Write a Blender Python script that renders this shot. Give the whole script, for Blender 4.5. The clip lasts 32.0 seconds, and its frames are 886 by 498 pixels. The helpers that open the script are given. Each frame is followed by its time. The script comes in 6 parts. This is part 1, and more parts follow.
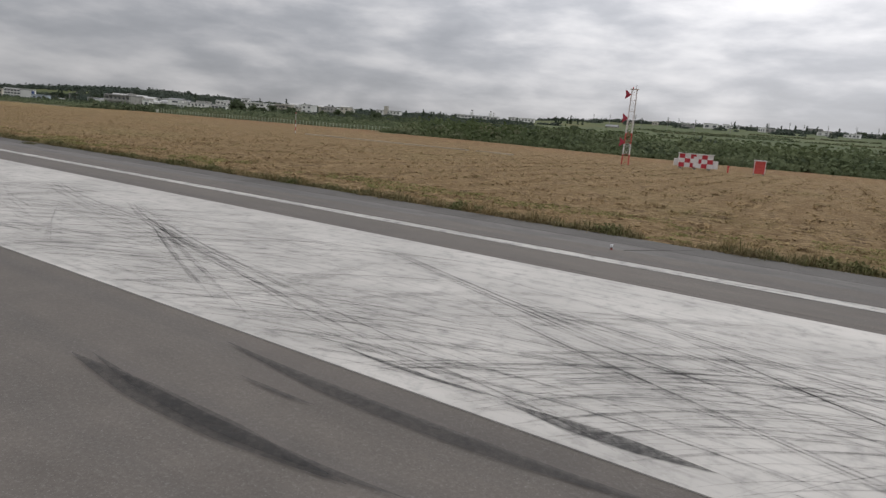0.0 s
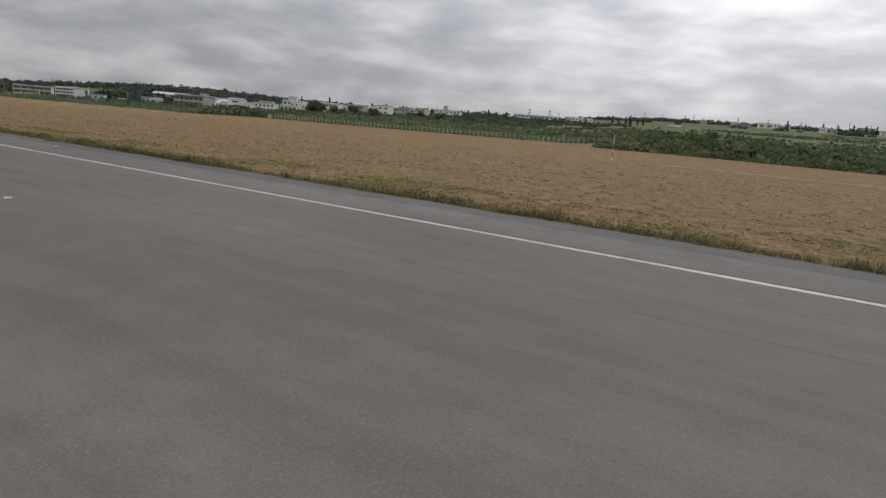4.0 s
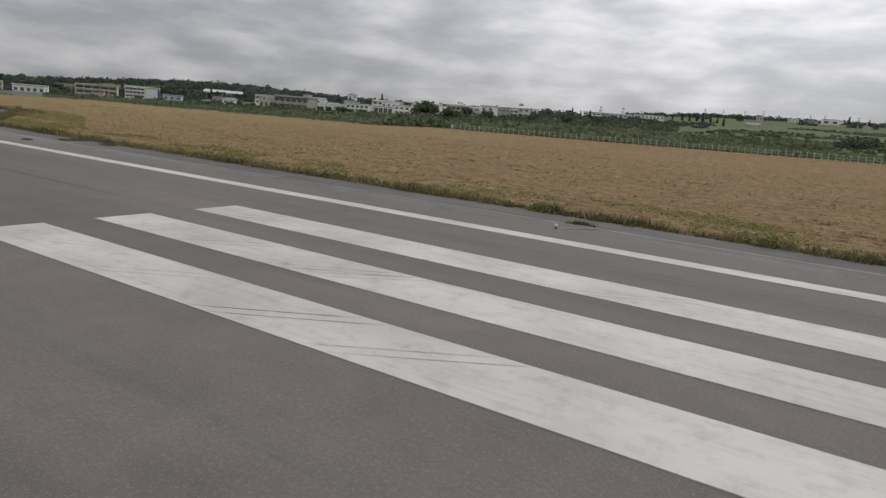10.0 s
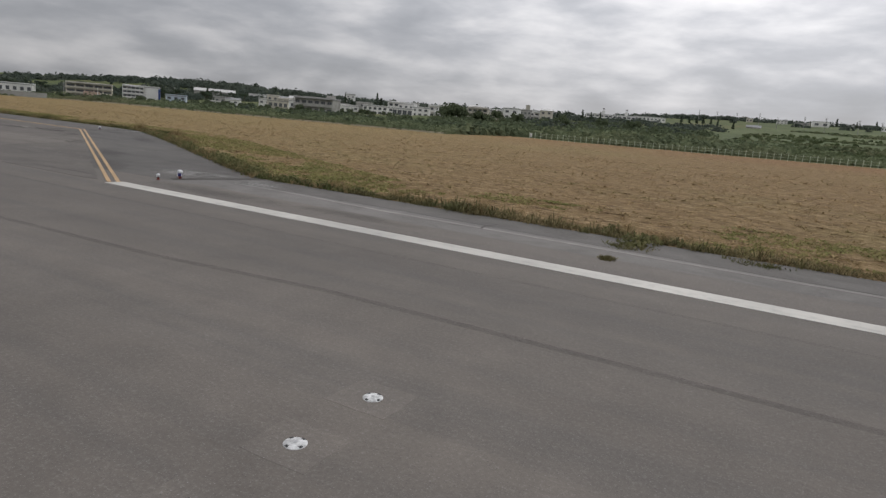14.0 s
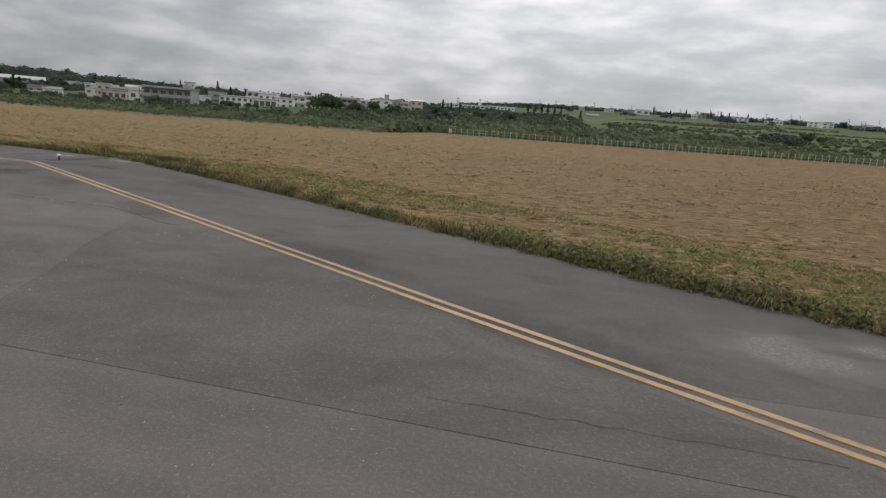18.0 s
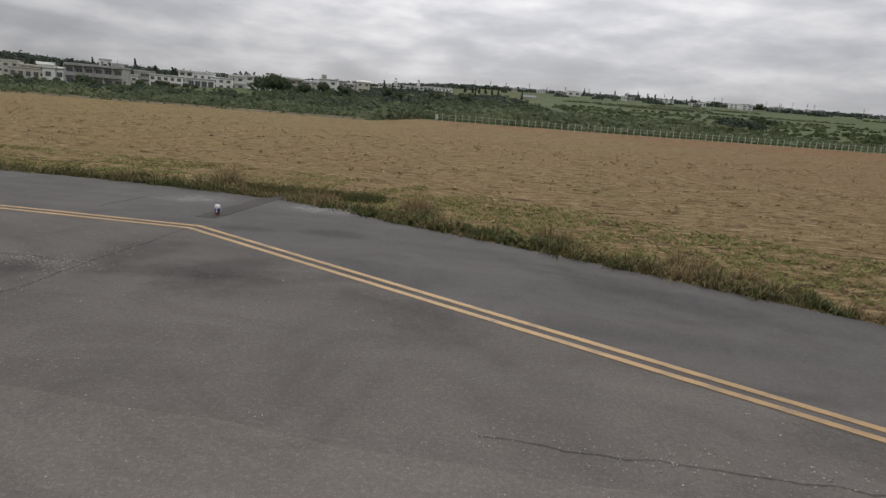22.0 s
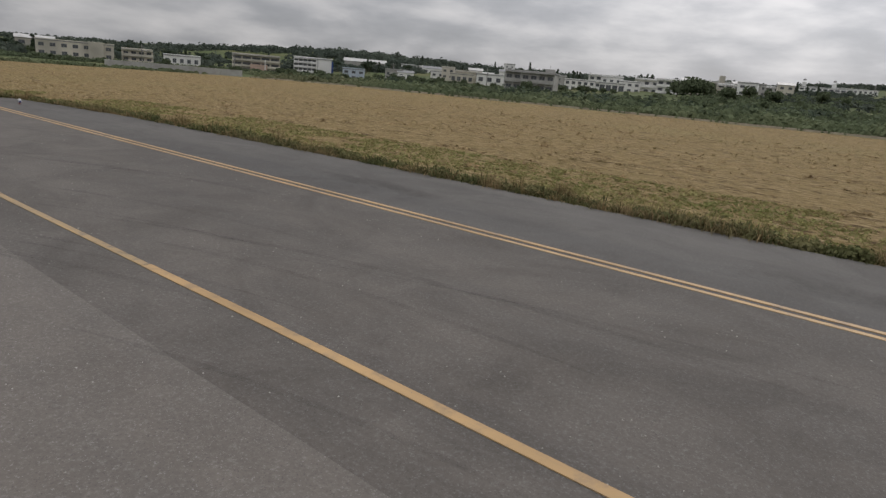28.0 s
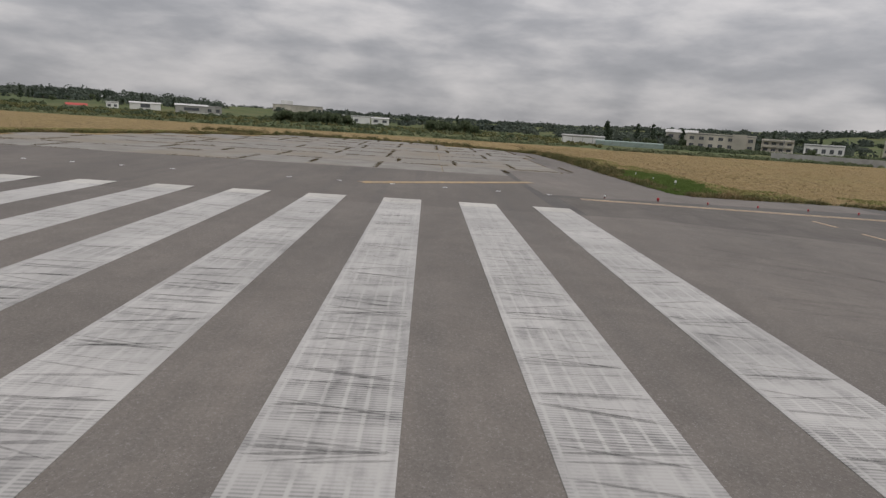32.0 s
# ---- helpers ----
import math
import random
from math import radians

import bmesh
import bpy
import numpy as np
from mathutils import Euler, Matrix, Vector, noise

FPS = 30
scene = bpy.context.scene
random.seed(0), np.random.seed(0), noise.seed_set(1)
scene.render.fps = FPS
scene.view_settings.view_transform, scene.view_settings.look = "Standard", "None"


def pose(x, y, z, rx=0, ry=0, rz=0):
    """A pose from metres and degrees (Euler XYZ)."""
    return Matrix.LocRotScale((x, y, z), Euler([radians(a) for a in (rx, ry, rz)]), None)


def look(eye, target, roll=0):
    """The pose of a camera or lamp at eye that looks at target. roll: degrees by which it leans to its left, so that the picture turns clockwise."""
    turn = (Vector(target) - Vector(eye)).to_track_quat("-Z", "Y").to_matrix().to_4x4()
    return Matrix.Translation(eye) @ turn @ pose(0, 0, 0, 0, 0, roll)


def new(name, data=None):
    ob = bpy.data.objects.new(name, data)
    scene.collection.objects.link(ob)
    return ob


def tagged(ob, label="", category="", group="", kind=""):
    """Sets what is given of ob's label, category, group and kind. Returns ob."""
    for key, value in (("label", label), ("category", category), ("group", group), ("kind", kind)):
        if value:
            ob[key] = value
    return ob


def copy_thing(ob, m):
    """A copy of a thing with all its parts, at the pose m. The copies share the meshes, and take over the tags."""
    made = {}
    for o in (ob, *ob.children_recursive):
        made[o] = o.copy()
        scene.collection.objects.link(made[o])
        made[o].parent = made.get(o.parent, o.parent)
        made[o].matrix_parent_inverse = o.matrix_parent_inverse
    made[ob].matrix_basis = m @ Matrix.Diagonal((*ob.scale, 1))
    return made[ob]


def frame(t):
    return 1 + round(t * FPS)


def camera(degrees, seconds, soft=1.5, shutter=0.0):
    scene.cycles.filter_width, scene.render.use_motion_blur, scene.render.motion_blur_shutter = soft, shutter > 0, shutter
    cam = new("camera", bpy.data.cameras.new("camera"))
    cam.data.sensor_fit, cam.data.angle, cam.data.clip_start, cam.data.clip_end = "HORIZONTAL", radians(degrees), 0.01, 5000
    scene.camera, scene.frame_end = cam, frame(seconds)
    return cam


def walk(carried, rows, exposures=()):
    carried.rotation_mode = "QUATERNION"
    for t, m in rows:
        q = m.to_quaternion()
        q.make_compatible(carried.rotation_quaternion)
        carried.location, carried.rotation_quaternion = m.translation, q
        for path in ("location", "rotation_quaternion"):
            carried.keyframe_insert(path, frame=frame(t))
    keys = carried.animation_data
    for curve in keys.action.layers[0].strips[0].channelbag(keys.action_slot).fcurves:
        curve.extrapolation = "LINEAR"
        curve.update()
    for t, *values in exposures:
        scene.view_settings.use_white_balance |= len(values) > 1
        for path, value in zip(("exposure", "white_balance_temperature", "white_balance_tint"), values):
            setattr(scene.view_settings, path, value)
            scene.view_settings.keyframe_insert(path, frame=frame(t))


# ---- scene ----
cam = camera(71.09, 32.0, soft=1.4)
# seconds, x, y, height, yaw to the left of +y, pitch, roll
PATH = [
    (0, 11.77, 2.46, 3.548, 31.75, -10.78, 4.76),
    (0.5, 1.03, 2.52, 3.549, 31.68, -10.75, 4.64),
    (1, -9.52, 2.52, 3.549, 31.70, -10.78, 4.56),
    (1.5, -19.89, 2.46, 3.549, 31.65, -10.82, 4.56),
    (2, -30.07, 2.36, 3.548, 31.49, -10.79, 4.64),
    (2.5, -40.06, 2.29, 3.547, 31.44, -10.86, 4.72),
    (3, -49.86, 2.27, 3.546, 31.46, -10.97, 4.78),
    (3.5, -59.43, 2.27, 3.546, 31.51, -11.06, 4.83),
    (4, -68.78, 2.30, 3.547, 31.58, -11.15, 4.86),
    (4.5, -77.90, 2.35, 3.548, 31.63, -11.24, 4.88),
    (5, -86.80, 2.41, 3.549, 31.64, -11.33, 4.90),
    (5.5, -95.48, 2.46, 3.548, 31.60, -11.43, 4.91),
    (6, -103.94, 2.49, 3.547, 31.48, -11.53, 4.93),
    (6.5, -112.18, 2.51, 3.546, 31.61, -11.65, 4.76),
    (7, -120.19, 2.49, 3.546, 31.62, -11.76, 4.67),
    (7.5, -127.94, 2.46, 3.547, 31.49, -11.74, 4.69),
    (8, -135.42, 2.41, 3.548, 31.49, -11.83, 4.75),
    (8.5, -142.64, 2.36, 3.550, 31.38, -11.77, 4.75),
    (9, -149.59, 2.30, 3.552, 31.27, -11.74, 4.76),
    (9.5, -156.29, 2.29, 3.555, 31.19, -11.74, 4.71),
    (10, -162.73, 2.34, 3.557, 31.03, -11.72, 4.68),
    (10.5, -168.95, 2.49, 3.559, 30.91, -11.72, 4.67),
    (11, -174.93, 2.75, 3.558, 30.98, -11.75, 4.66),
    (11.5, -180.62, 3.13, 3.557, 30.69, -11.62, 4.75),
    (12, -186.01, 3.57, 3.557, 30.47, -11.61, 4.84),
    (12.5, -191.11, 4.03, 3.558, 30.20, -11.67, 4.91),
    (13, -195.92, 4.49, 3.560, 29.77, -11.72, 4.96),
    (13.5, -200.47, 5.00, 3.561, 29.14, -11.69, 4.93),
    (14, -204.75, 5.59, 3.562, 28.10, -11.62, 4.94),
    (14.5, -208.84, 6.33, 3.560, 26.40, -11.65, 5.07),
    (15, -212.88, 7.22, 3.559, 24.61, -11.67, 5.16),
    (15.5, -216.86, 8.16, 3.557, 22.77, -11.68, 5.18),
    (16, -220.76, 9.20, 3.557, 20.87, -11.65, 5.14),
    (16.5, -224.48, 10.34, 3.557, 18.94, -11.58, 5.02),
    (17, -227.98, 11.59, 3.556, 17.00, -11.44, 4.82),
    (17.5, -231.22, 12.96, 3.553, 14.95, -11.43, 4.57),
    (18, -234.23, 14.46, 3.551, 13.15, -11.44, 4.48),
    (18.5, -237.03, 15.99, 3.550, 11.61, -11.53, 4.52),
    (19, -239.66, 17.46, 3.550, 10.29, -11.67, 4.60),
    (19.5, -242.16, 18.91, 3.550, 9.10, -11.95, 4.68),
    (20, -244.58, 20.33, 3.550, 8.12, -12.15, 4.72),
    (20.5, -246.95, 21.68, 3.550, 7.39, -12.30, 4.73),
    (21, -249.29, 22.95, 3.550, 6.92, -12.46, 4.73),
    (21.5, -251.62, 24.13, 3.550, 6.36, -12.56, 4.65),
    (22, -253.93, 25.24, 3.549, 6.05, -12.63, 4.59),
    (22.5, -256.21, 26.32, 3.548, 5.78, -12.78, 4.57),
    (23, -258.49, 27.36, 3.547, 5.62, -12.75, 4.58),
    (23.5, -260.85, 28.33, 3.547, 5.56, -12.88, 4.48),
    (24, -263.32, 29.17, 3.548, 6.09, -13.11, 4.34),
    (24.5, -265.86, 29.84, 3.547, 7.78, -13.84, 4.29),
    (25, -268.41, 30.32, 3.548, 10.16, -14.45, 4.45),
    (25.5, -270.93, 30.56, 3.549, 13.18, -14.96, 4.70),
    (26, -273.43, 30.55, 3.549, 16.81, -15.38, 4.99),
    (26.5, -275.94, 30.28, 3.546, 20.98, -15.74, 5.21),
    (27, -278.49, 29.77, 3.539, 25.55, -16.14, 5.27),
    (27.5, -281.14, 29.05, 3.531, 30.96, -15.97, 5.20),
    (28, -283.84, 28.15, 3.524, 36.97, -15.22, 5.00),
    (28.5, -286.45, 27.06, 3.522, 43.23, -13.97, 4.63),
    (29, -288.84, 25.75, 3.523, 49.58, -12.71, 4.22),
    (29.5, -290.86, 24.21, 3.527, 55.86, -11.93, 3.89),
    (30, -292.42, 22.43, 3.539, 62.00, -11.81, 3.70),
    (30.5, -293.46, 20.45, 3.564, 68.18, -11.96, 3.62),
    (31, -293.96, 18.31, 3.609, 74.57, -12.04, 3.62),
    (31.5, -293.90, 16.03, 3.678, 81.20, -11.86, 3.68),
    (32, -293.27, 13.62, 3.767, 87.94, -11.59, 3.75),
]


def aim(x, y, z, yaw, pitch, roll):
    a, p = radians(yaw), radians(pitch)
    way = Vector((-math.sin(a) * math.cos(p), math.cos(a) * math.cos(p), math.sin(p)))
    return look((x, y, z), Vector((x, y, z)) + way, roll)


walk(cam, [(t, aim(*row)) for t, *row in PATH], exposures=[(0, -0.52, 6500, 12), (25, -0.55, 6550, 12), (29, -0.53, 6600, 12), (30, -0.46, 6620, 12), (31, -0.34, 6640, 13), (32, -0.46, 6650, 13)])

# ---------------------------------------------------------------- nodes
class Nodes:
    """Short hand for building one node tree."""

    def __init__(self, tree):
        self.tree = tree

    def add(self, kind, **sockets):
        n = self.tree.nodes.new(kind)
        for k, v in sockets.items():
            self.put(n.inputs[k.replace("_", " ")], v)
        return n

    def put(self, socket, v):
        if isinstance(v, bpy.types.NodeSocket):
            self.tree.links.new(v, socket)
        elif isinstance(v, tuple) and len(v) == 3 and socket.type == "RGBA":
            socket.default_value = (*v, 1)
        else:
            socket.default_value = v

    def math(self, op, a, b=0.0, clamp=False):
        n = self.tree.nodes.new("ShaderNodeMath")
        n.operation, n.use_clamp = op, clamp
        self.put(n.inputs[0], a)
        self.put(n.inputs[1], b)
        return n.outputs[0]

    def vmath(self, op, a, b=(0.0, 0.0, 0.0)):
        n = self.tree.nodes.new("ShaderNodeVectorMath")
        n.operation = op
        self.put(n.inputs[0], a)
        self.put(n.inputs[1], b)
        return n

    def noise(self, vec, scale, detail=4.0, rough=0.55, stretch=None, distort=0.0):
        if stretch:
            vec = self.vmath("MULTIPLY", vec, stretch).outputs[0]
        n = self.add("ShaderNodeTexNoise", Scale=scale, Detail=detail, Roughness=rough, Distortion=distort)
        self.put(n.inputs["Vector"], vec)
        return n.outputs["Fac"]

    def ramp(self, fac, stops):
        n = self.tree.nodes.new("ShaderNodeValToRGB")
        self.put(n.inputs[0], fac)
        e = n.color_ramp.elements
        while len(e) < len(stops):
            e.new(0.5)
        for el, (p, c) in zip(e, stops):
            el.position = p
            el.color = (c, c, c, 1) if isinstance(c, (int, float)) else (*c, 1)
        return n.outputs[0]

    def mix(self, a, b, fac, mode="MIX"):
        n = self.tree.nodes.new("ShaderNodeMix")
        n.data_type, n.blend_type = "RGBA", mode
        self.put(n.inputs[0], fac)
        self.put(n.inputs[6], a)
        self.put(n.inputs[7], b)
        return n.outputs[2]

    def bump(self, height, strength=0.3, distance=0.02):
        return self.add("ShaderNodeBump", Strength=strength, Distance=distance, Height=height).outputs[0]


def material(name, rough=0.8, metal=0.0):
    m = bpy.data.materials.new(name)
    m.use_nodes = True
    nd = Nodes(m.node_tree)
    b = m.node_tree.nodes["Principled BSDF"]
    b.inputs["Roughness"].default_value = rough
    b.inputs["Metallic"].default_value = metal
    b.inputs["Specular IOR Level"].default_value = 0.35
    nd.bsdf = b
    nd.pos = nd.add("ShaderNodeNewGeometry").outputs["Position"]
    return m, nd


# ---------------------------------------------------------------- sky and sun
world = bpy.data.worlds.new("overcast_sky")
scene.world = world
world.use_nodes = True
wn = Nodes(world.node_tree)
for n in list(world.node_tree.nodes):
    world.node_tree.nodes.remove(n)
SUN_EL, SUN_AZ = radians(33), radians(2)
sky = wn.tree.nodes.new("ShaderNodeTexSky")
sky.sky_type, sky.sun_disc, sky.sun_elevation, sky.sun_rotation = "NISHITA", False, SUN_EL, -SUN_AZ
clear = wn.add("ShaderNodeBackground", Color=sky.outputs[0], Strength=0.1)
way = wn.add("ShaderNodeTexCoord").outputs["Generated"]
xyz = wn.add("ShaderNodeSeparateXYZ", Vector=way)
up = wn.math("MAXIMUM", xyz.outputs["Z"], 0.0)
deck = wn.vmath("MULTIPLY", way, (1.0, 1.0, 2.6)).outputs[0]
big = wn.noise(deck, 2.7, 3.0, 0.5, (0.8, 0.8, 1.0))
fine = wn.noise(deck, 9.0, 5.0, 0.53, (0.9, 0.9, 1.15), 0.12)
lumps = wn.math("ADD", wn.math("MULTIPLY", big, 0.5), wn.math("MULTIPLY", fine, 0.5))
grey = wn.ramp(lumps, [(0.36, (0.48, 0.50, 0.535)), (0.45, (0.57, 0.59, 0.625)), (0.51, (0.675, 0.69, 0.72)), (0.57, (0.80, 0.81, 0.83)), (0.66, (0.95, 0.95, 0.96))])
# an overcast sky is brighter overhead, and towards the veiled sun
lift = wn.math("ADD", 0.74, wn.math("MULTIPLY", wn.math("POWER", up, 1.3), 2.1))
sun_way = (-math.sin(SUN_AZ) * math.cos(SUN_EL), math.cos(SUN_AZ) * math.cos(SUN_EL), math.sin(SUN_EL))
near_sun = wn.math("MAXIMUM", wn.vmath("DOT_PRODUCT", way, sun_way).outputs["Value"], 0.0)
veil = wn.math("MULTIPLY", wn.math("POWER", near_sun, 6.0), 1.05)
cloud = wn.add("ShaderNodeBackground", Color=grey, Strength=wn.math("ADD", lift, veil))
cover = wn.math("ADD", 0.92, wn.math("MULTIPLY", fine, 0.08))
both = wn.add("ShaderNodeMixShader", Fac=cover)
wn.tree.links.new(clear.outputs[0], both.inputs[1])
wn.tree.links.new(cloud.outputs[0], both.inputs[2])
wn.tree.links.new(both.outputs[0], wn.add("ShaderNodeOutputWorld").inputs["Surface"])
sun = new("sun", bpy.data.lights.new("sun", "SUN"))
sun.data.energy, sun.data.angle, sun.data.color = 0.7, radians(25), (1.0, 0.97, 0.92)
sun.matrix_world = look(Vector(sun_way) * 100, (0, 0, 0))


# ---------------------------------------------------------------- materials
def asphalt(name, tone, warm=1.0, streak=0.35, fleck=0.25, crack=0.0, mottle=0.8):
    m, n = material(name, 0.86)
    n.bsdf.inputs["Specular IOR Level"].default_value = 0.3
    big = n.noise(n.pos, 0.14, 5, 0.62, (0.35, 1.0, 1.0), 0.2)
    mid = n.noise(n.pos, 1.1, 5, 0.6)
    grain = n.noise(n.pos, 16.0, 4, 0.75)
    lines = n.noise(n.pos, 1.0, 4, 0.6, (0.018, 1.1, 1.0))
    c = n.mix((tone * 0.80 * warm, tone * 0.79, tone * 0.78 / warm), (tone * 1.2 * warm, tone * 1.18, tone * 1.15 / warm), n.ramp(big, [(0.3, 0.0), (0.7, 1.0)]))
    c = n.mix(c, (tone * 0.62, tone * 0.61, tone * 0.6), n.math("MULTIPLY", n.ramp(lines, [(0.48, 0.0), (0.68, 1.0)]), streak))
    c = n.mix(c, n.mix((0.88, 0.88, 0.88), (1.12, 1.12, 1.12), n.ramp(mid, [(0.28, 0.0), (0.72, 1.0)])), 1.0, "MULTIPLY")
    c = n.mix(c, (tone * 2.0, tone * 2.0, tone * 1.95), n.math("MULTIPLY", n.ramp(grain, [(0.55, 0.0), (0.75, 1.0)]), fleck))
    c = n.mix(c, n.mix((0.7, 0.7, 0.7), (1.3, 1.3, 1.3), grain), 1.0, "MULTIPLY")
    chip = n.noise(n.pos, 46.0, 2, 0.5)
    c = n.mix(c, (tone * 2.3, tone * 2.25, tone * 2.2), n.ramp(chip, [(0.63, 0.0), (0.70, 0.5)]))
    c = n.mix(c, (tone * 0.45, tone * 0.44, tone * 0.43), n.ramp(chip, [(0.30, 0.5), (0.37, 0.0)]))
    stain = n.noise(n.pos, 0.42, 5, 0.68, (0.8, 1.0, 1.0), 1.2)
    c = n.mix(c, n.mix((0.74, 0.73, 0.72), (1.1, 1.1, 1.1), n.ramp(stain, [(0.32, 0.0), (0.60, 1.0)])), mottle, "MULTIPLY")
    if crack:
        v = n.tree.nodes.new("ShaderNodeTexVoronoi")
        v.feature = "DISTANCE_TO_EDGE"
        n.put(v.inputs["Vector"], n.vmath("ADD", n.pos, n.add("ShaderNodeCombineXYZ", X=n.math("MULTIPLY", mid, 1.5), Y=n.math("MULTIPLY", big, 4.0)).outputs[0]).outputs[0])
        v.inputs["Scale"].default_value = 0.11
        c = n.mix(c, (0.03, 0.03, 0.03), n.math("MULTIPLY", n.ramp(v.outputs["Distance"], [(0.0, 1.0), (0.0022, 0.0)]), crack))
    n.put(n.bsdf.inputs["Base Color"], c)
    n.put(n.bsdf.inputs["Roughness"], n.ramp(mid, [(0.2, 0.78), (0.8, 0.93)]))
    n.put(n.bsdf.inputs["Normal"], n.bump(n.math("ADD", grain, n.math("MULTIPLY", mid, 0.4)), 0.35, 0.012))
    return m


def road_paint(name, color, wear=0.35, groove=0.0, under=(0.10, 0.098, 0.095), lo=0.40):
    m, n = material(name, 0.62)
    spots = n.noise(n.pos, 2.2, 7, 0.68)
    scuff = n.noise(n.pos, 1.0, 5, 0.65, (0.35, 5.0, 1.0))
    dirt = n.noise(n.pos, 0.35, 3, 0.5)
    c = n.mix(color, tuple(v * 0.74 for v in color), n.ramp(dirt, [(0.35, 0.0), (0.7, 1.0)]))
    gone = n.math("MULTIPLY", n.ramp(spots, [(0.5, 0.0), (0.72, 1.0)]), wear)
    gone = n.math("ADD", gone, n.math("MULTIPLY", n.ramp(scuff, [(lo + 0.1, 0.0), (0.75, 1.0)]), wear * 0.8), True)
    if groove:
        w = n.tree.nodes.new("ShaderNodeTexWave")
        w.bands_direction = "X"
        n.put(w.inputs["Vector"], n.pos)
        w.inputs["Scale"].default_value, w.inputs["Distortion"].default_value, w.inputs["Detail"].default_value = 4.6, 0.35, 2.0
        w2 = n.tree.nodes.new("ShaderNodeTexWave")
        w2.bands_direction = "Y"
        n.put(w2.inputs["Vector"], n.pos)
        w2.inputs["Scale"].default_value, w2.inputs["Distortion"].default_value = 1.05, 0.3
        lanes = n.math("MULTIPLY", n.ramp(w2.outputs["Fac"], [(0.86, 1.0), (0.98, 0.08)]), groove)
        bare = n.noise(n.pos, 1.0, 4, 0.6, (1.1, 0.25, 1.0))
        # the stripes are worn hardest where aircraft line up
        lineup = n.ramp(n.math("DIVIDE", n.math("ADD", n.add("ShaderNodeSeparateXYZ", Vector=n.pos).outputs["X"], 323.0), 30.0), [(0.1, 0.35), (0.85, 1.15)])
        cut = n.math("MULTIPLY", n.math("MULTIPLY", n.math("ADD", n.ramp(w.outputs["Fac"], [(0.30, 0.6), (0.58, 0.0)]), 0.24), lanes), n.math("MULTIPLY", lineup, n.ramp(bare, [(0.40, 0.2), (0.64, 1.3)])))
        gone = n.math("ADD", gone, n.math("MULTIPLY", cut, n.ramp(spots, [(0.3, 0.75), (0.7, 1.0)])), True)
    n.put(n.bsdf.inputs["Base Color"], n.mix(c, under, gone))
    n.put(n.bsdf.inputs["Normal"], n.bump(n.noise(n.pos, 40, 2, 0.7), 0.25, 0.008))
    return m


def speckled(name, a, b, scale, rough=0.8, lo=0.35, hi=0.65, fine=0.15, bump_s=0.2, metal=0.0, c3=None, island=0.0):
    """Two tones that mingle at one scale, with a finer grain and, if wanted, a shift from piece to piece."""
    m, n = material(name, rough, metal)
    if rough >= 0.9:
        n.bsdf.inputs["Specular IOR Level"].default_value = 0.08
    c = n.mix(a, b, n.ramp(n.noise(n.pos, scale, 5, 0.6), [(lo, 0.0), (hi, 1.0)]))
    if c3:
        c = n.mix(c, c3, n.ramp(n.noise(n.pos, scale * 0.23, 3, 0.5), [(0.46, 0.0), (0.66, 0.85)]))
    g = n.noise(n.pos, scale * 9.0, 2, 0.6)
    c = n.mix(c, n.mix((1 - fine * 2,) * 3, (1 + fine * 2,) * 3, g), 1.0, "MULTIPLY")
    if island:
        r = n.add("ShaderNodeNewGeometry").outputs["Random Per Island"]
        c = n.mix(c, n.mix((1 - island,) * 3, (1 + island,) * 3, r), 1.0, "MULTIPLY")
    n.put(n.bsdf.inputs["Base Color"], c)
    if island and not bump_s:
        # thin leaves and blades let part of the light through
        thin = n.add("ShaderNodeBsdfTranslucent", Color=c)
        leaf = n.add("ShaderNodeMixShader", Fac=0.36)
        n.tree.links.new(n.bsdf.outputs[0], leaf.inputs[1])
        n.tree.links.new(thin.outputs[0], leaf.inputs[2])
        n.tree.links.new(leaf.outputs[0], n.tree.nodes["Material Output"].inputs["Surface"])
    if bump_s:
        n.put(n.bsdf.inputs["Normal"], n.bump(g, bump_s, 0.02))
    return m


M = {}
M["runway"] = asphalt("runway_asphalt", 0.106, 1.125, 0.3, 0.35, 0.0, 0.25)
M["apron_old"] = asphalt("old_pad_asphalt", 0.090, 1.12, 0.15, 0.45, 0.10)
M["shoulder_dark"] = asphalt("dark_shoulder_asphalt", 0.083, 1.075, 0.35, 0.5, 0.12)
M["shoulder_pale"] = asphalt("pale_shoulder_asphalt", 0.118, 1.06, 0.5, 0.45, 0.3)
M["pale_joint"] = asphalt("pale_joint_asphalt", 0.165, 1.06, 0.4, 0.45)
M["runway_end"] = asphalt("pale_runway_asphalt", 0.119, 1.12, 0.2, 0.35, 0.0, 0.4)
M["runway_mid"] = asphalt("worn_runway_asphalt", 0.104, 1.125, 0.2, 0.4, 0.0, 0.6)
M["surround"] = asphalt("surround_asphalt", 0.115, 1.125, 0.2, 0.35, 0.0, 0.25)
M["trench"] = asphalt("refilled_trench_asphalt", 0.050, 1.12, 0.1, 0.4)
M["slab"] = speckled("weathered_concrete", (0.19, 0.178, 0.16), (0.25, 0.238, 0.215), 0.5, 0.9, fine=0.1, c3=(0.22, 0.19, 0.15), island=0.06)
M["white"] = road_paint("white_road_paint", (0.485, 0.462, 0.425), 0.5)
M["white_thick"] = road_paint("fresh_white_road_paint", (0.475, 0.455, 0.412), 0.30)
M["white_thin"] = road_paint("faded_white_road_paint", (0.40, 0.395, 0.38), 0.7)
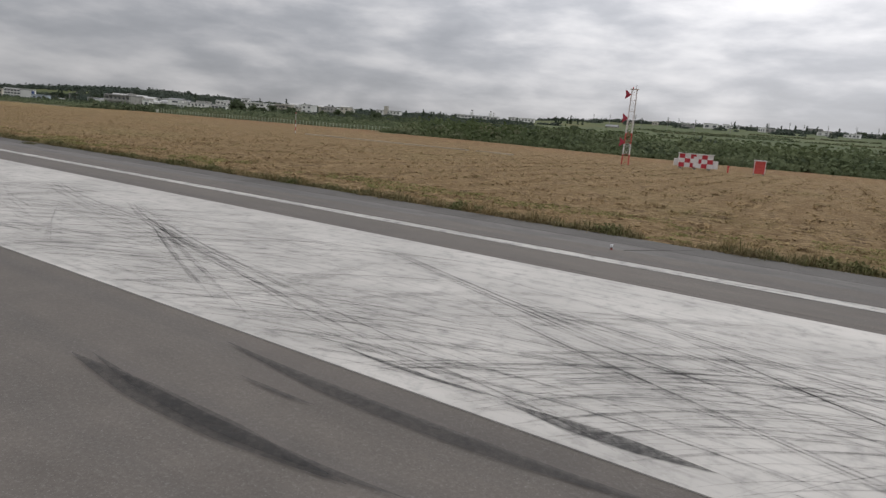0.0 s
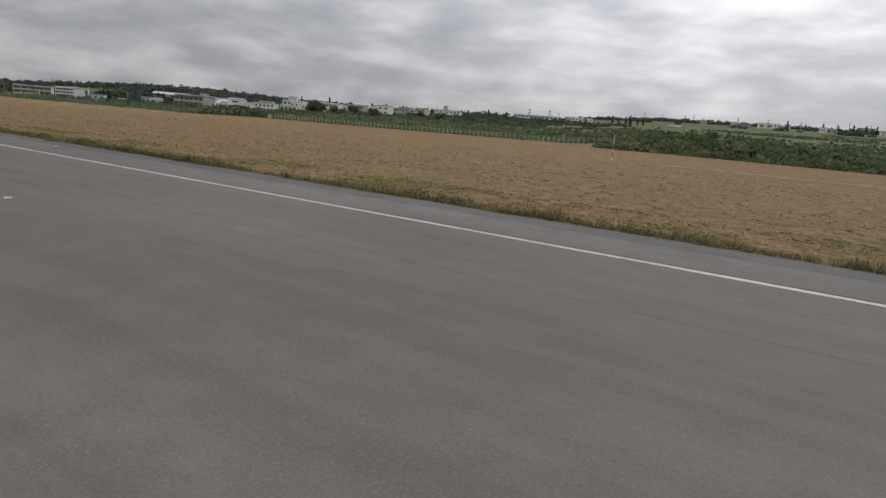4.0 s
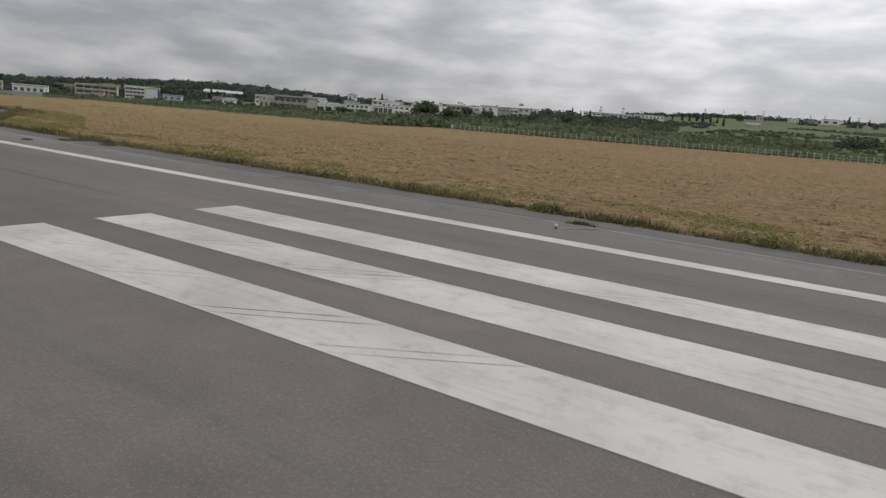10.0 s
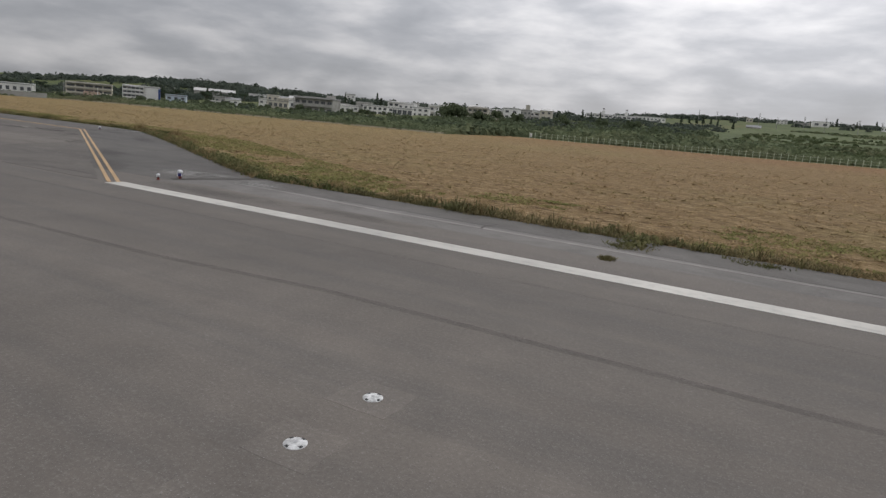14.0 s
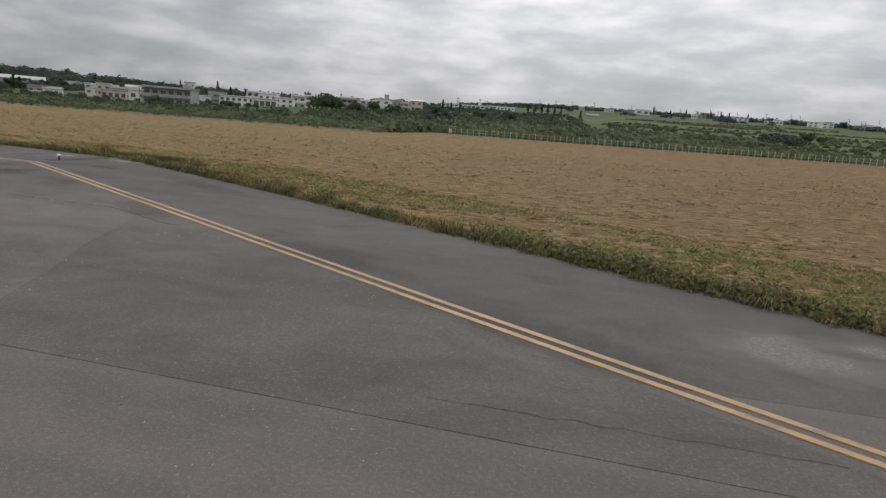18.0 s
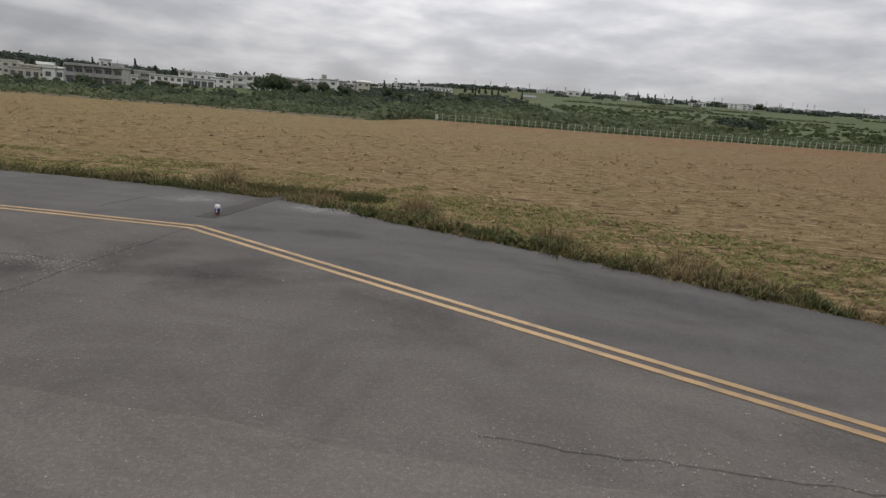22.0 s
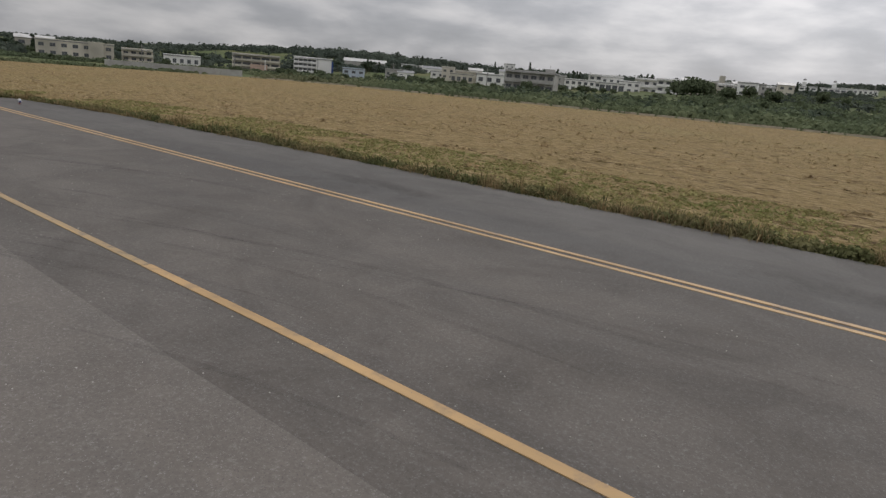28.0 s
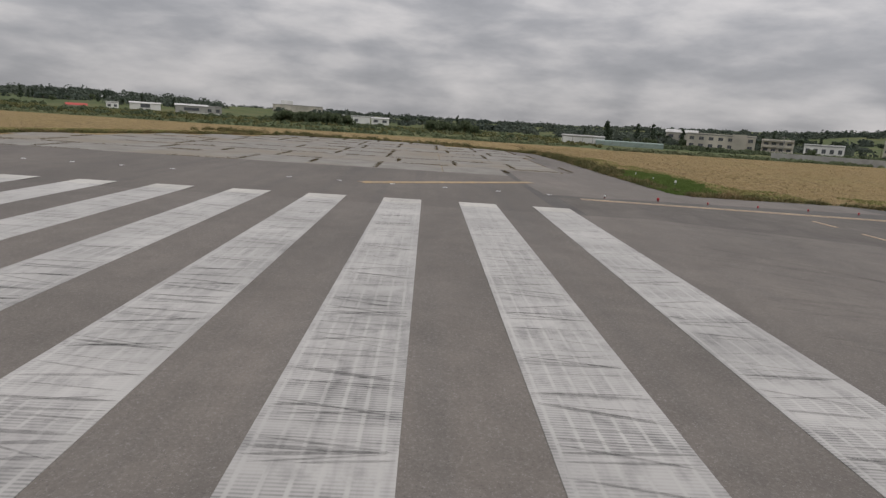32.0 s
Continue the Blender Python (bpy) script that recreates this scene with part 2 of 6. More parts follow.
M["white_worn"] = road_paint("worn_white_road_paint", (0.47, 0.45, 0.41), 0.85, lo=0.3)
M["white_keys"] = road_paint("grooved_white_road_paint", (0.43, 0.415, 0.39), 0.34, 0.62)
M["yellow"] = road_paint("yellow_road_paint", (0.45, 0.288, 0.130), 0.6)
M["yellow_faint"] = road_paint("worn_yellow_road_paint", (0.43, 0.29, 0.13), 0.75, lo=0.25)
M["yellow_old"] = road_paint("pale_yellow_road_paint", (0.47, 0.345, 0.215), 0.6)


def tyre_rubber(name, strength, even=0.25):
    m, n = material(name, 0.8)
    n.bsdf.inputs["Base Color"].default_value = (0.035, 0.034, 0.033, 1)
    patch = n.noise(n.pos, 0.9, 4, 0.6)
    thread = n.noise(n.pos, 9.0, 3, 0.6)
    n.put(n.bsdf.inputs["Alpha"], n.math("MULTIPLY", n.math("MULTIPLY", n.ramp(patch, [(0.3, even), (0.65, 1.0)]), n.ramp(thread, [(0.3, 0.5), (0.6, 1.0)])), strength))
    return m


M["skid"] = tyre_rubber("faint_tyre_rubber", 0.25, 0.45)


def soft_stain(name, color, strength):
    """A stain that fades out towards its rim, broken up by grain."""
    m, n = material(name, 0.85)
    n.bsdf.inputs["Base Color"].default_value = (*color, 1)
    flat = n.vmath("LENGTH", n.add("ShaderNodeTexCoord").outputs["Object"]).outputs["Value"]
    edge = n.ramp(n.math("ADD", flat, n.math("MULTIPLY", n.math("SUBTRACT", n.noise(n.pos, 0.9, 5, 0.65), 0.5), 1.6)), [(0.25, 1.0), (0.85, 0.0)])
    rim = n.ramp(flat, [(0.7, 1.0), (0.98, 0.0)])
    n.put(n.bsdf.inputs["Alpha"], n.math("MULTIPLY", n.math("MULTIPLY", edge, rim), n.math("MULTIPLY", n.ramp(n.noise(n.pos, 11.0, 4, 0.7), [(0.3, 0.4), (0.65, 1.0)]), strength)))
    return m


M["stain_dark"] = soft_stain("damp_stain", (0.035, 0.033, 0.031), 0.27)
M["stain_pale"] = soft_stain("crumbled_asphalt", (0.25, 0.24, 0.225), 0.75)
M["skid_black"] = tyre_rubber("fresh_tyre_rubber", 0.78, 0.75)
M["patch_soft"] = tyre_rubber("worn_tar_patch", 0.42)
M["smear"] = tyre_rubber("old_rubber_film", 0.13)
M["tar_seam"] = tyre_rubber("old_tar_seam", 0.22, 0.6)
M["skid_dark"] = tyre_rubber("dark_tyre_rubber", 0.62, 0.5)
M["skid_mid"] = tyre_rubber("grey_tyre_rubber", 0.36, 0.4)


def field_soil(name):
    m, n = material(name, 0.95)
    n.bsdf.inputs["Specular IOR Level"].default_value = 0.06
    big = n.noise(n.pos, 0.035, 4, 0.6)
    # mown swathes: across the strip by the tower, along it further on
    east = n.ramp(n.math("ADD", n.math("MULTIPLY", n.add("ShaderNodeSeparateXYZ", Vector=n.pos).outputs["X"], 0.02), 1.5), [(0.25, 0.0), (0.75, 1.0)])
    along_x = n.noise(n.pos, 1.0, 5, 0.66, (0.16, 0.75, 1.0), 0.4)
    along_y = n.noise(n.pos, 1.0, 5, 0.62, (0.55, 0.06, 1.0), 0.3)
    rows = n.math("ADD", n.math("MULTIPLY", along_y, east), n.math("MULTIPLY", along_x, n.math("SUBTRACT", 1.0, east)))
    clump = n.noise(n.pos, 1.0, 6, 0.7, (0.7, 1.3, 1.0), 0.5)
    grain = n.noise(n.pos, 9.0, 4, 0.75)
    tuft = n.noise(n.pos, 2.4, 5, 0.75, (0.55, 1.5, 1.0), 0.6)
    c = n.mix((0.185, 0.122, 0.061), (0.285, 0.200, 0.104), n.ramp(rows, [(0.40, 0.0), (0.58, 1.0)]))
    c = n.mix(c, (0.225, 0.195, 0.085), n.ramp(big, [(0.52, 0.0), (0.70, 0.4)]))
    west = n.ramp(n.math("MULTIPLY", n.add("ShaderNodeSeparateXYZ", Vector=n.pos).outputs["X"], -0.0025), [(0.54, 0.0), (0.72, 0.55)])
    c = n.mix(c, (0.300, 0.238, 0.105), n.math("MULTIPLY", west, n.ramp(clump, [(0.35, 0.5), (0.65, 1.0)])))
    far = n.ramp(n.math("MULTIPLY", n.add("ShaderNodeSeparateXYZ", Vector=n.pos).outputs["Y"], 0.004), [(0.56, 0.0), (0.72, 1.0)])
    c = n.mix(c, (0.235, 0.118, 0.062), n.math("MULTIPLY", far, n.ramp(along_x, [(0.38, 0.1), (0.58, 0.85)])))
    c = n.mix(c, (0.44, 0.335, 0.205), n.ramp(tuft, [(0.32, 0.95), (0.46, 0.0)]))
    # dark brown specks, gathered in the bump's hollows as painted shade
    dark = n.math("ADD", n.math("MULTIPLY", tuft, 0.5), n.math("ADD", n.math("MULTIPLY", clump, 0.25), n.math("MULTIPLY", rows, 0.25)))
    c = n.mix(c, (0.070, 0.042, 0.024), n.ramp(dark, [(0.512, 0.0), (0.565, 0.92)]))
    c = n.mix(c, n.mix((0.5, 0.5, 0.5), (1.45, 1.45, 1.45), grain), 1.0, "MULTIPLY")
    n.put(n.bsdf.inputs["Base Color"], c)
    n.put(n.bsdf.inputs["Normal"], n.bump(n.math("SUBTRACT", n.math("MULTIPLY", grain, 0.5), n.math("ADD", clump, rows)), 1.0, 0.22))
    return m


M["field"] = field_soil("mown_straw_field")
M["scrubland"] = speckled("scrub_ground", (0.066, 0.084, 0.036), (0.092, 0.110, 0.048), 0.12, 0.95, fine=0.2, c3=(0.12, 0.115, 0.05))
M["pasture"] = speckled("green_pasture", (0.074, 0.094, 0.042), (0.104, 0.120, 0.056), 0.012, 0.95, fine=0.3, c3=(0.062, 0.080, 0.038))
# extra blue in this green paints distance haze onto the far grass
M["cane"] = speckled("tall_green_grass", (0.106, 0.132, 0.068), (0.150, 0.172, 0.090), 0.05, 0.9, island=0.12, bump_s=0, c3=(0.072, 0.096, 0.036))
M["straw"] = speckled("dry_straw", (0.365, 0.268, 0.148), (0.275, 0.195, 0.105), 0.6, 0.95, c3=(0.22, 0.185, 0.09), island=0.3, bump_s=0)
M["weed_green"] = speckled("green_weeds", (0.112, 0.122, 0.052), (0.185, 0.172, 0.082), 0.8, 0.9, island=0.4, bump_s=0)
M["straw_dark"] = speckled("brown_straw", (0.14, 0.092, 0.050), (0.19, 0.128, 0.068), 0.6, 0.95, island=0.3, bump_s=0)
M["weed_dry"] = speckled("dry_verge_weeds", (0.130, 0.116, 0.056), (0.225, 0.172, 0.092), 0.35, 0.9, 0.38, 0.62, c3=(0.080, 0.084, 0.036), island=0.45, bump_s=0)
M["chips"] = speckled("stone_chips", (0.30, 0.285, 0.26), (0.17, 0.16, 0.145), 3.0, 0.9, island=0.4)
M["plume"] = speckled("straw_plumes", (0.26, 0.19, 0.10), (0.17, 0.135, 0.065), 0.4, 0.9, island=0.35, bump_s=0)
M["verge_pale"] = speckled("yellow_green_grass", (0.190, 0.200, 0.074), (0.275, 0.240, 0.108), 0.3, 0.9, island=0.35, bump_s=0)
M["weed"] = speckled("verge_weeds", (0.090, 0.095, 0.040), (0.180, 0.145, 0.074), 0.35, 0.9, 0.40, 0.60, c3=(0.062, 0.080, 0.028), island=0.45, bump_s=0)
M["lawn"] = speckled("short_green_grass", (0.100, 0.150, 0.040), (0.135, 0.185, 0.056), 0.5, 0.9, island=0.3, bump_s=0)
# leaf colours lifted and slightly blued: the haze of distance is painted in
M["leaf"] = speckled("broad_leaves", (0.080, 0.102, 0.060), (0.120, 0.142, 0.080), 0.9, 0.9, island=0.2, bump_s=0)
M["leaf_dark"] = speckled("dark_needles", (0.045, 0.064, 0.042), (0.072, 0.094, 0.056), 0.9, 0.85, island=0.3, bump_s=0)
M["scrub"] = speckled("scrub_leaves", (0.120, 0.150, 0.084), (0.178, 0.202, 0.112), 0.05, 0.9, island=0.14, bump_s=0, c3=(0.185, 0.180, 0.105))
M["wood_far"] = speckled("hazed_woodland", (0.066, 0.084, 0.068), (0.100, 0.116, 0.090), 0.02, 0.9, island=0.2, bump_s=0)
M["bark"] = speckled("grey_bark", (0.11, 0.085, 0.06), (0.16, 0.13, 0.10), 3.0, 0.9)
M["wall_white"] = speckled("white_render", (0.82, 0.81, 0.78), (0.74, 0.73, 0.70), 0.25, 0.85, fine=0.05, c3=(0.62, 0.61, 0.58))
M["wall_cream"] = speckled("cream_render", (0.60, 0.56, 0.47), (0.52, 0.48, 0.41), 0.25, 0.85, fine=0.05, c3=(0.34, 0.32, 0.27))
M["wall_pink"] = speckled("pink_render", (0.50, 0.36, 0.29), (0.44, 0.32, 0.26), 0.3, 0.85, fine=0.05)
M["wall_grey"] = speckled("bare_concrete_wall", (0.42, 0.41, 0.385), (0.30, 0.29, 0.27), 0.3, 0.9, fine=0.06)
M["wall_blue"] = speckled("blue_white_render", (0.50, 0.56, 0.62), (0.44, 0.50, 0.57), 0.3, 0.85, fine=0.05)
M["blue"] = speckled("navy_paint", (0.03, 0.06, 0.19), (0.04, 0.08, 0.23), 0.5, 0.7)
M["roof_pale"] = speckled("pale_metal_roof", (0.50, 0.49, 0.47), (0.40, 0.39, 0.37), 0.4, 0.5, fine=0.05)
M["roof_grey"] = speckled("grey_roof", (0.28, 0.28, 0.28), (0.20, 0.20, 0.20), 0.4, 0.8, fine=0.06)
M["roof_red"] = speckled("red_roof", (0.42, 0.07, 0.05), (0.34, 0.05, 0.04), 0.5, 0.7)
M["joint_weed"] = speckled("brown_joint_weeds", (0.125, 0.098, 0.058), (0.085, 0.066, 0.040), 0.5, 0.95, island=0.4, bump_s=0)
M["earth"] = speckled("bare_earth", (0.26, 0.19, 0.13), (0.34, 0.27, 0.19), 0.06, 0.95)
M["net"] = speckled("greenhouse_net", (0.24, 0.30, 0.27), (0.30, 0.36, 0.33), 0.2, 0.9)
M["fence"] = speckled("pale_green_concrete", (0.50, 0.55, 0.42), (0.40, 0.45, 0.33), 0.8, 0.85)
M["post"] = speckled("grey_pole", (0.30, 0.29, 0.28), (0.22, 0.21, 0.20), 1.0, 0.8)
M["red"] = speckled("signal_red_paint", (0.46, 0.036, 0.050), (0.38, 0.03, 0.042), 1.5, 0.55, fine=0.06)
M["orange_red"] = speckled("faded_orange_red_paint", (0.54, 0.085, 0.070), (0.45, 0.07, 0.06), 1.5, 0.6, fine=0.06)
M["crimson"] = speckled("crimson_paint", (0.40, 0.045, 0.075), (0.32, 0.035, 0.06), 1.5, 0.6, fine=0.06)
M["pinkish"] = speckled("faded_red_paint", (0.58, 0.12, 0.13), (0.48, 0.09, 0.10), 1.5, 0.6, fine=0.06)
M["mast_white"] = speckled("chalky_white_paint", (0.72, 0.70, 0.69), (0.60, 0.57, 0.56), 1.5, 0.6, fine=0.06)
M["cap"] = speckled("white_lamp_cap", (0.78, 0.78, 0.79), (0.66, 0.66, 0.68), 8.0, 0.35, fine=0.04)
M["disc"] = speckled("worn_disc_paint", (0.62, 0.62, 0.61), (0.34, 0.34, 0.33), 9.0, 0.6, 0.42, 0.6, fine=0.1)
M["steel"] = speckled("dull_steel", (0.42, 0.42, 0.42), (0.32, 0.32, 0.32), 6.0, 0.45, metal=0.7)
M["dark"] = speckled("black_rubber", (0.02, 0.02, 0.02), (0.03, 0.03, 0.03), 6.0, 0.7)
M["blue_lens"] = speckled("blue_glass_lens", (0.05, 0.05, 0.17), (0.07, 0.07, 0.21), 6.0, 0.12, bump_s=0)
M["rust"] = speckled("rust_red_base", (0.22, 0.045, 0.035), (0.15, 0.035, 0.03), 12.0, 0.8)
# haze and sky reflection on far panes are lifted into the base grey
M["glass"] = speckled("hazed_window_glass", (0.075, 0.082, 0.088), (0.12, 0.127, 0.135), 0.4, 0.15, bump_s=0)
M["concrete"] = speckled("drain_concrete", (0.46, 0.40, 0.31), (0.36, 0.31, 0.24), 0.8, 0.9)


# ---------------------------------------------------------------- mesh helpers
class Geo:
    """Collects vertices and faces, then links them as one mesh object."""

    def __init__(self):
        self.v, self.f = [], []

    def box(self, x0, x1, y0, y1, z0, z1, chamfer=0.0):
        if chamfer:
            k, c = len(self.v), chamfer
            for z, s in ((z0, c), (z0 + c, 0), (z1 - c, 0), (z1, c)):
                self.v += [(x0 + s, y0 + s, z), (x1 - s, y0 + s, z), (x1 - s, y1 - s, z), (x0 + s, y1 - s, z)]
            self.f += [(k + 3, k + 2, k + 1, k), (k + 12, k + 13, k + 14, k + 15)]
            for r in range(3):
                for i in range(4):
                    j = (i + 1) % 4
                    self.f.append((k + 4 * r + i, k + 4 * r + j, k + 4 * r + 4 + j, k + 4 * r + 4 + i))
            return self
        k = len(self.v)
        self.v += [(x, y, z) for z in (z0, z1) for y in (y0, y1) for x in (x0, x1)]
        self.f += [tuple(k + i for i in q) for q in ((0, 2, 3, 1), (4, 5, 7, 6), (0, 1, 5, 4), (2, 6, 7, 3), (0, 4, 6, 2), (1, 3, 7, 5))]
        return self

    def tube(self, p, q, r, n=6, r2=None):
        p, q = Vector(p), Vector(q)
        d = (q - p).normalized()
        a = d.orthogonal().normalized()
        b = d.cross(a)
        k = len(self.v)
        for end, rad in ((p, r), (q, r if r2 is None else r2)):
            for i in range(n):
                t = 2 * math.pi * i / n
                self.v.append(tuple(end + rad * (math.cos(t) * a + math.sin(t) * b)))
        self.f += [(k + i, k + (i + 1) % n, k + n + (i + 1) % n, k + n + i) for i in range(n)]
        self.f += [tuple(k + n - 1 - i for i in range(n)), tuple(k + n + i for i in range(n))]
        return self

    def lathe(self, profile, n=14, at=(0, 0, 0)):
        k = len(self.v)
        for r, z in profile:
            for i in range(n):
                t = 2 * math.pi * i / n
                self.v.append((at[0] + r * math.cos(t), at[1] + r * math.sin(t), at[2] + z))
        for j in range(len(profile) - 1):
            for i in range(n):
                self.f.append((k + j * n + i, k + j * n + (i + 1) % n, k + (j + 1) * n + (i + 1) % n, k + (j + 1) * n + i))
        e = k + (len(profile) - 1) * n
        self.f += [tuple(k + n - 1 - i for i in range(n)), tuple(e + i for i in range(n))]
        return self

    def slab(self, outline, z0, z1):
        """A flat plate of any outline, given anticlockwise."""
        k, n = len(self.v), len(outline)
        self.v += [(x, y, z0) for x, y in outline] + [(x, y, z1) for x, y in outline]
        self.f += [tuple(k + n - 1 - i for i in range(n)), tuple(k + n + i for i in range(n))]
        self.f += [(k + i, k + (i + 1) % n, k + n + (i + 1) % n, k + n + i) for i in range(n)]
        return self

    def band(self, line, width, z0, z1, off=0.0):
        """A strip of even width that follows a line."""
        pts = [Vector((x, y)) for x, y in line]
        k, n = len(self.v), len(pts)
        for i, p in enumerate(pts):
            a, b = pts[max(i - 1, 0)], pts[min(i + 1, n - 1)]
            if 0 < i < n - 1:
                d1, d2 = (p - a).normalized(), (b - p).normalized()
                d = (d1 + d2).normalized()
                s = 1 / max(0.4, d.dot(d1))
            else:
                d, s = (b - a).normalized(), 1.0
            m = Vector((-d.y, d.x)) * s
            for w in (off - width / 2, off + width / 2):
                for z in (z0, z1):
                    self.v.append((p.x + m.x * w, p.y + m.y * w, z))
        for i in range(n - 1):
            a, b = k + 4 * i, k + 4 * i + 4
            self.f += [(a + 1, b + 1, b + 3, a + 3), (a, a + 2, b + 2, b), (a, b, b + 1, a + 1), (a + 2, a + 3, b + 3, b + 2)]
        e = k + 4 * (n - 1)
        self.f += [(k, k + 1, k + 3, k + 2), (e, e + 2, e + 3, e + 1)]
        return self

    def mesh(self, name, mat):
        me = bpy.data.meshes.new(name)
        me.from_pydata(self.v, [], self.f)
        me.materials.append(M[mat] if isinstance(mat, str) else mat)
        return me

    def ob(self, name, mat, parent=None, label="", at=None, smooth=False):
        ob = new(name, self.mesh(name, mat))
        if parent is not None:
            ob.parent = parent
        if at is not None:
            ob.matrix_local = at
        if label:
            ob["label"] = label
        if smooth:
            ob.data.shade_smooth()
        return ob


def thing(name, label, category, m=None, group="", kind=""):
    ob = new(name)
    ob.empty_display_size = 0.3
    if m is not None:
        ob.matrix_world = m
    return tagged(ob, label, category, group, kind)


def arrays_mesh(name, co, faces, mats):
    """A mesh from numpy vertices and equal-sized faces."""
    me = bpy.data.meshes.new(name)
    k = faces.shape[1]
    me.vertices.add(len(co))
    me.vertices.foreach_set("co", co.astype(np.float32).ravel())
    me.loops.add(faces.size)
    me.loops.foreach_set("vertex_index", faces.astype(np.int32).ravel())
    me.polygons.add(len(faces))
    me.polygons.foreach_set("loop_start", np.arange(0, faces.size, k, dtype=np.int32))
    me.update(calc_edges=True)
    for m in mats:
        me.materials.append(M[m])
    return me


rng = np.random.default_rng(7)


def step(t):
    t = np.clip(t, 0, 1)
    return t * t * (3 - 2 * t)


# ---------------------------------------------------------------- ground
def land(x, y):
    """Height of the ground: level round the runway, rising gently to a ridge in the north, a little lower in the west."""
    x, y = np.asarray(x, float), np.asarray(y, float)
    swell = (0.7 + 0.6 * np.exp(-(((x + 130) / 85) ** 2))) * step((y - 112) / 80) * step((x + 470) / 150)
    knoll = 12.5 * np.exp(-(((x + 840) / 190) ** 2) - ((y - 520) / 150) ** 2)
    hill = knoll + 25.5 * np.clip((y - 205) / 650, 0, 1.75) * (0.62 + 0.2 * step((y - 450) / 130) + (0.38 - 0.2 * step((y - 450) / 130)) * step((x + 640) / 270))
    west = -1.1 * step((-x - 400) / 90) * step((420 - y) / 150) + 7 * step((-x - 800) / 500) + 9 * np.exp(-(((x + 930) / 170) ** 2) - ((y + 330) / 130) ** 2)
    south = 6 * step((-y - 300) / 900)
    bank = 2.9 * step((x + 150) / 30) * step((y - 186) / 24) * step((340 - y) / 90) + 7 * step((y - 700) / 500) * step((x + 560) / 200)
    return -0.03 + swell + hill + west + south + bank


def field_end(x):
    """Where the mown field gives way to scrub."""
    x = np.asarray(x, float)
    return np.where(x > -130, 178 + 3 * np.sin(x / 17), np.where(x > -284, 189 + 0.138 * (x + 275), 150 + 0.11 * (x + 285)))


xs = np.concatenate([np.arange(-4200, -720, 145), np.arange(-720, -460, 13), np.arange(-460, -62, 3.0), np.arange(-62, 40, 0.7), np.arange(40, 140, 3.0), np.arange(140, 700, 22), np.arange(700, 4300, 180)])
ys = np.concatenate([np.arange(-4200, -220, 180), np.arange(-220, -40, 12), np.arange(-40, 24, 8), np.arange(24, 232, 2.6), np.arange(232, 930, 14), np.arange(930, 4400, 140)])
gx, gy = np.meshgrid(xs, ys)
gz = land(gx, gy)
rough_ground = np.array([[noise.noise((a * 0.16, b * 0.16, 0)) for a in xs] for b in ys])
gz = gz + 0.10 * rough_ground * step((np.abs(gy) - 30) / 14) * ((gx > -222) | (np.abs(gy) > 52) | (gx < -420)) 
# mown swathes lie as low ridges in the strip by the tower
gz = gz + 0.065 * np.maximum(0, np.sin(gx * 1.55 + 0.5 * np.sin(gy * 0.05))) * ((gx > -60) & (gx < 40)) * step((gy - 31) / 6) * step((150 - gy) / 30) * (0.6 + 0.8 * rough_ground)
nx, ny = len(xs), len(ys)
i0 = (np.arange(ny - 1)[:, None] * nx + np.arange(nx - 1)[None]).ravel()
quads = np.stack([i0, i0 + 1, i0 + nx + 1, i0 + nx], 1)
me = arrays_mesh("ground", np.stack([gx.ravel(), gy.ravel(), gz.ravel()], 1), quads, ["field", "scrubland", "pasture", "earth"])
cx, cy = gx.ravel()[quads].mean(1), gy.ravel()[quads].mean(1)
is_field = (cx > np.where(cy < 60, -474, -451)) & (cy < field_end(cx)) & (cy > -190)
is_scrub = ~is_field & ((cy < field_end(cx) + 34) | (cx < -255)) & (cy > -230)
me.polygons.foreach_set("material_index", np.where(is_field, 0, np.where(is_scrub, 1, np.where((cx < -850) & (cx > -1250) & (cy > -230) & (cy < -60), 3, 2))).astype(np.int32))
me.shade_smooth()
ground = tagged(new("ground", me), "wide level ground of mown straw-coloured grass, scrub and far pasture", "ground", kind="structure")

# ---------------------------------------------------------------- pavements
def ragged(outline, jag, step_m=0.35, seed=1):
    """The outline with its sides broken up into short uneven steps."""
    rr = random.Random(seed)
    pts = []
    for (ax, ay), (bx, by) in zip(outline, outline[1:] + outline[:1]):
        n = max(1, int(math.hypot(bx - ax, by - ay) / step_m))
        for k in range(n):
            t = k / n
            pts.append((ax + (bx - ax) * t + rr.uniform(-jag, jag), ay + (by - ay) * t + rr.uniform(-jag, jag)))
    return pts


runway = Geo().slab([(-341, -27), (420, -27), (420, 26.6), (-229, 26.6), (-240, 26.6), (-341, 26.6)], -0.35, 0.0).ob("runway", "runway")
tagged(runway, "worn grey asphalt runway with white and yellow markings", "runway", kind="structure")
PAD = [(-226.0, 24), (-227.3, 28.2), (-239.6, 34.5), (-252, 41.3), (-262, 46.2), (-268, 46.9), (-300, 46.3), (-320, 45.5), (-327, 44.5), (-331.5, 43.6), (-333.2, 41), (-333.3, 31.2), (-336.5, 30.1), (-347, 29.9), (-347, 20), (-300, 20)]
pad = Geo().slab(PAD[::-1], -0.30, 0.003).ob("turn_pad", "shoulder_dark")
tagged(pad, "dark grey asphalt runway turn pad with a cracked shoulder", "pavement", kind="structure")
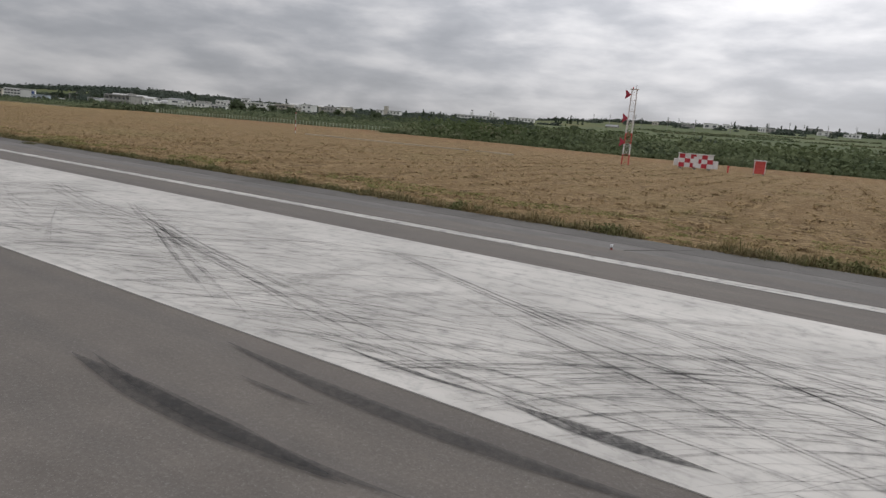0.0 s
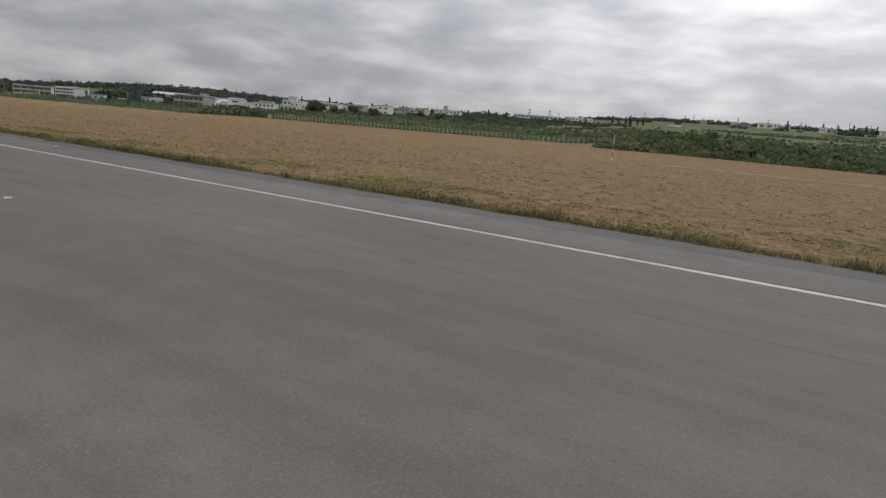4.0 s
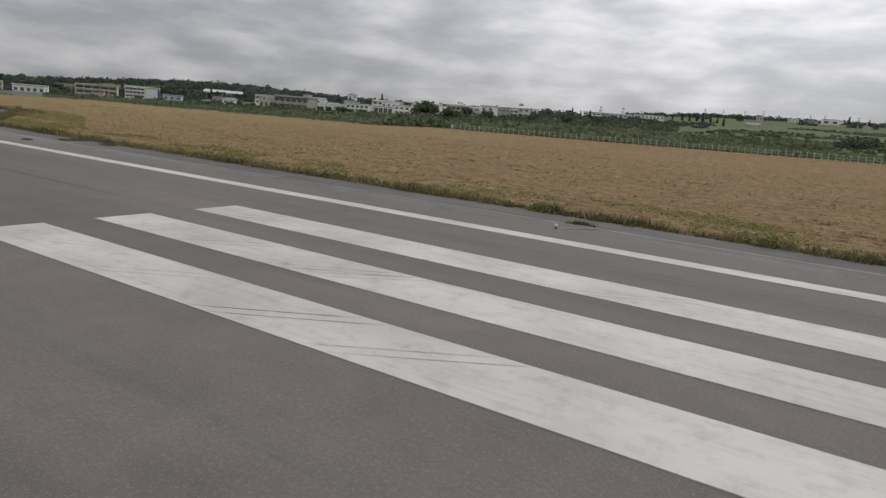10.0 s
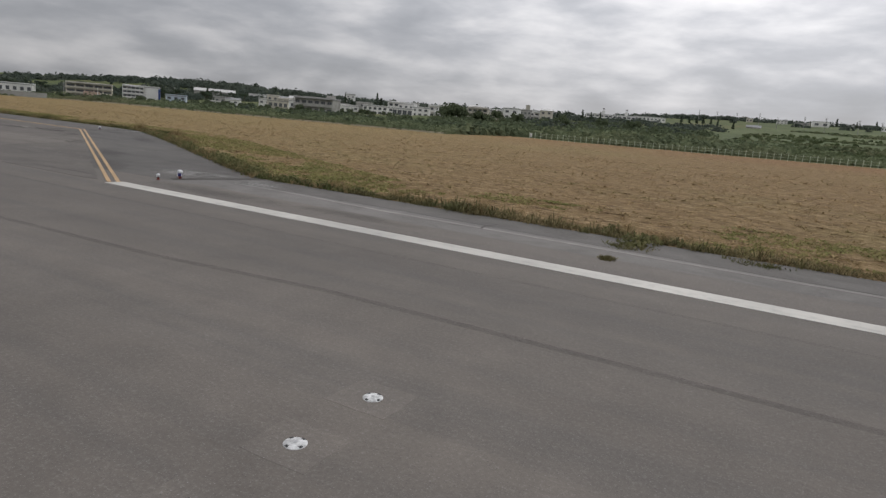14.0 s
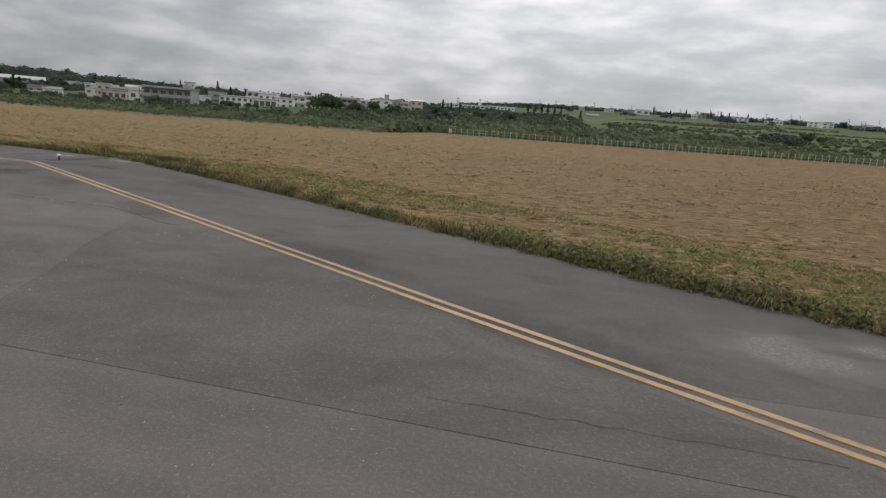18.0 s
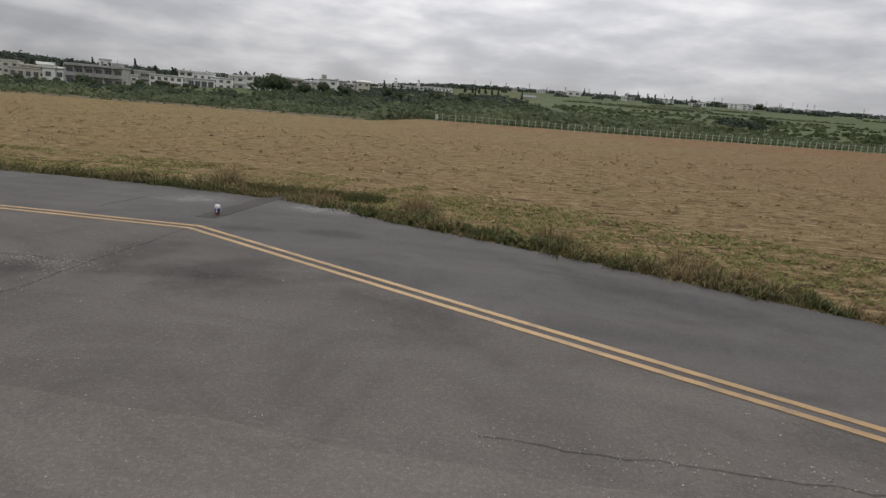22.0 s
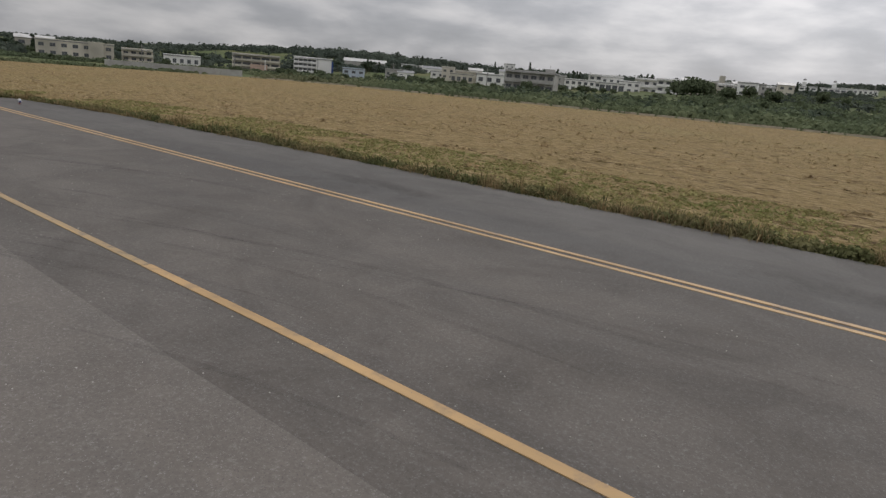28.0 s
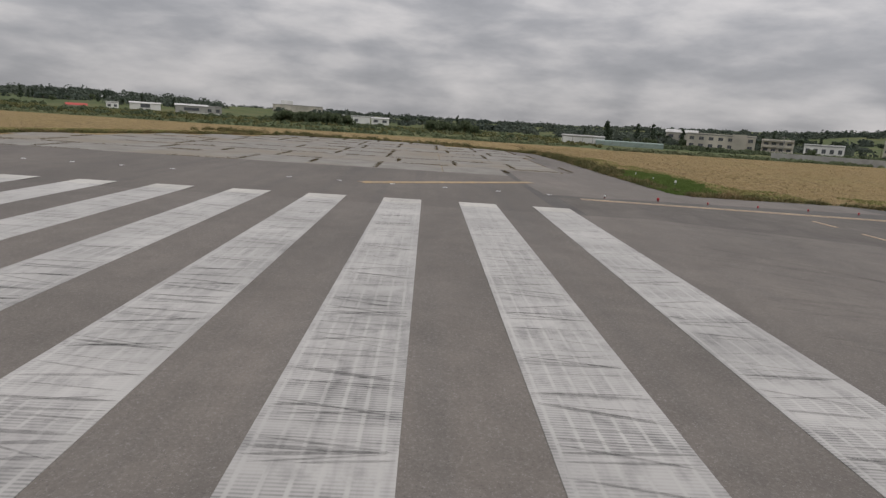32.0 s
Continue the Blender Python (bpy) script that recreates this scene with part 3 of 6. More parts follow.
Geo().slab([(-230.5, 21.1), (-229.6, 21.3), (-262.2, 40.3), (-326, 40.3), (-328, 22.3), (-328, 21.1)][::-1], -0.2, 0.007).ob("pad_surface", "apron_old", pad, "older mottled asphalt inside the yellow edge line")
Geo().slab(ragged([(-246, -27), (-243, 21.1), (-248, 30.9), (-262, 31.3), (-264, 20), (-262, -27)], 0.12, 1.2, 8)[::-1], -0.1, 0.0105).ob("runway_overlay", "runway_mid", pad, "slightly paler worn runway asphalt")
Geo().slab([(-262, -27), (-264, 20), (-262, 31.4), (-290, 31.7), (-311, 32.1), (-317, 31.8), (-318.8, 28.3), (-321, 24), (-321, -27)][::-1], -0.1, 0.011).ob("runway_overlay", "runway_end", pad, "smoother paler runway asphalt")
Geo().slab(ragged([(-328.9, 20.5), (-328.9, 41.2), (-332.6, 41.0), (-332.9, 31.0), (-336.5, 29.9), (-346.9, 29.8), (-346.9, 20.5), (-341.2, 20.5)], 0.08, 1.2, 9), -0.1, 0.0065).ob("end_apron", "runway_end", pad, "paler worn asphalt at the corner of the pad")
shoulder = Geo().slab([(-228.6, 23.0), (420, 23.0), (420, 26.8), (-150, 26.9), (-200, 27.6), (-227.2, 28.22)], -0.3, 0.004).ob("shoulder", "shoulder_pale")
tagged(shoulder, "pale cracked asphalt shoulder beside the runway edge", "pavement", kind="structure")
Geo().slab([(-228.2, 21.7), (420, 21.7), (420, 23.5), (-216, 23.7), (-226.5, 24.0), (-228.2, 23.4)], -0.1, 0.008).ob("outer_lane", "runway", shoulder, "dark strip outside the edge line")
Geo().slab([(-226.6, 26.05), (-218, 25.95), (-204, 25.4), (-190, 25.1), (420, 25.1), (420, 26.85), (-150, 26.95), (-200, 27.65), (-226.1, 28.2)], -0.1, 0.0085).ob("grass_side_strip", "shoulder_dark", shoulder, "dark damp strip beside the grass")
Geo().slab([(-129.0, 18.9), (-122.0, 18.95), (-122.0, 20.9), (-127.5, 20.95)], -0.02, 0.004).ob("asphalt_patch", "patch_soft", runway, "dark repair patch in the asphalt")
Geo().band([(-122.0, 18.9), (-122.1, 9.0), (-122.0, -3)], 0.09, -0.02, 0.003).ob("seam", "smear", runway, "dark paving seam across the runway")
for name, line, w in (("seam", [(-232, 19.0), (-120, 19.0), (60, 18.9)], 0.16), ("seam", [(-156, 15.4), (-40, 15.4)], 0.12)):
    Geo().band(line, w, -0.02, 0.003).ob(name, "smear", runway)
Geo().band([(-232, 14.1), (-217, 14.65), (-212.6, 15.2), (-206, 15.25), (-184, 15.1)], 0.2, -0.02, 0.0034).ob("seam", "tar_seam", runway, "dark tarred paving seam")
Geo().band([(-226.4, 25.75), (-222.3, 25.65), (-218, 25.2), (-205, 25.1), (-150, 25.2)], 0.30, -0.02, 0.0095).ob("joint_strip", "pale_joint", shoulder, "pale worn strip along the shoulder joint")
Geo().band([(-213.7, 25.0), (-213.85, 25.6), (-213.72, 26.4)], 0.07, -0.02, 0.0115).ob("crack", "trench", shoulder, "open crack in the shoulder")
for k, (a, b) in enumerate((((-268, 36.4), (-262.3, 36.35)), ((-262.25, 40.2), (-262.2, 33.1)), ((-265.95, 42.0), (-265.85, 44.4)), ((-236.0, 21.85), (-231.0, 22.0)), ((-254.0, 31.6), (-249.3, 31.5)), ((-249.3, 31.5), (-246.1, 30.05)), ((-245.6, 31.1), (-246.15, 30.05)))):
    rr = random.Random(60 + k)
    n = int(math.hypot(b[0] - a[0], b[1] - a[1]) / 0.3)
    line = [(a[0] + (b[0] - a[0]) * t / n + rr.gauss(0, 0.03), a[1] + (b[1] - a[1]) * t / n + rr.gauss(0, 0.03)) for t in range(n + 1)]
    Geo().band(line, 0.028, -0.02, 0.0125).ob("crack", "patch_soft", pad, "uneven crack along an old joint")
for x, y, ang, ln, w, seed in ((-227.95, 26.15, 69, 4.3, 0.6, 3), (-262.5, 44.6, 88, 5.4, 0.6, 4)):
    d = Vector((math.cos(radians(ang)), math.sin(radians(ang))))
    q = Vector((-d.y, d.x)) * w / 2
    c0, c1 = Vector((x, y)) - d * ln / 2, Vector((x, y)) + d * ln / 2
    line = [(p.x, p.y) for p in (c0 - q, c1 - q, c1 + q, c0 + q)]
    Geo().slab(ragged(line, 0.035, 0.22, seed)[::-1], -0.02, 0.0115).ob("cable_trench", "trench", pad, "dark refilled cable trench")
# weathered pale places and dark damp stains, with edges that fade out
disc = Geo()
disc.v = [(math.cos(a * math.pi / 12), math.sin(a * math.pi / 12), 0.0) for a in range(24)]
disc.f = [tuple(range(24))]
disc_mesh = {m: disc.mesh("stain", m) for m in ("stain_dark", "stain_pale")}
PLACES = [(-230.4, 26.1, 2.6, 1.7, 1), (-229.0, 27.1, 1.5, 0.9, 1), (-225.6, 26.4, 2.0, 1.3, 1), (-224.5, 22.8, 5.0, 1.0, 0), (-218.0, 23.2, 4.0, 0.8, 0), (-234.5, 25.0, 3.5, 1.2, 0), (-240.5, 29.0, 4.5, 1.1, 0), (-264.4, 44.6, 1.8, 1.5, 1), (-260.2, 44.9, 2.0, 1.3, 1), (-251.0, 38.8, 4.5, 1.1, 0), (-283.0, 42.8, 5.0, 1.0, 0), (-298.0, 43.0, 4.0, 0.9, 0), (-255.5, 35.6, 2.2, 1.2, 0), (-259.5, 36.8, 1.6, 2.6, 0), (-264.5, 35.0, 3.0, 1.3, 0), (-262.0, 37.6, 1.2, 2.4, 0), (-270.5, 37.2, 3.0, 1.2, 0), (-258.6, 41.4, 1.6, 0.7, 0), (-261.0, 40.9, 1.2, 0.5, 0), (-260.4, 36.4, 2.6, 1.0, 0), (-263.3, 35.6, 1.4, 0.8, 0), (-248.5, 31.8, 3.0, 1.0, 0)]
for k, (x, y, lx, ly, pale) in enumerate(PLACES):
    turn = 30 if -258 < x < -230 and y < 45 else 0
    ob = new("worn_patch" if pale else "stain", disc_mesh["stain_pale" if pale else "stain_dark"])
    ob.parent = pad
    ob.matrix_local = pose(x, y, 0.0125 + 0.0001 * k, 0, 0, -turn) @ Matrix.Diagonal((lx, ly, 1, 1))
    ob["label"] = "pale crumbled surface" if pale else "dark damp stain"
# cracks that run from the edge lights to the grass
for k, (x, y) in enumerate(((5.6, 23.4), (-53.9, 23.5), (-112.4, 23.6), (-170.8, 23.6))):
    rr = random.Random(k)
    line = [(x + 0.3 + 0.32 * i + rr.uniform(-0.08, 0.08), y + 0.25 + 0.46 * i + rr.uniform(-0.1, 0.1)) for i in range(7)]
    Geo().band(line, 0.06, -0.02, 0.0115).ob("crack", "trench", shoulder, "open crack in the shoulder")
# flakes of white paint
for k, (x, y) in enumerate(((-109.95, 7.38), (-153.7, 6.98), (-175.6, 6.97))):
    for a in (20, 140, 265):
        t = radians(a)
        Geo().band([(x, y), (x + 0.11 * math.cos(t), y + 0.11 * math.sin(t))], 0.022, -0.01, 0.004 + 0.0006 * a / 100).ob("paint_flake", "white_thin", runway, "small flake of white paint")

# ---------------------------------------------------------------- painted markings
TOP = 0.016
for y in (9.0, 12.1, 15.4):
    Geo().box(-180.3, -160.4, y, y + 1.72, -0.01, TOP).ob("touchdown_stripe", "white_thick", runway, "broad white touchdown stripe")
    Geo().box(-160.4, -158.45, y, y + 1.72, -0.01, TOP - 0.004).ob("worn_stripe_end", "white_worn", runway, "badly worn end of a white stripe")
west_end = [(-33.95 + random.uniform(-0.03, 0.03) + (0.22 * max(0.0, noise.noise((0, k * 0.9, 3))) if k > 22 else 0), 18.5 - 0.235 * k) for k in range(41)]
Geo().slab(west_end + [(26.0, 9.1), (26.0, 18.5)], -0.01, TOP).ob("aiming_block", "white", runway, "large white aiming point block streaked by tyres")
Geo().box(-228.5, -160.4, 20.85, 21.65, -0.01, TOP).ob("edge_line", "white_thick", runway, "broad white runway edge line")
Geo().box(-48.0, 420.0, 20.95, 21.58, -0.01, TOP).ob("edge_line", "white_worn", runway, "broad worn white runway edge line")
Geo().box(-160.4, -48.0, 21.15, 21.5, -0.01, TOP).ob("edge_line", "white_thin", runway, "thin faded white runway edge line")
for i in range(6):
    for s in (-1, 1):
        y0 = 0.9 + 3.6 * i
        Geo().box(-323.0, -293.0, min(s * y0, s * (y0 + 1.8)), max(s * y0, s * (y0 + 1.8)), -0.01, TOP + 0.004).ob("threshold_stripe", "white_keys", runway, "long grooved white threshold stripe")
        Geo().box(-323.05, -321.6, min(s * y0, s * (y0 + 1.8)), max(s * y0, s * (y0 + 1.8)), -0.01, TOP + 0.0055).ob("stripe_end", "white_thick", runway, "cleaner white end of a threshold stripe")
EDGE = [(-228.55, 21.3), (-262.2, 40.5), (-326.0, 40.5), (-327.7, 22.4)]
for off in (-0.17, 0.17):
    Geo().band(EDGE[:3], 0.15, -0.01, TOP, off).ob("pad_edge_line", "yellow", pad, "yellow double edge line")
for off in (-0.2, 0.2):
    Geo().band(EDGE[2:], 0.2, -0.01, TOP, off).ob("pad_edge_line", "yellow_old", pad, "pale yellow double edge line")
for x in (-323.1, -319.4, -315.5, -311.6):
    Geo().band([(x - 0.95, 33.45), (x + 0.95, 33.45)], 0.16, -0.01, TOP + 0.004).ob("guide_dash", "yellow_old", pad, "pale yellow guide dash")
Geo().band([(-294.0, 33.2), (-290.8, 33.2), (-287, 33.15), (-283.3, 33.1)], 0.17, -0.01, TOP + 0.004).ob("guide_line", "yellow", pad, "yellow turning guide line")
Geo().band([(-310.2, 32.6), (-308.6, 33.4), (-305, 33.35), (-300.45, 33.2), (-294.02, 33.2)], 0.15, -0.01, TOP + 0.003).ob("guide_line", "yellow_faint", pad, "worn yellow turning guide line")
for a, b in (((-279.45, 38.33), (-277.75, 37.42)), ((-276.1, 36.53), (-274.5, 35.65)), ((-272.9, 34.75), (-271.3, 33.85)), ((-269.7, 32.95), (-268.1, 32.05))):
    Geo().band([a, b], 0.17, -0.01, TOP + 0.004).ob("guide_dash", "yellow", pad, "yellow guide dash")
Geo().band([(-329.6, 9.9), (-333, 15.5), (-336.4, 21.0)], 0.9, -0.01, TOP).ob("chevron_arm", "yellow_faint", runway, "pale yellow chevron arm past the threshold")


def ribbon(g, pts, w0, w1, z):
    n = len(pts)
    k = len(g.v)
    for i, (x, y) in enumerate(pts):
        a, b = Vector(pts[max(i - 1, 0)]), Vector(pts[min(i + 1, n - 1)])
        d = (b - a).normalized()
        w = (w0 + (w1 - w0) * i / (n - 1)) * min(1.0, 0.25 + 4 * i / n, 0.25 + 4 * (n - 1 - i) / n) / 2
        g.v += [(x - d.y * w, y + d.x * w, z), (x + d.y * w, y - d.x * w, z)]
    g.f += [(k + 2 * i, k + 2 * i + 1, k + 2 * i + 3, k + 2 * i + 2) for i in range(n - 1)]


def arc(x, y, heading, length, bend, n=12):
    pts, h = [], radians(heading)
    for i in range(n):
        pts.append((x, y))
        x, y = x + math.cos(h) * length / n, y + math.sin(h) * length / n
        h += radians(bend) / n
    return pts


# straight landing skids along the wheel tracks
SKIDS = ((5.5, 9.74, 2.85, 0.10, "skid_black"), (8.5, 9.66, 2.7, 0.30, "skid_black"), (11.9, 9.76, 3.2, 0.2, "skid_black"), (4.1, 8.62, 7.2, 0.30, "skid_dark"), (3.0, 6.83, 5.2, 0.42, "skid_dark"), (3.2, 7.02, 5.6, 0.22, "skid_dark"), (5.3, 7.9, 1.4, 0.08, "skid_dark"), (-17, 6.9, 5.2, 0.34, "skid_dark"), (-36.5, 6.94, 2.6, 0.18, "skid_dark"), (-37.6, 6.35, 4.0, 0.36, "skid"), (-58.1, 6.7, 3.3, 0.14, "skid_black"), (-60.2, 6.2, 4.0, 0.12, "skid_black"), (-112.3, 7.15, 3.6, 0.12, "skid_dark"), (-108.4, 7.1, 4.2, 0.3, "skid_dark"))
for i, (x, y, ln, w, rubber) in enumerate(SKIDS):
    g = Geo()
    n = 18
    sag = random.uniform(-0.05, -0.01)
    for k in range(n + 1):
        t = k / n
        half = w * 0.5 * min(1.0, 2.6 * t ** 0.9, 2.6 * (1 - t) ** 0.9)
        mid = y + sag * 4 * t * (1 - t) * ln
        g.v += [(x + ln * t, mid - half, TOP + 0.0105 + 0.0002 * i), (x + ln * t, mid + half, TOP + 0.0105 + 0.0002 * i)]
    g.f += [(2 * k, 2 * k + 2, 2 * k + 3, 2 * k + 1) for k in range(n)]
    g.ob("tyre_mark", rubber, runway, "black landing skid")
# sets of parallel arcs that turning tyres left on the aiming block
g = Geo()
r = random.Random(5)
lay = 0
for fam in range(190):
    x, gap = 26 - 64 * r.random() ** 1.25, r.uniform(0.10, 0.34)
    if fam % 4 < 3:
        y, head, ln = r.uniform(7.5, 12.5), r.gauss(52, 7), r.uniform(6, 13)
        bend = -ln * r.uniform(4.2, 6.2)
    else:
        y, head, ln = r.uniform(13.2, 17.2), r.gauss(-16, 8), r.uniform(8, 18)
        bend = r.gauss(9, 7)
    w0 = r.choice((0.015, 0.02, 0.03, 0.05))
    for k in range(r.randint(3, 8)):
        pts = arc(x + k * gap * 0.8 + r.uniform(-0.4, 0.4), y - k * gap * 0.6, head + r.gauss(0, 0.8), ln * r.uniform(0.7, 1.05), bend, 16)
        pts = [p for p in pts if 9.15 < p[1] < 18.3 - 0.8 * (k % 2) and -33.8 < p[0] < 25.9]
        if len(pts) > 4:
            lay += 1
            w = w0 * r.uniform(0.7, 1.8)
            ribbon(g, pts, w, w * 0.7, TOP + 0.002 + 0.0000035 * lay)
tagged(g.ob("tyre_streaks", "skid", runway, "curved grey tyre streaks"), kind="stuff")
g = Geo()
for i in range(90):
    x, y, ln = r.uniform(-36, 24), r.uniform(5, 15.5), r.uniform(4, 10)
    pts = [p for p in arc(x, y, r.gauss(56, 9), ln, -ln * r.gauss(4.6, 1.2), 22) if 9.15 < p[1] < 17.6 and -34 < p[0] < 25.9]
    if len(pts) > 5:
        w = r.uniform(0.15, 0.5)
        ribbon(g, pts, w, w * 0.6, TOP + 0.0075 + 0.00001 * i)
for i, (x, y) in enumerate(((-13.6, 11.5), (-13.2, 12.0), (2.0, 10.0), (14.0, 12.0))):
    ribbon(g, arc(x, y, 88, 5.2, 4, 12), 0.8, 0.5, TOP + 0.0086 + 0.0003 * i)
tagged(g.ob("tyre_streaks", "smear", runway, "broad faint rubber smears"), kind="stuff")
g = Geo()
for y0 in (9.0, 12.1, 15.4):
    for i in range(5):
        x = r.uniform(-180, -166)
        pts = [p for p in arc(x, y0 + 0.02, r.gauss(34, 4), 5.0, r.gauss(3, 3), 16) if y0 < p[1] < y0 + 1.71 and p[0] < -162.5]
        if len(pts) > 2:
            w = r.uniform(0.03, 0.07)
            ribbon(g, pts, w, w, TOP + 0.003 + 0.00003 * i)
            ribbon(g, [(a + 0.55, b) for a, b in pts], w, w, TOP + 0.0035 + 0.00003 * i)
# long arcs that cross the threshold stripes
for j in range(230):
    x, h, bend = r.uniform(-322, -293), r.gauss(90, 6), r.gauss(0, 12)
    y = r.uniform(-6, 15)
    w = r.choice((0.02, 0.025, 0.035, 0.05, 0.08))
    line = arc(x, y, h, r.uniform(4, 18), bend, 110)
    for i in range(6):
        y0 = 0.9 + 3.6 * i
        pts = [p for p in line if y0 + 0.01 < p[1] < y0 + 1.79 and -322.9 < p[0] < -293.1]
        if len(pts) > 4:
            ribbon(g, pts, w, w, TOP + 0.0065 + 0.00001 * j)
tagged(g.ob("tyre_streaks", "skid_mid", runway, "dark tyre streaks across painted stripes"), kind="stuff")
g = Geo()
for i in range(80):
    ox, oy, rad = -289 + r.gauss(0, 2.5), 16.5 + r.gauss(0, 2.5), r.uniform(8, 31)
    a0 = r.uniform(85, 185)
    da = r.uniform(1.2, 2.2)
    pts = [(ox + rad * math.cos(radians(a0 + k * da)), oy + 0.9 * rad * math.sin(radians(a0 + k * da))) for k in range(18)]
    pts = [q for q in pts if -325 < q[0] < -245 and q[1] < 39 and not (q[0] < -292 and -22 < q[1] < 21.5)]
    if len(pts) > 5 and max(abs(a[0] - b[0]) for a, b in zip(pts, pts[1:])) < 3:
        w = r.choice((0.04, 0.06, 0.1, 0.16, 0.28))
        ribbon(g, pts, w, w, TOP + 0.0025 + 0.00004 * i)
for i in range(14):
    w = r.uniform(0.06, 0.22)
    ribbon(g, arc(r.uniform(-230, 10), r.uniform(2, 9), r.gauss(0, 0.6), r.uniform(15, 40), r.gauss(0, 0.8), 12), w, w, 0.004 + 0.00004 * i)
tagged(g.ob("tyre_streaks", "smear", runway, "faint turning tyre streaks on asphalt"), kind="stuff")

# ---------------------------------------------------------------- lights on and beside the pavement
def edge_lamp():
    ob = thing("runway_edge_light", "small white runway edge light on a rust-red frangible stem", "runway light", group="runway edge lights")
    Geo().lathe([(0.13, 0.0), (0.13, 0.025), (0.075, 0.04), (0.06, 0.09), (0.085, 0.14), (0.085, 0.16)], 14).ob("stem", "rust", ob)
    Geo().lathe([(0.095, 0.16), (0.115, 0.175), (0.115, 0.20), (0.09, 0.215)], 14).ob("collar", "steel", ob)
    Geo().lathe([(0.085, 0.215), (0.10, 0.26), (0.105, 0.33), (0.09, 0.375), (0.05, 0.395), (0.01, 0.40)], 14).ob("lens", "cap", ob, "frosted white lens", smooth=True)
    return ob


lamp = edge_lamp()
little = Matrix.Diagonal((0.68, 0.68, 0.68, 1))
lamp.matrix_world = pose(-228.65, 23.42, 0.0) @ little
for x, y in ((5.6, 23.4), (-53.9, 23.5), (-112.4, 23.6), (-170.8, 23.6), (-329.0, 24.1), (64.2, 23.5)):
    copy_thing(lamp, pose(x, y, 0.006, 0, 0, random.uniform(0, 90)) @ little)


def pad_lamp():
    ob = thing("taxiway_edge_light", "white-capped taxiway edge light with blue lens on red flange", "taxiway light", group="taxiway edge lights")
    Geo().lathe([(0.10, 0.0), (0.10, 0.03), (0.065, 0.05), (0.065, 0.10)], 14).ob("stem", "rust", ob)
    Geo().lathe([(0.12, 0.10), (0.155, 0.11), (0.155, 0.13), (0.12, 0.14)], 16).ob("flange", "rust", ob, "faded red flange")
    Geo().lathe([(0.12, 0.16), (0.13, 0.22), (0.13, 0.33), (0.12, 0.36)], 16).ob("lens", "blue_lens", ob, "dark blue lens", smooth=True)
    Geo().lathe([(0.145, 0.34), (0.15, 0.40), (0.135, 0.47), (0.09, 0.51), (0.02, 0.525)], 16).ob("cap", "cap", ob, "white domed cap", smooth=True)
    for a in range(3):
        t = 2 * math.pi * a / 3
        Geo().tube((0.142 * math.cos(t), 0.142 * math.sin(t), 0.15), (0.146 * math.cos(t), 0.146 * math.sin(t), 0.35), 0.022, 5).ob("guard_bar", "cap", ob)
    return ob


lamp = pad_lamp()
small = Matrix.Diagonal((0.76, 0.76, 0.78, 1))
lamp.matrix_world = pose(-228.62, 24.52, 0.004) @ small
for x, y, a in ((-262.5, 42.4, 40), (-326.9, 42.4, 75)):
    copy_thing(lamp, pose(x, y, 0.003, 0, 0, a) @ small)


def end_lamp():
    ob = thing("threshold_end_light", "small red runway end light on a short stem", "runway light", group="red end lights")
    Geo().lathe([(0.12, 0.0), (0.12, 0.025), (0.06, 0.045), (0.055, 0.12)], 12).ob("stem", "rust", ob)
    Geo().lathe([(0.11, 0.12), (0.125, 0.15), (0.125, 0.28), (0.10, 0.33), (0.02, 0.345)], 14).ob("lens", "red", ob, "red lens housing", smooth=True)
    Geo().box(-0.15, 0.15, -0.02, 0.02, 0.17, 0.21, 0.005).ob("bracket", "orange_red", ob)
    return ob


lamp = end_lamp()
small = Matrix.Diagonal((0.62, 0.62, 0.66, 1))
lamp.matrix_world = pose(-329.0, 27.25, 0.003) @ small
for i in range(1, 5):
    copy_thing(lamp, pose(-329.0 + 0.2 * i, 27.25 + 2.87 * i, 0.003, 0, 0, 10 * i) @ small)


def approach_lamp():
    ob = thing("approach_light", "white approach light on a low post in the green grass", "approach light", group="approach lights")
    Geo().tube((0, 0, -0.2), (0, 0, 0.45), 0.035, 8).ob("post", "steel", ob)
    Geo().lathe([(0.06, 0.45), (0.15, 0.5), (0.17, 0.62), (0.15, 0.72), (0.04, 0.76)], 14).ob("housing", "cap", ob, "white lamp housing", smooth=True)
    Geo().lathe([(0.11, 0.0), (0.11, 0.02)], 12, (0, 0, 0.0)).ob("base_plate", "steel", ob)
    return ob


lamp = approach_lamp()
small = Matrix.Diagonal((0.55, 0.55, 0.6, 1))
lamp.matrix_world = pose(-341.0, 33.0, 0.0) @ small
copy_thing(lamp, pose(-345.8, 33.0, 0.0, 0, 0, 20) @ small)
copy_thing(lamp, pose(-350.7, 33.1, 0.0, 0, 0, 50) @ small)
copy_thing(lamp, pose(-401.5, 9.0, -0.2, 0, 0, 50))
copy_thing(lamp, pose(-401.5, 12.0, -0.2, 0, 0, 50))
copy_thing(lamp, pose(-401.5, 6.0, -0.2, 0, 0, 50))


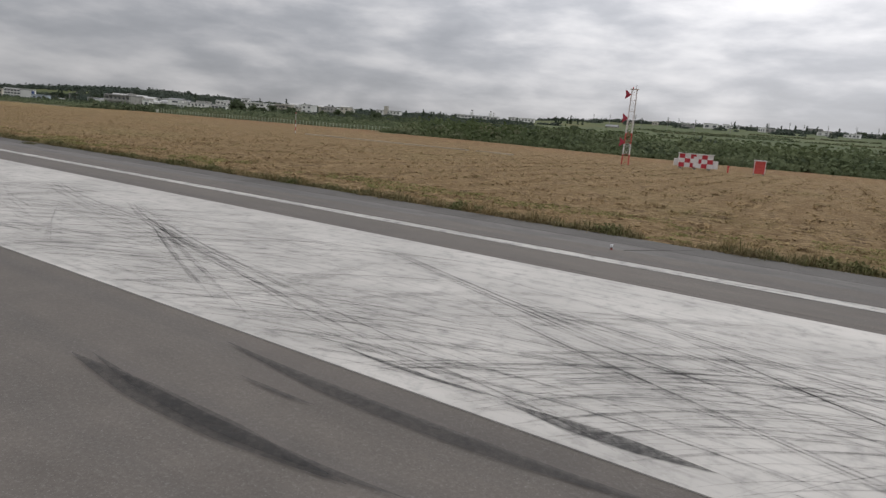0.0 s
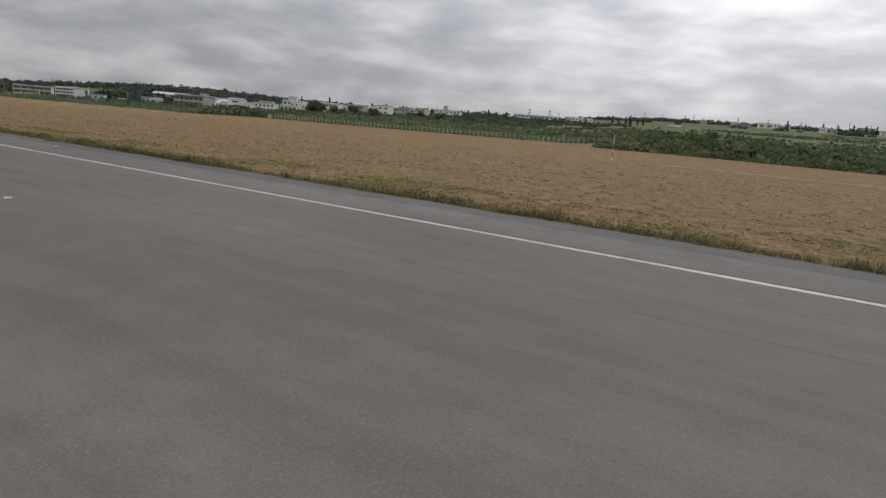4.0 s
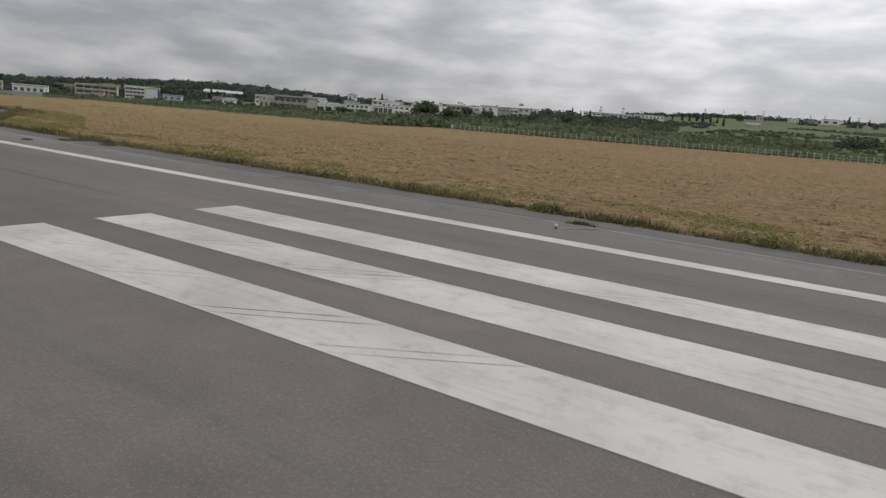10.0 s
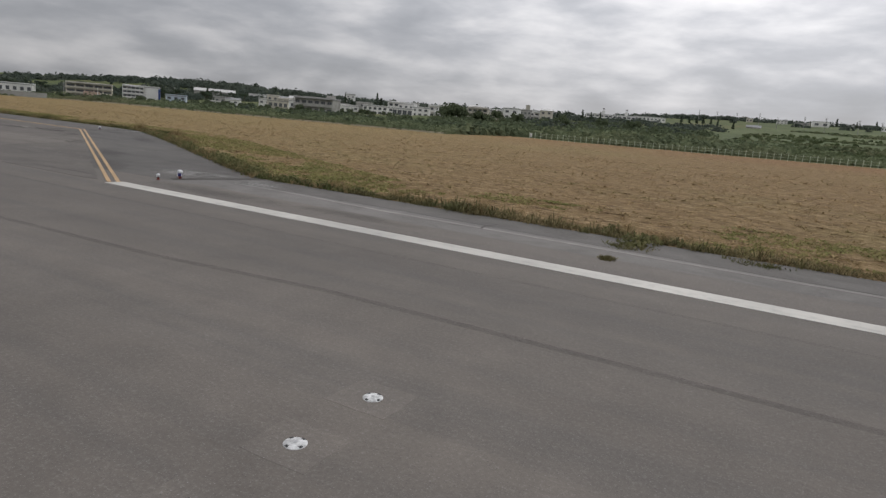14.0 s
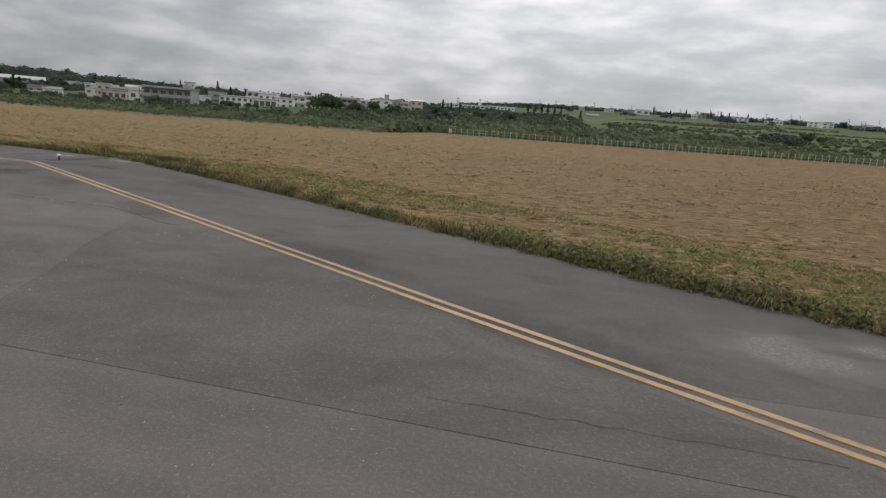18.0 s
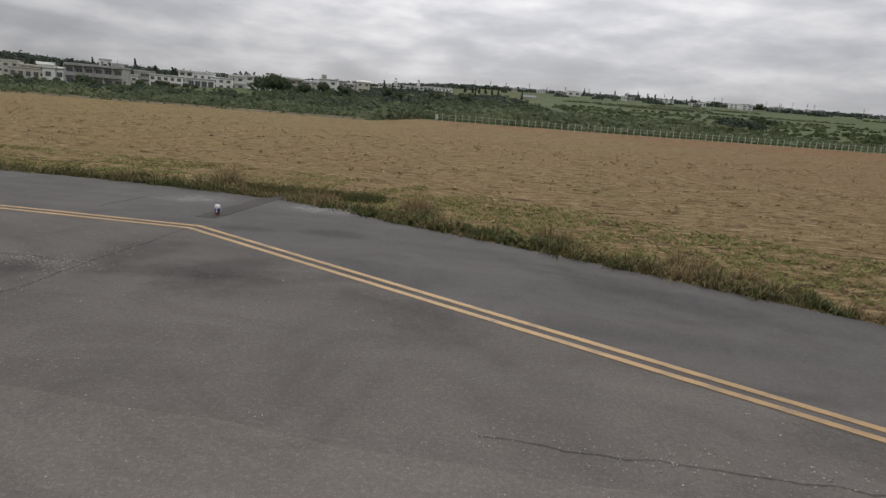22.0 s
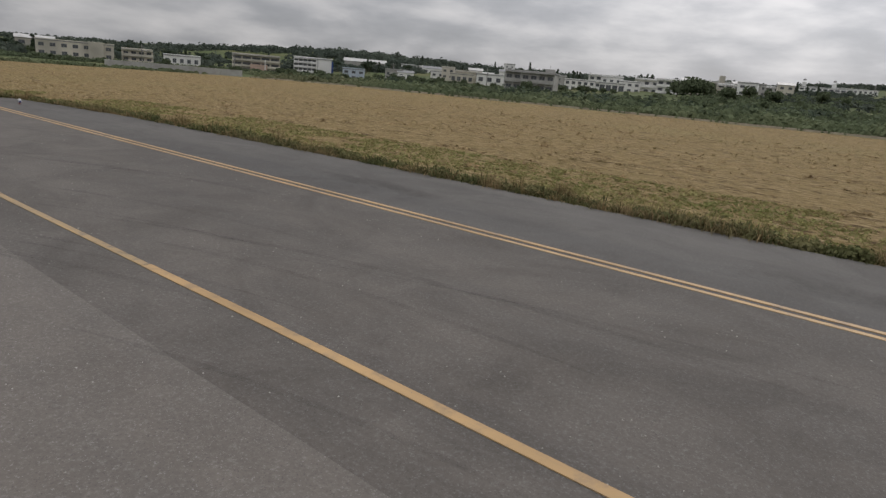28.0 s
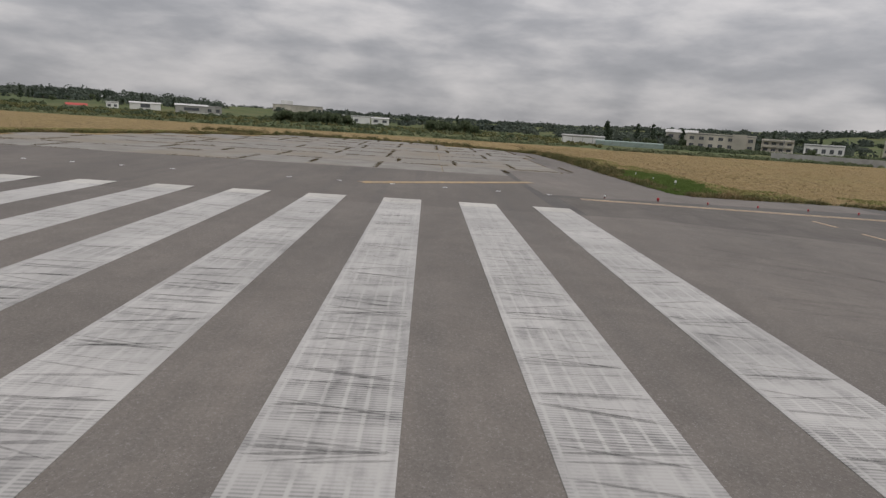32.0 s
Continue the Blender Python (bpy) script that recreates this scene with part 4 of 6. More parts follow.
def inset_lamp():
    ob = thing("inset_light", "pale round steel light set flush into the asphalt", "inset light", group="inset lights")
    Geo().lathe([(0.185, -0.02), (0.185, 0.006), (0.16, 0.016), (0.06, 0.026), (0.01, 0.027)], 22).ob("disc", "disc", ob, "worn pale steel disc")
    for a in (25, 100, 205, 290):
        t = radians(a)
        Geo().box(-0.022, 0.022, -0.03, 0.03, 0.0, 0.021, 0.004).ob("slot", "dark", ob, "dark light slot", at=pose(0.15 * math.cos(t), 0.15 * math.sin(t), 0, 0, 0, a))
    Geo().lathe([(0.035, 0.0), (0.035, 0.029), (0.015, 0.031)], 10).ob("boss", "steel", ob)
    return ob


lamp = inset_lamp()
tiny = Matrix.Diagonal((0.85, 0.85, 1, 1))
lamp.matrix_world = pose(-151.0, 9.05, 0.0) @ tiny
for x, y in [(-151.0, 10.5), (-151.05, 11.92), (-208.9, 11.8), (-208.9, 10.35), (-208.9, 8.95), (-92.0, 9.15), (-92.0, 10.6), (-92.0, 12.05)]:
    copy_thing(lamp, pose(x, y, 0.0, 0, 0, random.uniform(0, 90)) @ tiny)
for x, y in [(-151.0, 9.05), (-151.0, 10.5), (-151.05, 11.92), (-208.9, 11.8), (-208.9, 10.35), (-208.9, 8.95), (-92.0, 9.15), (-92.0, 10.6), (-92.0, 12.05)]:
    Geo().slab(ragged([(x - 0.45, y - 0.4), (x + 0.45, y - 0.4), (x + 0.45, y + 0.4), (x - 0.45, y + 0.4)], 0.02, 0.2, int(-x + 10 * y)), -0.02, 0.002).ob("light_surround", "surround", runway, "slightly paler square of asphalt round a light")
for y in (-13.6, -10.5, -7.5, -4.5, -1.4, 5.6, 8.6, 11.7, 14.8, 17.9, 20.9):
    copy_thing(lamp, pose(-330.6 + 0.07 * y, y, 0.0, 0, 0, random.uniform(0, 90)))

# ---------------------------------------------------------------- glide path tower, shelter and cabinet
TX, TY = -22.8, 121.0
tower = thing("antenna_tower", "tall red and white lattice antenna tower in the mown field", "antenna tower", pose(TX, TY, float(land(TX, TY)), 0, 0, 22))
LEVELS = [(0.0, 1.9, "orange_red"), (1.9, 3.9, "mast_white"), (3.9, 5.9, "orange_red"), (5.9, 7.9, "mast_white"), (7.9, 9.9, "mast_white"), (9.9, 11.9, "mast_white"), (11.9, 13.9, "mast_white")]
for z0, z1, paint in LEVELS:
    g = Geo()
    a0, a1 = 0.62 - 0.012 * z0, 0.62 - 0.012 * z1
    c0 = [(sx * a0, sy * a0, z0) for sx, sy in ((-1, -1), (1, -1), (1, 1), (-1, 1))]
    c1 = [(sx * a1, sy * a1, z1) for sx, sy in ((-1, -1), (1, -1), (1, 1), (-1, 1))]
    mid = [tuple((p + q) / 2 for p, q in zip(a, b)) for a, b in zip(c0, c1)]
    for i in range(4):
        j = (i + 1) % 4
        g.tube(c0[i], c1[i], 0.06, 6)
        g.tube(c0[i], mid[j], 0.03, 4).tube(mid[j], c1[i], 0.03, 4)
        g.tube(c1[i], c1[j], 0.035, 4).tube(mid[i], mid[j], 0.03, 4)
    g.ob("lattice_section", paint, tower, "red lattice section" if paint == "orange_red" else "white lattice section")
Geo().box(-0.75, 0.75, -0.75, 0.75, 13.9, 13.98, 0.02).ob("top_platform", "mast_white", tower)
Geo().tube((0.3, 0.3, 13.98), (0.3, 0.3, 14.7), 0.03, 6).ob("lightning_rod", "post", tower)
Geo().lathe([(0.09, 0), (0.09, 0.2), (0.03, 0.28)], 10, (-0.3, -0.3, 13.98)).ob("obstruction_lamp", "red", tower, smooth=True)
for z in (4.2, 8.6, 12.9):
    arm = Geo().tube((-0.5, -0.1, z), (-1.25, -0.1, z), 0.05, 6).tube((-0.5, 0.1, z - 0.3), (-1.25, -0.05, z), 0.03, 5).ob("antenna_arm", "pinkish", tower)
    for s in (-1, 1):
        g = Geo()
        g.v += [(-0.62, -0.08, z - 0.12), (-0.62, -0.08, z + 0.12), (-1.55, s * 0.55 - 0.1, z - 0.85), (-1.40, s * 0.50 - 0.1, z), (-1.55, s * 0.55 - 0.1, z + 0.85)]
        g.v += [(a, b + 0.05, c) for a, b, c in g.v]
        g.f += [(0, 2, 3, 1), (1, 3, 4), (5, 6, 8, 7), (6, 9, 8), (0, 1, 6, 5), (2, 0, 5, 7), (3, 2, 7, 8), (4, 3, 8, 9), (1, 4, 9, 6)]
        g.ob("reflector", "crimson", arm, "crimson flared reflector vane")
    for s in (-0.45, 0.45):
        Geo().tube((-0.62, -0.08, z + s * 0.2), (-1.0, -0.1, z + s), 0.022, 5).ob("dipole", "crimson", arm)

sx, sy = -12.4, 132.2
shelter = thing("equipment_shelter", "long red and white chequered equipment shelter on blocks", "equipment shelter", pose(sx, sy, float(land(sx, sy)), 0, 0, 16))
Geo().box(-3.1, 3.1, -1.2, 1.2, 0.35, 2.9, 0.03).ob("body", "mast_white", shelter)
Geo().box(-3.25, 3.25, -1.35, 1.35, 2.9, 3.02, 0.02).ob("roof", "mast_white", shelter)
for ix in range(6):
    for iz in range(3):
        if (ix + iz) % 2 == 0:
            x0, z0 = -3.08 + ix * 1.027, 0.38 + iz * 0.84
            Geo().box(x0, x0 + 1.02, -1.212, -1.19, z0, z0 + 0.83).ob("chequer_panel", "red", shelter, "red chequer square")
for iy in range(2):
    for iz in range(3):
        if (iy + iz) % 2 == 1:
            Geo().box(3.09, 3.112, -1.18 + iy * 1.18, iy * 1.18, 0.38 + iz * 0.84, 1.21 + iz * 0.84).ob("chequer_panel", "red", shelter)
for x in (-2.6, 0, 2.6):
    for y in (-0.8, 0.8):
        Geo().box(x - 0.2, x + 0.2, y - 0.2, y + 0.2, -0.3, 0.35, 0.01).ob("support_block", "wall_grey", shelter)
Geo().box(3.12, 4.1, -0.9, 0.3, 0.4, 1.9, 0.03).ob("cooling_unit", "mast_white", shelter, "white cooling unit")
Geo().box(-3.9, -3.12, -0.7, 0.5, 0.5, 1.9, 0.03).ob("cable_box", "mast_white", shelter)
door = Geo().box(-0.45, 0.45, -1.235, -1.213, 0.5, 2.5, 0.006).ob("door", "mast_white", shelter, "plain white door")
Geo().box(0.28, 0.34, -1.28, -1.236, 1.4, 1.55, 0.01).ob("handle", "steel", door)

cxb, cyb = -1.2, 134.4
cab = thing("red_cabinet", "red-painted metal cabinet with pale rim on the field", "cabinet", pose(cxb, cyb, float(land(cxb, cyb)), 0, 0, 8))
Geo().box(-1.0, 1.0, -0.7, 0.7, 0.25, 2.6, 0.03).ob("body", "orange_red", cab)
Geo().box(-1.12, 1.12, -0.82, 0.82, 2.6, 2.78, 0.03).ob("lid", "mast_white", cab, "pale projecting lid")
for s in (-0.98, 0.88):
    Geo().box(s, s + 0.1, -0.73, -0.7, 0.3, 2.58).ob("corner_trim", "mast_white", cab)
for z in (0.9, 1.5, 2.1):
    Geo().box(-0.85, 0.85, -0.72, -0.70, z, z + 0.05).ob("louvre", "red", cab)
for x in (-0.8, 0.8):
    Geo().box(x - 0.12, x + 0.12, -0.5, 0.5, -0.3, 0.25).ob("foot", "wall_grey", cab)
px, py = -6.2, 131.5
stub = thing("marker_post", "short orange-red marker post in the field", "marker post", pose(px, py, float(land(px, py))))
Geo().tube((0, 0, -0.2), (0, 0, 1.0), 0.16, 10).ob("post", "orange_red", stub)
Geo().lathe([(0.2, 1.0), (0.22, 1.05), (0.2, 1.25), (0.05, 1.32)], 12).ob("head", "orange_red", stub)

mx, my = -103.8, 115.0
mast = thing("monitor_mast", "slim white mast with red bands standing in the field", "mast", pose(mx, my, float(land(mx, my)), 0, 0, -12))
for i in range(6):
    Geo().tube((0, 0, -0.2 + i * 0.82 if i else -0.3), (0, 0, 0.62 + i * 0.82), 0.075 - 0.005 * i, 8).ob("band", "red" if i in (1, 3) else "mast_white", mast)
Geo().lathe([(0.08, 4.72), (0.10, 4.8), (0.05, 4.95)], 10).ob("cap", "red", mast)

for x0, x1 in ((-97.0, -52.0), (-50.0, -42.0)):
    drain = Geo()
    n = 12
    line = [(x0 + (x1 - x0) * i / n, 112.0 + 0.4 * math.sin(i)) for i in range(n + 1)]
    z = float(land((x0 + x1) / 2, 112)) + 0.05
    ob = drain.band([(a, 112.0) for a, _ in line], 0.9, z - 0.5, z + 0.16).ob("drain_cover", "concrete")
    tagged(ob, "long pale concrete drain cover lying across the field", "drain", "drain covers")

qx, qy = -275.8, 189.8
sign = thing("marker_board", "small white marker board beside the fence corner", "marker", pose(qx, qy, float(land(qx, qy)), 0, 0, 10))
Geo().box(-0.4, 0.4, -0.15, 0.15, 0.3, 1.5, 0.03).ob("board", "mast_white", sign)
for x in (-0.3, 0.3):
    Geo().tube((x, 0, -0.3), (x, 0, 0.35), 0.04, 6).ob("leg", "post", sign)

# ---------------------------------------------------------------- fence
fa, fb = Vector((-276.0, 189.3)), Vector((-96.0, 213.5))
fence = thing("field_fence", "pale green post and rail fence along the field", "fence", pose(fa.x, fa.y, 0))
count = 104
post_mesh = Geo().box(-0.07, 0.07, -0.07, 0.07, -0.5, 1.85, 0.015).mesh("post", "fence")
for i in range(count + 1):
    p = fa + (fb - fa) * i / count
    ob = new("post", post_mesh)
    ob.parent = fence
    ob.matrix_local = pose(p.x - fa.x, p.y - fa.y, float(land(p.x, p.y)), 0, 0, 7.6 + random.uniform(-2, 2))
for h in (0.75, 1.5):
    for j in range(count):
        p, q = fa + (fb - fa) * j / count, fa + (fb - fa) * (j + 1) / count
        Geo().tube((p.x - fa.x, p.y - fa.y, float(land(p.x, p.y)) + h), (q.x - fa.x, q.y - fa.y, float(land(q.x, q.y)) + h), 0.038, 4).ob("rail", "fence", fence)
wa, wb = Vector((-395.0, 178.0)), Vector((-300.0, 190.0))
fence2 = thing("roadside_railing", "low white railing half hidden in scrub", "railing", pose(wa.x, wa.y, 0))
for i in range(33):
    p = wa + (wb - wa) * i / 32
    ob = new("post", post_mesh)
    ob.parent = fence2
    ob.matrix_local = pose(p.x - wa.x, p.y - wa.y, float(land(p.x, p.y)) - 0.3)
for h in (0.6, 1.25):
    Geo().tube((0, 0, float(land(wa.x, wa.y)) + h), (wb.x - wa.x, wb.y - wa.y, float(land(wb.x, wb.y)) + h), 0.04, 4).ob("rail", "fence", fence2)


kerb = thing("drain_kerb", "long low pale concrete drain kerb at the end of the field", "kerb", pose(-436, 0, 0))
for i in range(48):
    xa, xb = -436 + 3.2 * i, -436 + 3.2 * i + 3.14
    ya, yb = float(field_end(xa)) + 1.2, float(field_end(xb)) + 1.2
    zk = float(land(xa, ya))
    Geo().slab([(xa + 436, ya), (xb + 436, yb), (xb + 436, yb + 0.45), (xa + 436, ya + 0.45)], zk - 0.3, zk + 0.32).ob("kerb_stone", "concrete", kerb)


# ---------------------------------------------------------------- buildings
def building(name, label, x, y, rot, w, h, z, storeys=2, cols=4, depth=9.0, wall="wall_white", roof="flat", roof_mat="roof_grey", balcony=False, blank=0.0, win=(0.46, 0.42), category="building", group=""):
    """A block with its front to local -y: walls, storeys of windows with frames, sills and panes, parapet or pitched roof, balconies."""
    ob = thing(name, label, category, pose(x, y, z, 0, 0, rot), group)
    body = Geo().box(-w / 2, w / 2, 0, depth, -3.0, h, 0.04)
    body.ob("wall", wall, ob)
    if roof == "flat":
        Geo().box(-w / 2 - 0.25, w / 2 + 0.25, -0.25, depth + 0.25, h, h + 0.35, 0.04).ob("roof", roof_mat, ob)
        for a, b, c, d in ((-w / 2 - 0.2, w / 2 + 0.2, -0.2, 0.0), (-w / 2 - 0.2, w / 2 + 0.2, depth, depth + 0.2)):
            Geo().box(a, b, c, d, h + 0.35, h + 0.75, 0.03).ob("parapet", wall, ob)
    else:
        e, rise = 0.5, roof
        g = Geo()
        g.v += [(-w / 2 - e, -e, h), (w / 2 + e, -e, h), (w / 2 + e, depth + e, h), (-w / 2 - e, depth + e, h), (-w / 2 - e, depth / 2, h + rise), (w / 2 + e, depth / 2, h + rise)]
        g.f += [(0, 1, 5, 4), (2, 3, 4, 5), (1, 2, 5), (3, 0, 4), (3, 2, 1, 0)]
        g.ob("roof", roof_mat, ob)
    usable = w * (1 - blank)
    fh = h / storeys
    cw = usable / max(cols, 1)
    for s in range(storeys):
        zb = s * fh
        for c in range(cols):
            xc = -w / 2 + cw * (c + 0.5)
            ww, hh = cw * win[0] / 2, fh * win[1]
            z0 = zb + fh * 0.28
            fr = Geo()
            for a, b, cc, d in ((xc - ww - 0.08, xc + ww + 0.08, z0 - 0.08, z0), (xc - ww - 0.08, xc + ww + 0.08, z0 + hh, z0 + hh + 0.08), (xc - ww - 0.08, xc - ww, z0, z0 + hh), (xc + ww, xc + ww + 0.08, z0, z0 + hh), (xc - 0.04, xc + 0.04, z0, z0 + hh)):
                fr.box(a, b, -0.09, 0.02, cc, d)
            wi = fr.ob("window", "post", ob)
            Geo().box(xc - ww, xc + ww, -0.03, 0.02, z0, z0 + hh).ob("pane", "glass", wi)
            Geo().box(xc - ww - 0.15, xc + ww + 0.15, -0.22, 0.02, z0 - 0.17, z0 - 0.08).ob("sill", wall, wi)
        if balcony:
            x1 = -w / 2 + usable
            Geo().box(-w / 2, x1, -1.3, 0.0, zb - 0.12, zb + 0.08, 0.02).ob("balcony_slab", wall, ob)
            Geo().box(-w / 2, x1, -1.3, -1.18, zb + 0.08, zb + fh * 0.34, 0.02).ob("balcony_wall", wall, ob)
    if balcony:
        x1 = -w / 2 + usable
        Geo().box(-w / 2, x1, -1.4, 0.0, h - 0.15, h + 0.1, 0.02).ob("balcony_slab", wall, ob)
        for i in range(cols + 1):
            xc = -w / 2 + usable * i / cols
            Geo().box(xc - 0.15, xc + 0.15, -1.3, -1.0, -2.0, h).ob("column", wall, ob)
    return ob


B = building
B("farm_store", "pale gabled store with white metal roof among trees", -657, 161, 69, 17.2, 4.4, 2.0, 1, 3, 10, "wall_cream", 1.7, "roof_pale")
b = B("apartment_block", "cream two-storey block with flat roof", -590, 153, 65, 30, 6.6, -1.0, 2, 7, 10, "wall_cream")
Geo().box(5, 11, -1.2, 0.0, -2, 7.6, 0.05).ob("stair_tower", "wall_cream", b)
B("white_house", "low white house with flat roof", -578, 196, 59, 16.2, 4.3, -0.6, 1, 5, 9, "wall_white")
wl = thing("boundary_wall", "long low grey concrete boundary wall", "wall", pose(-457, 125, -0.2, 0, 0, 58))
for i in range(6):
    Geo().box(-17.9 + 6 * i, -17.9 + 6 * i + 5.96, -0.15, 0.15, -1, 1.35, 0.02).ob("panel", "wall_grey", wl)
b = B("school_block", "three-storey pale block with pink stair wing", -569, 232, 54, 23.4, 8.7, -1.4, 3, 5, 10, "wall_cream", balcony=True, win=(0.8, 0.42))
Geo().box(-3.0, 5.5, -1.9, 0.0, -3, 4.4, 0.05).ob("stair_wing", "wall_pink", b, "pink rendered wing")
Geo().box(4.2, 4.7, -2.0, -1.3, -2, 7.0, 0.03).ob("downpipe", "wall_white", b)
b = B("balcony_block", "white four-storey block with dark balconies and blank end wall", -536, 242, 50, 18.7, 8.6, -0.6, 4, 5, 10, "wall_white", balcony=True, blank=0.42, win=(0.85, 0.5))
Geo().box(9.0, 9.9, -0.2, 4, -2, 8.2, 0.03).ob("painted_strip", "blue", b, "navy blue wall strip")
Geo().tube((2.2, -3.0, -1), (2.2, -3.0, 10.3), 0.12, 6).ob("flag_pole", "post", b)
B("blue_annex", "low pale blue annex with flat roof", -510, 245, 47, 10.5, 4.8, -0.2, 2, 3, 8, "wall_blue")
B("gymnasium", "grey hall with long pale metal roof", -673, 414, 45, 35, 7.6, 4.6, 1, 6, 14, "wall_grey", 2.6, "roof_pale", win=(0.6, 0.3))
B("small_house", "small white flat-roofed house", -487, 251, 42, 6, 3.1, 0.1, 1, 2, 6, group="small houses")
B("terrace_house", "white terrace with grey roof", -642, 439, 41, 18.9, 6.2, 6.6, 2, 4, 9, "wall_white")
B("long_roofed_house", "white house with long grey pitched roof", -618, 440, 39, 19.7, 4.8, 6.8, 1, 4, 10, "wall_white", 1.8, "roof_grey")
B("small_house", "small grey and white flat-roofed house", -593, 442, 37, 17, 5.2, 6.0, 2, 4, 9, "wall_grey", group="small houses")
B("small_house", "low white house with plain front", -469, 301, 34, 13.5, 4.6, 3.2, 1, 3, 8, "wall_white", group="small houses")
b = B("concrete_complex", "large bare concrete building with open floors and a stair head", -416.5, 252, 20, 20, 7.6, 1.5, 2, 6, 12, "wall_grey", balcony=True, win=(0.62, 0.42))
Geo().box(5.5, 9.0, 3, 7, 7.9, 9.6, 0.05).ob("stair_head", "wall_grey", b)
Geo().tube((7, 5, 9.6), (7, 5, 11.2), 0.06, 5).ob("aerial", "post", b)
B("stair_block", "tall plain white block above the village roofs", -587, 504, 36, 9.0, 11.5, 9.6, 3, 2, 9, "wall_white", win=(0.25, 0.3))
B("arched_house", "white two-storey house with dark openings", -430, 324, 26, 15, 5.2, 3.6, 2, 5, 9, "wall_white", win=(0.5, 0.5))
B("arcade_wing", "white wing with a row of tall dark openings", -418, 336, 24, 12.5, 4.9, 3.8, 1, 4, 8, "wall_white", win=(0.75, 0.55))
B("small_house", "white two-storey house with roof terrace", -416, 354, 22, 11, 5.4, 5.0, 2, 3, 8, "wall_white", group="small houses")
B("balcony_house", "pale house with long shaded balconies", -411, 377, 20, 21.6, 8.0, 4.9, 2, 5, 10, "wall_white", balcony=True)
b = B("hotel", "white hotel on the hill with stair tower", -424, 566, 22, 27, 6.4, 13.6, 2, 7, 11, "wall_white", win=(0.45, 0.45))
Geo().box(-4.5, -0.5, -0.6, 4, -2, 11.4, 0.05).ob("stair_tower", "wall_cream", b)
b = B("hill_school", "long white three-storey school with twin roof towers", -380, 690, 14, 52, 9.0, 15.8, 3, 11, 12, "wall_white", win=(0.7, 0.45))
for x in (-8, 16):
    t = Geo().box(x - 1.6, x + 1.6, 2, 5.2, 9.8, 13.4, 0.05).ob("roof_tower", "wall_white", b)
    Geo().tube((x, 3.5, 13.4), (x, 3.5, 16.6), 0.12, 5).ob("aerial", "post", t)
    Geo().box(x - 1.2, x + 1.2, 3.3, 3.7, 14.8, 16.0, 0.05).ob("loudhorn", "post", t)
B("school_wing", "white school wing with rows of windows", -352, 758, 18, 34, 7.6, 20.0, 2, 8, 10, "wall_white")
B("dome_hall", "pale barrel-roofed hall on the hillside", -246, 805, 4, 15, 3.4, 23.0, 1, 4, 10, "wall_cream", 2.4, "roof_grey")
B("red_roofed_hut", "small hut with bright red roof", -644, -178, 119, 9.6, 2.2, -2.4, 1, 2, 6, "wall_cream", 1.2, "roof_red")
B("small_house", "small white house under a wooded hill", -679, -176, 116, 6.7, 3.2, -1.0, 1, 2, 6, group="small houses")
B("store_shed", "white shed with dark open front", -696, -164, 114, 17.7, 3.6, -0.6, 1, 1, 9, "wall_white", 0.9, "roof_pale", win=(0.3, 0.6))
B("grey_shed", "grey shed with pale roof", -687, -132, 110, 18.5, 4.0, -0.6, 1, 1, 9, "wall_grey", 1.0, "roof_pale")
wl = thing("boundary_wall", "pale concrete boundary wall far beyond the field", "wall", pose(-651, -114, -2.4, 0, 0, 110))
for i in range(5):
    Geo().box(-12 + 4.8 * i, -12 + 4.8 * i + 4.76, -0.15, 0.15, -1, 2.2, 0.02).ob("panel", "wall_white", wl)
B("grey_shed", "dark grey shed with flat roof", -703, -124, 109, 10, 4.4, -1.2, 1, 2, 9, "wall_grey")
b = B("works_plant", "large pale works buildings on bare earth", -1057, -143, 102, 58, 6.0, 5.0, 1, 0, 20, "wall_cream")
Geo().box(-20, -6, 2, 12, 7, 11.5, 0.1).ob("silo_house", "wall_white", b)
B("white_warehouse", "low white warehouse with flat roof", -721, -35, 96, 18.5, 4.6, -1.4, 1, 1, 12, "wall_white", win=(0.12, 0.4))
B("grey_shed", "pale shed beside a warehouse", -722, -19, 95, 12, 3.6, -0.6, 1, 2, 8, "wall_white", 0.8, "roof_pale")
gh = thing("greenhouse", "long low white greenhouse at the field's end", "greenhouse", pose(-541, 75, -1.0, 0, 0, 77))
Geo().box(-8.2, 8.2, 0, 6, -1, 2.2, 0.04).ob("wall", "wall_white", gh)
Geo().box(-8.5, 8.5, -0.3, 6.3, 2.2, 3.1, 0.3).ob("roof", "roof_pale", gh)
for i in range(5):
    Geo().box(-8 + 3.9 * i, -7.85 + 3.9 * i, -0.08, 0.0, -1, 2.2).ob("frame_post", "post", gh)
nt = thing("net_house", "long grey-green netted crop house", "greenhouse", pose(-530, 90, -1.2, 0, 0, 73))
Geo().box(-12.5, 12.5, 0, 8, -1, 2.0, 0.3).ob("net_cover", "net", nt)
for i in range(9):
    Geo().tube((-12.4 + 3.1 * i, -0.06, -1), (-12.4 + 3.1 * i, -0.06, 2.0), 0.06, 5).ob("hoop", "post", nt)
hr = random.Random(11)
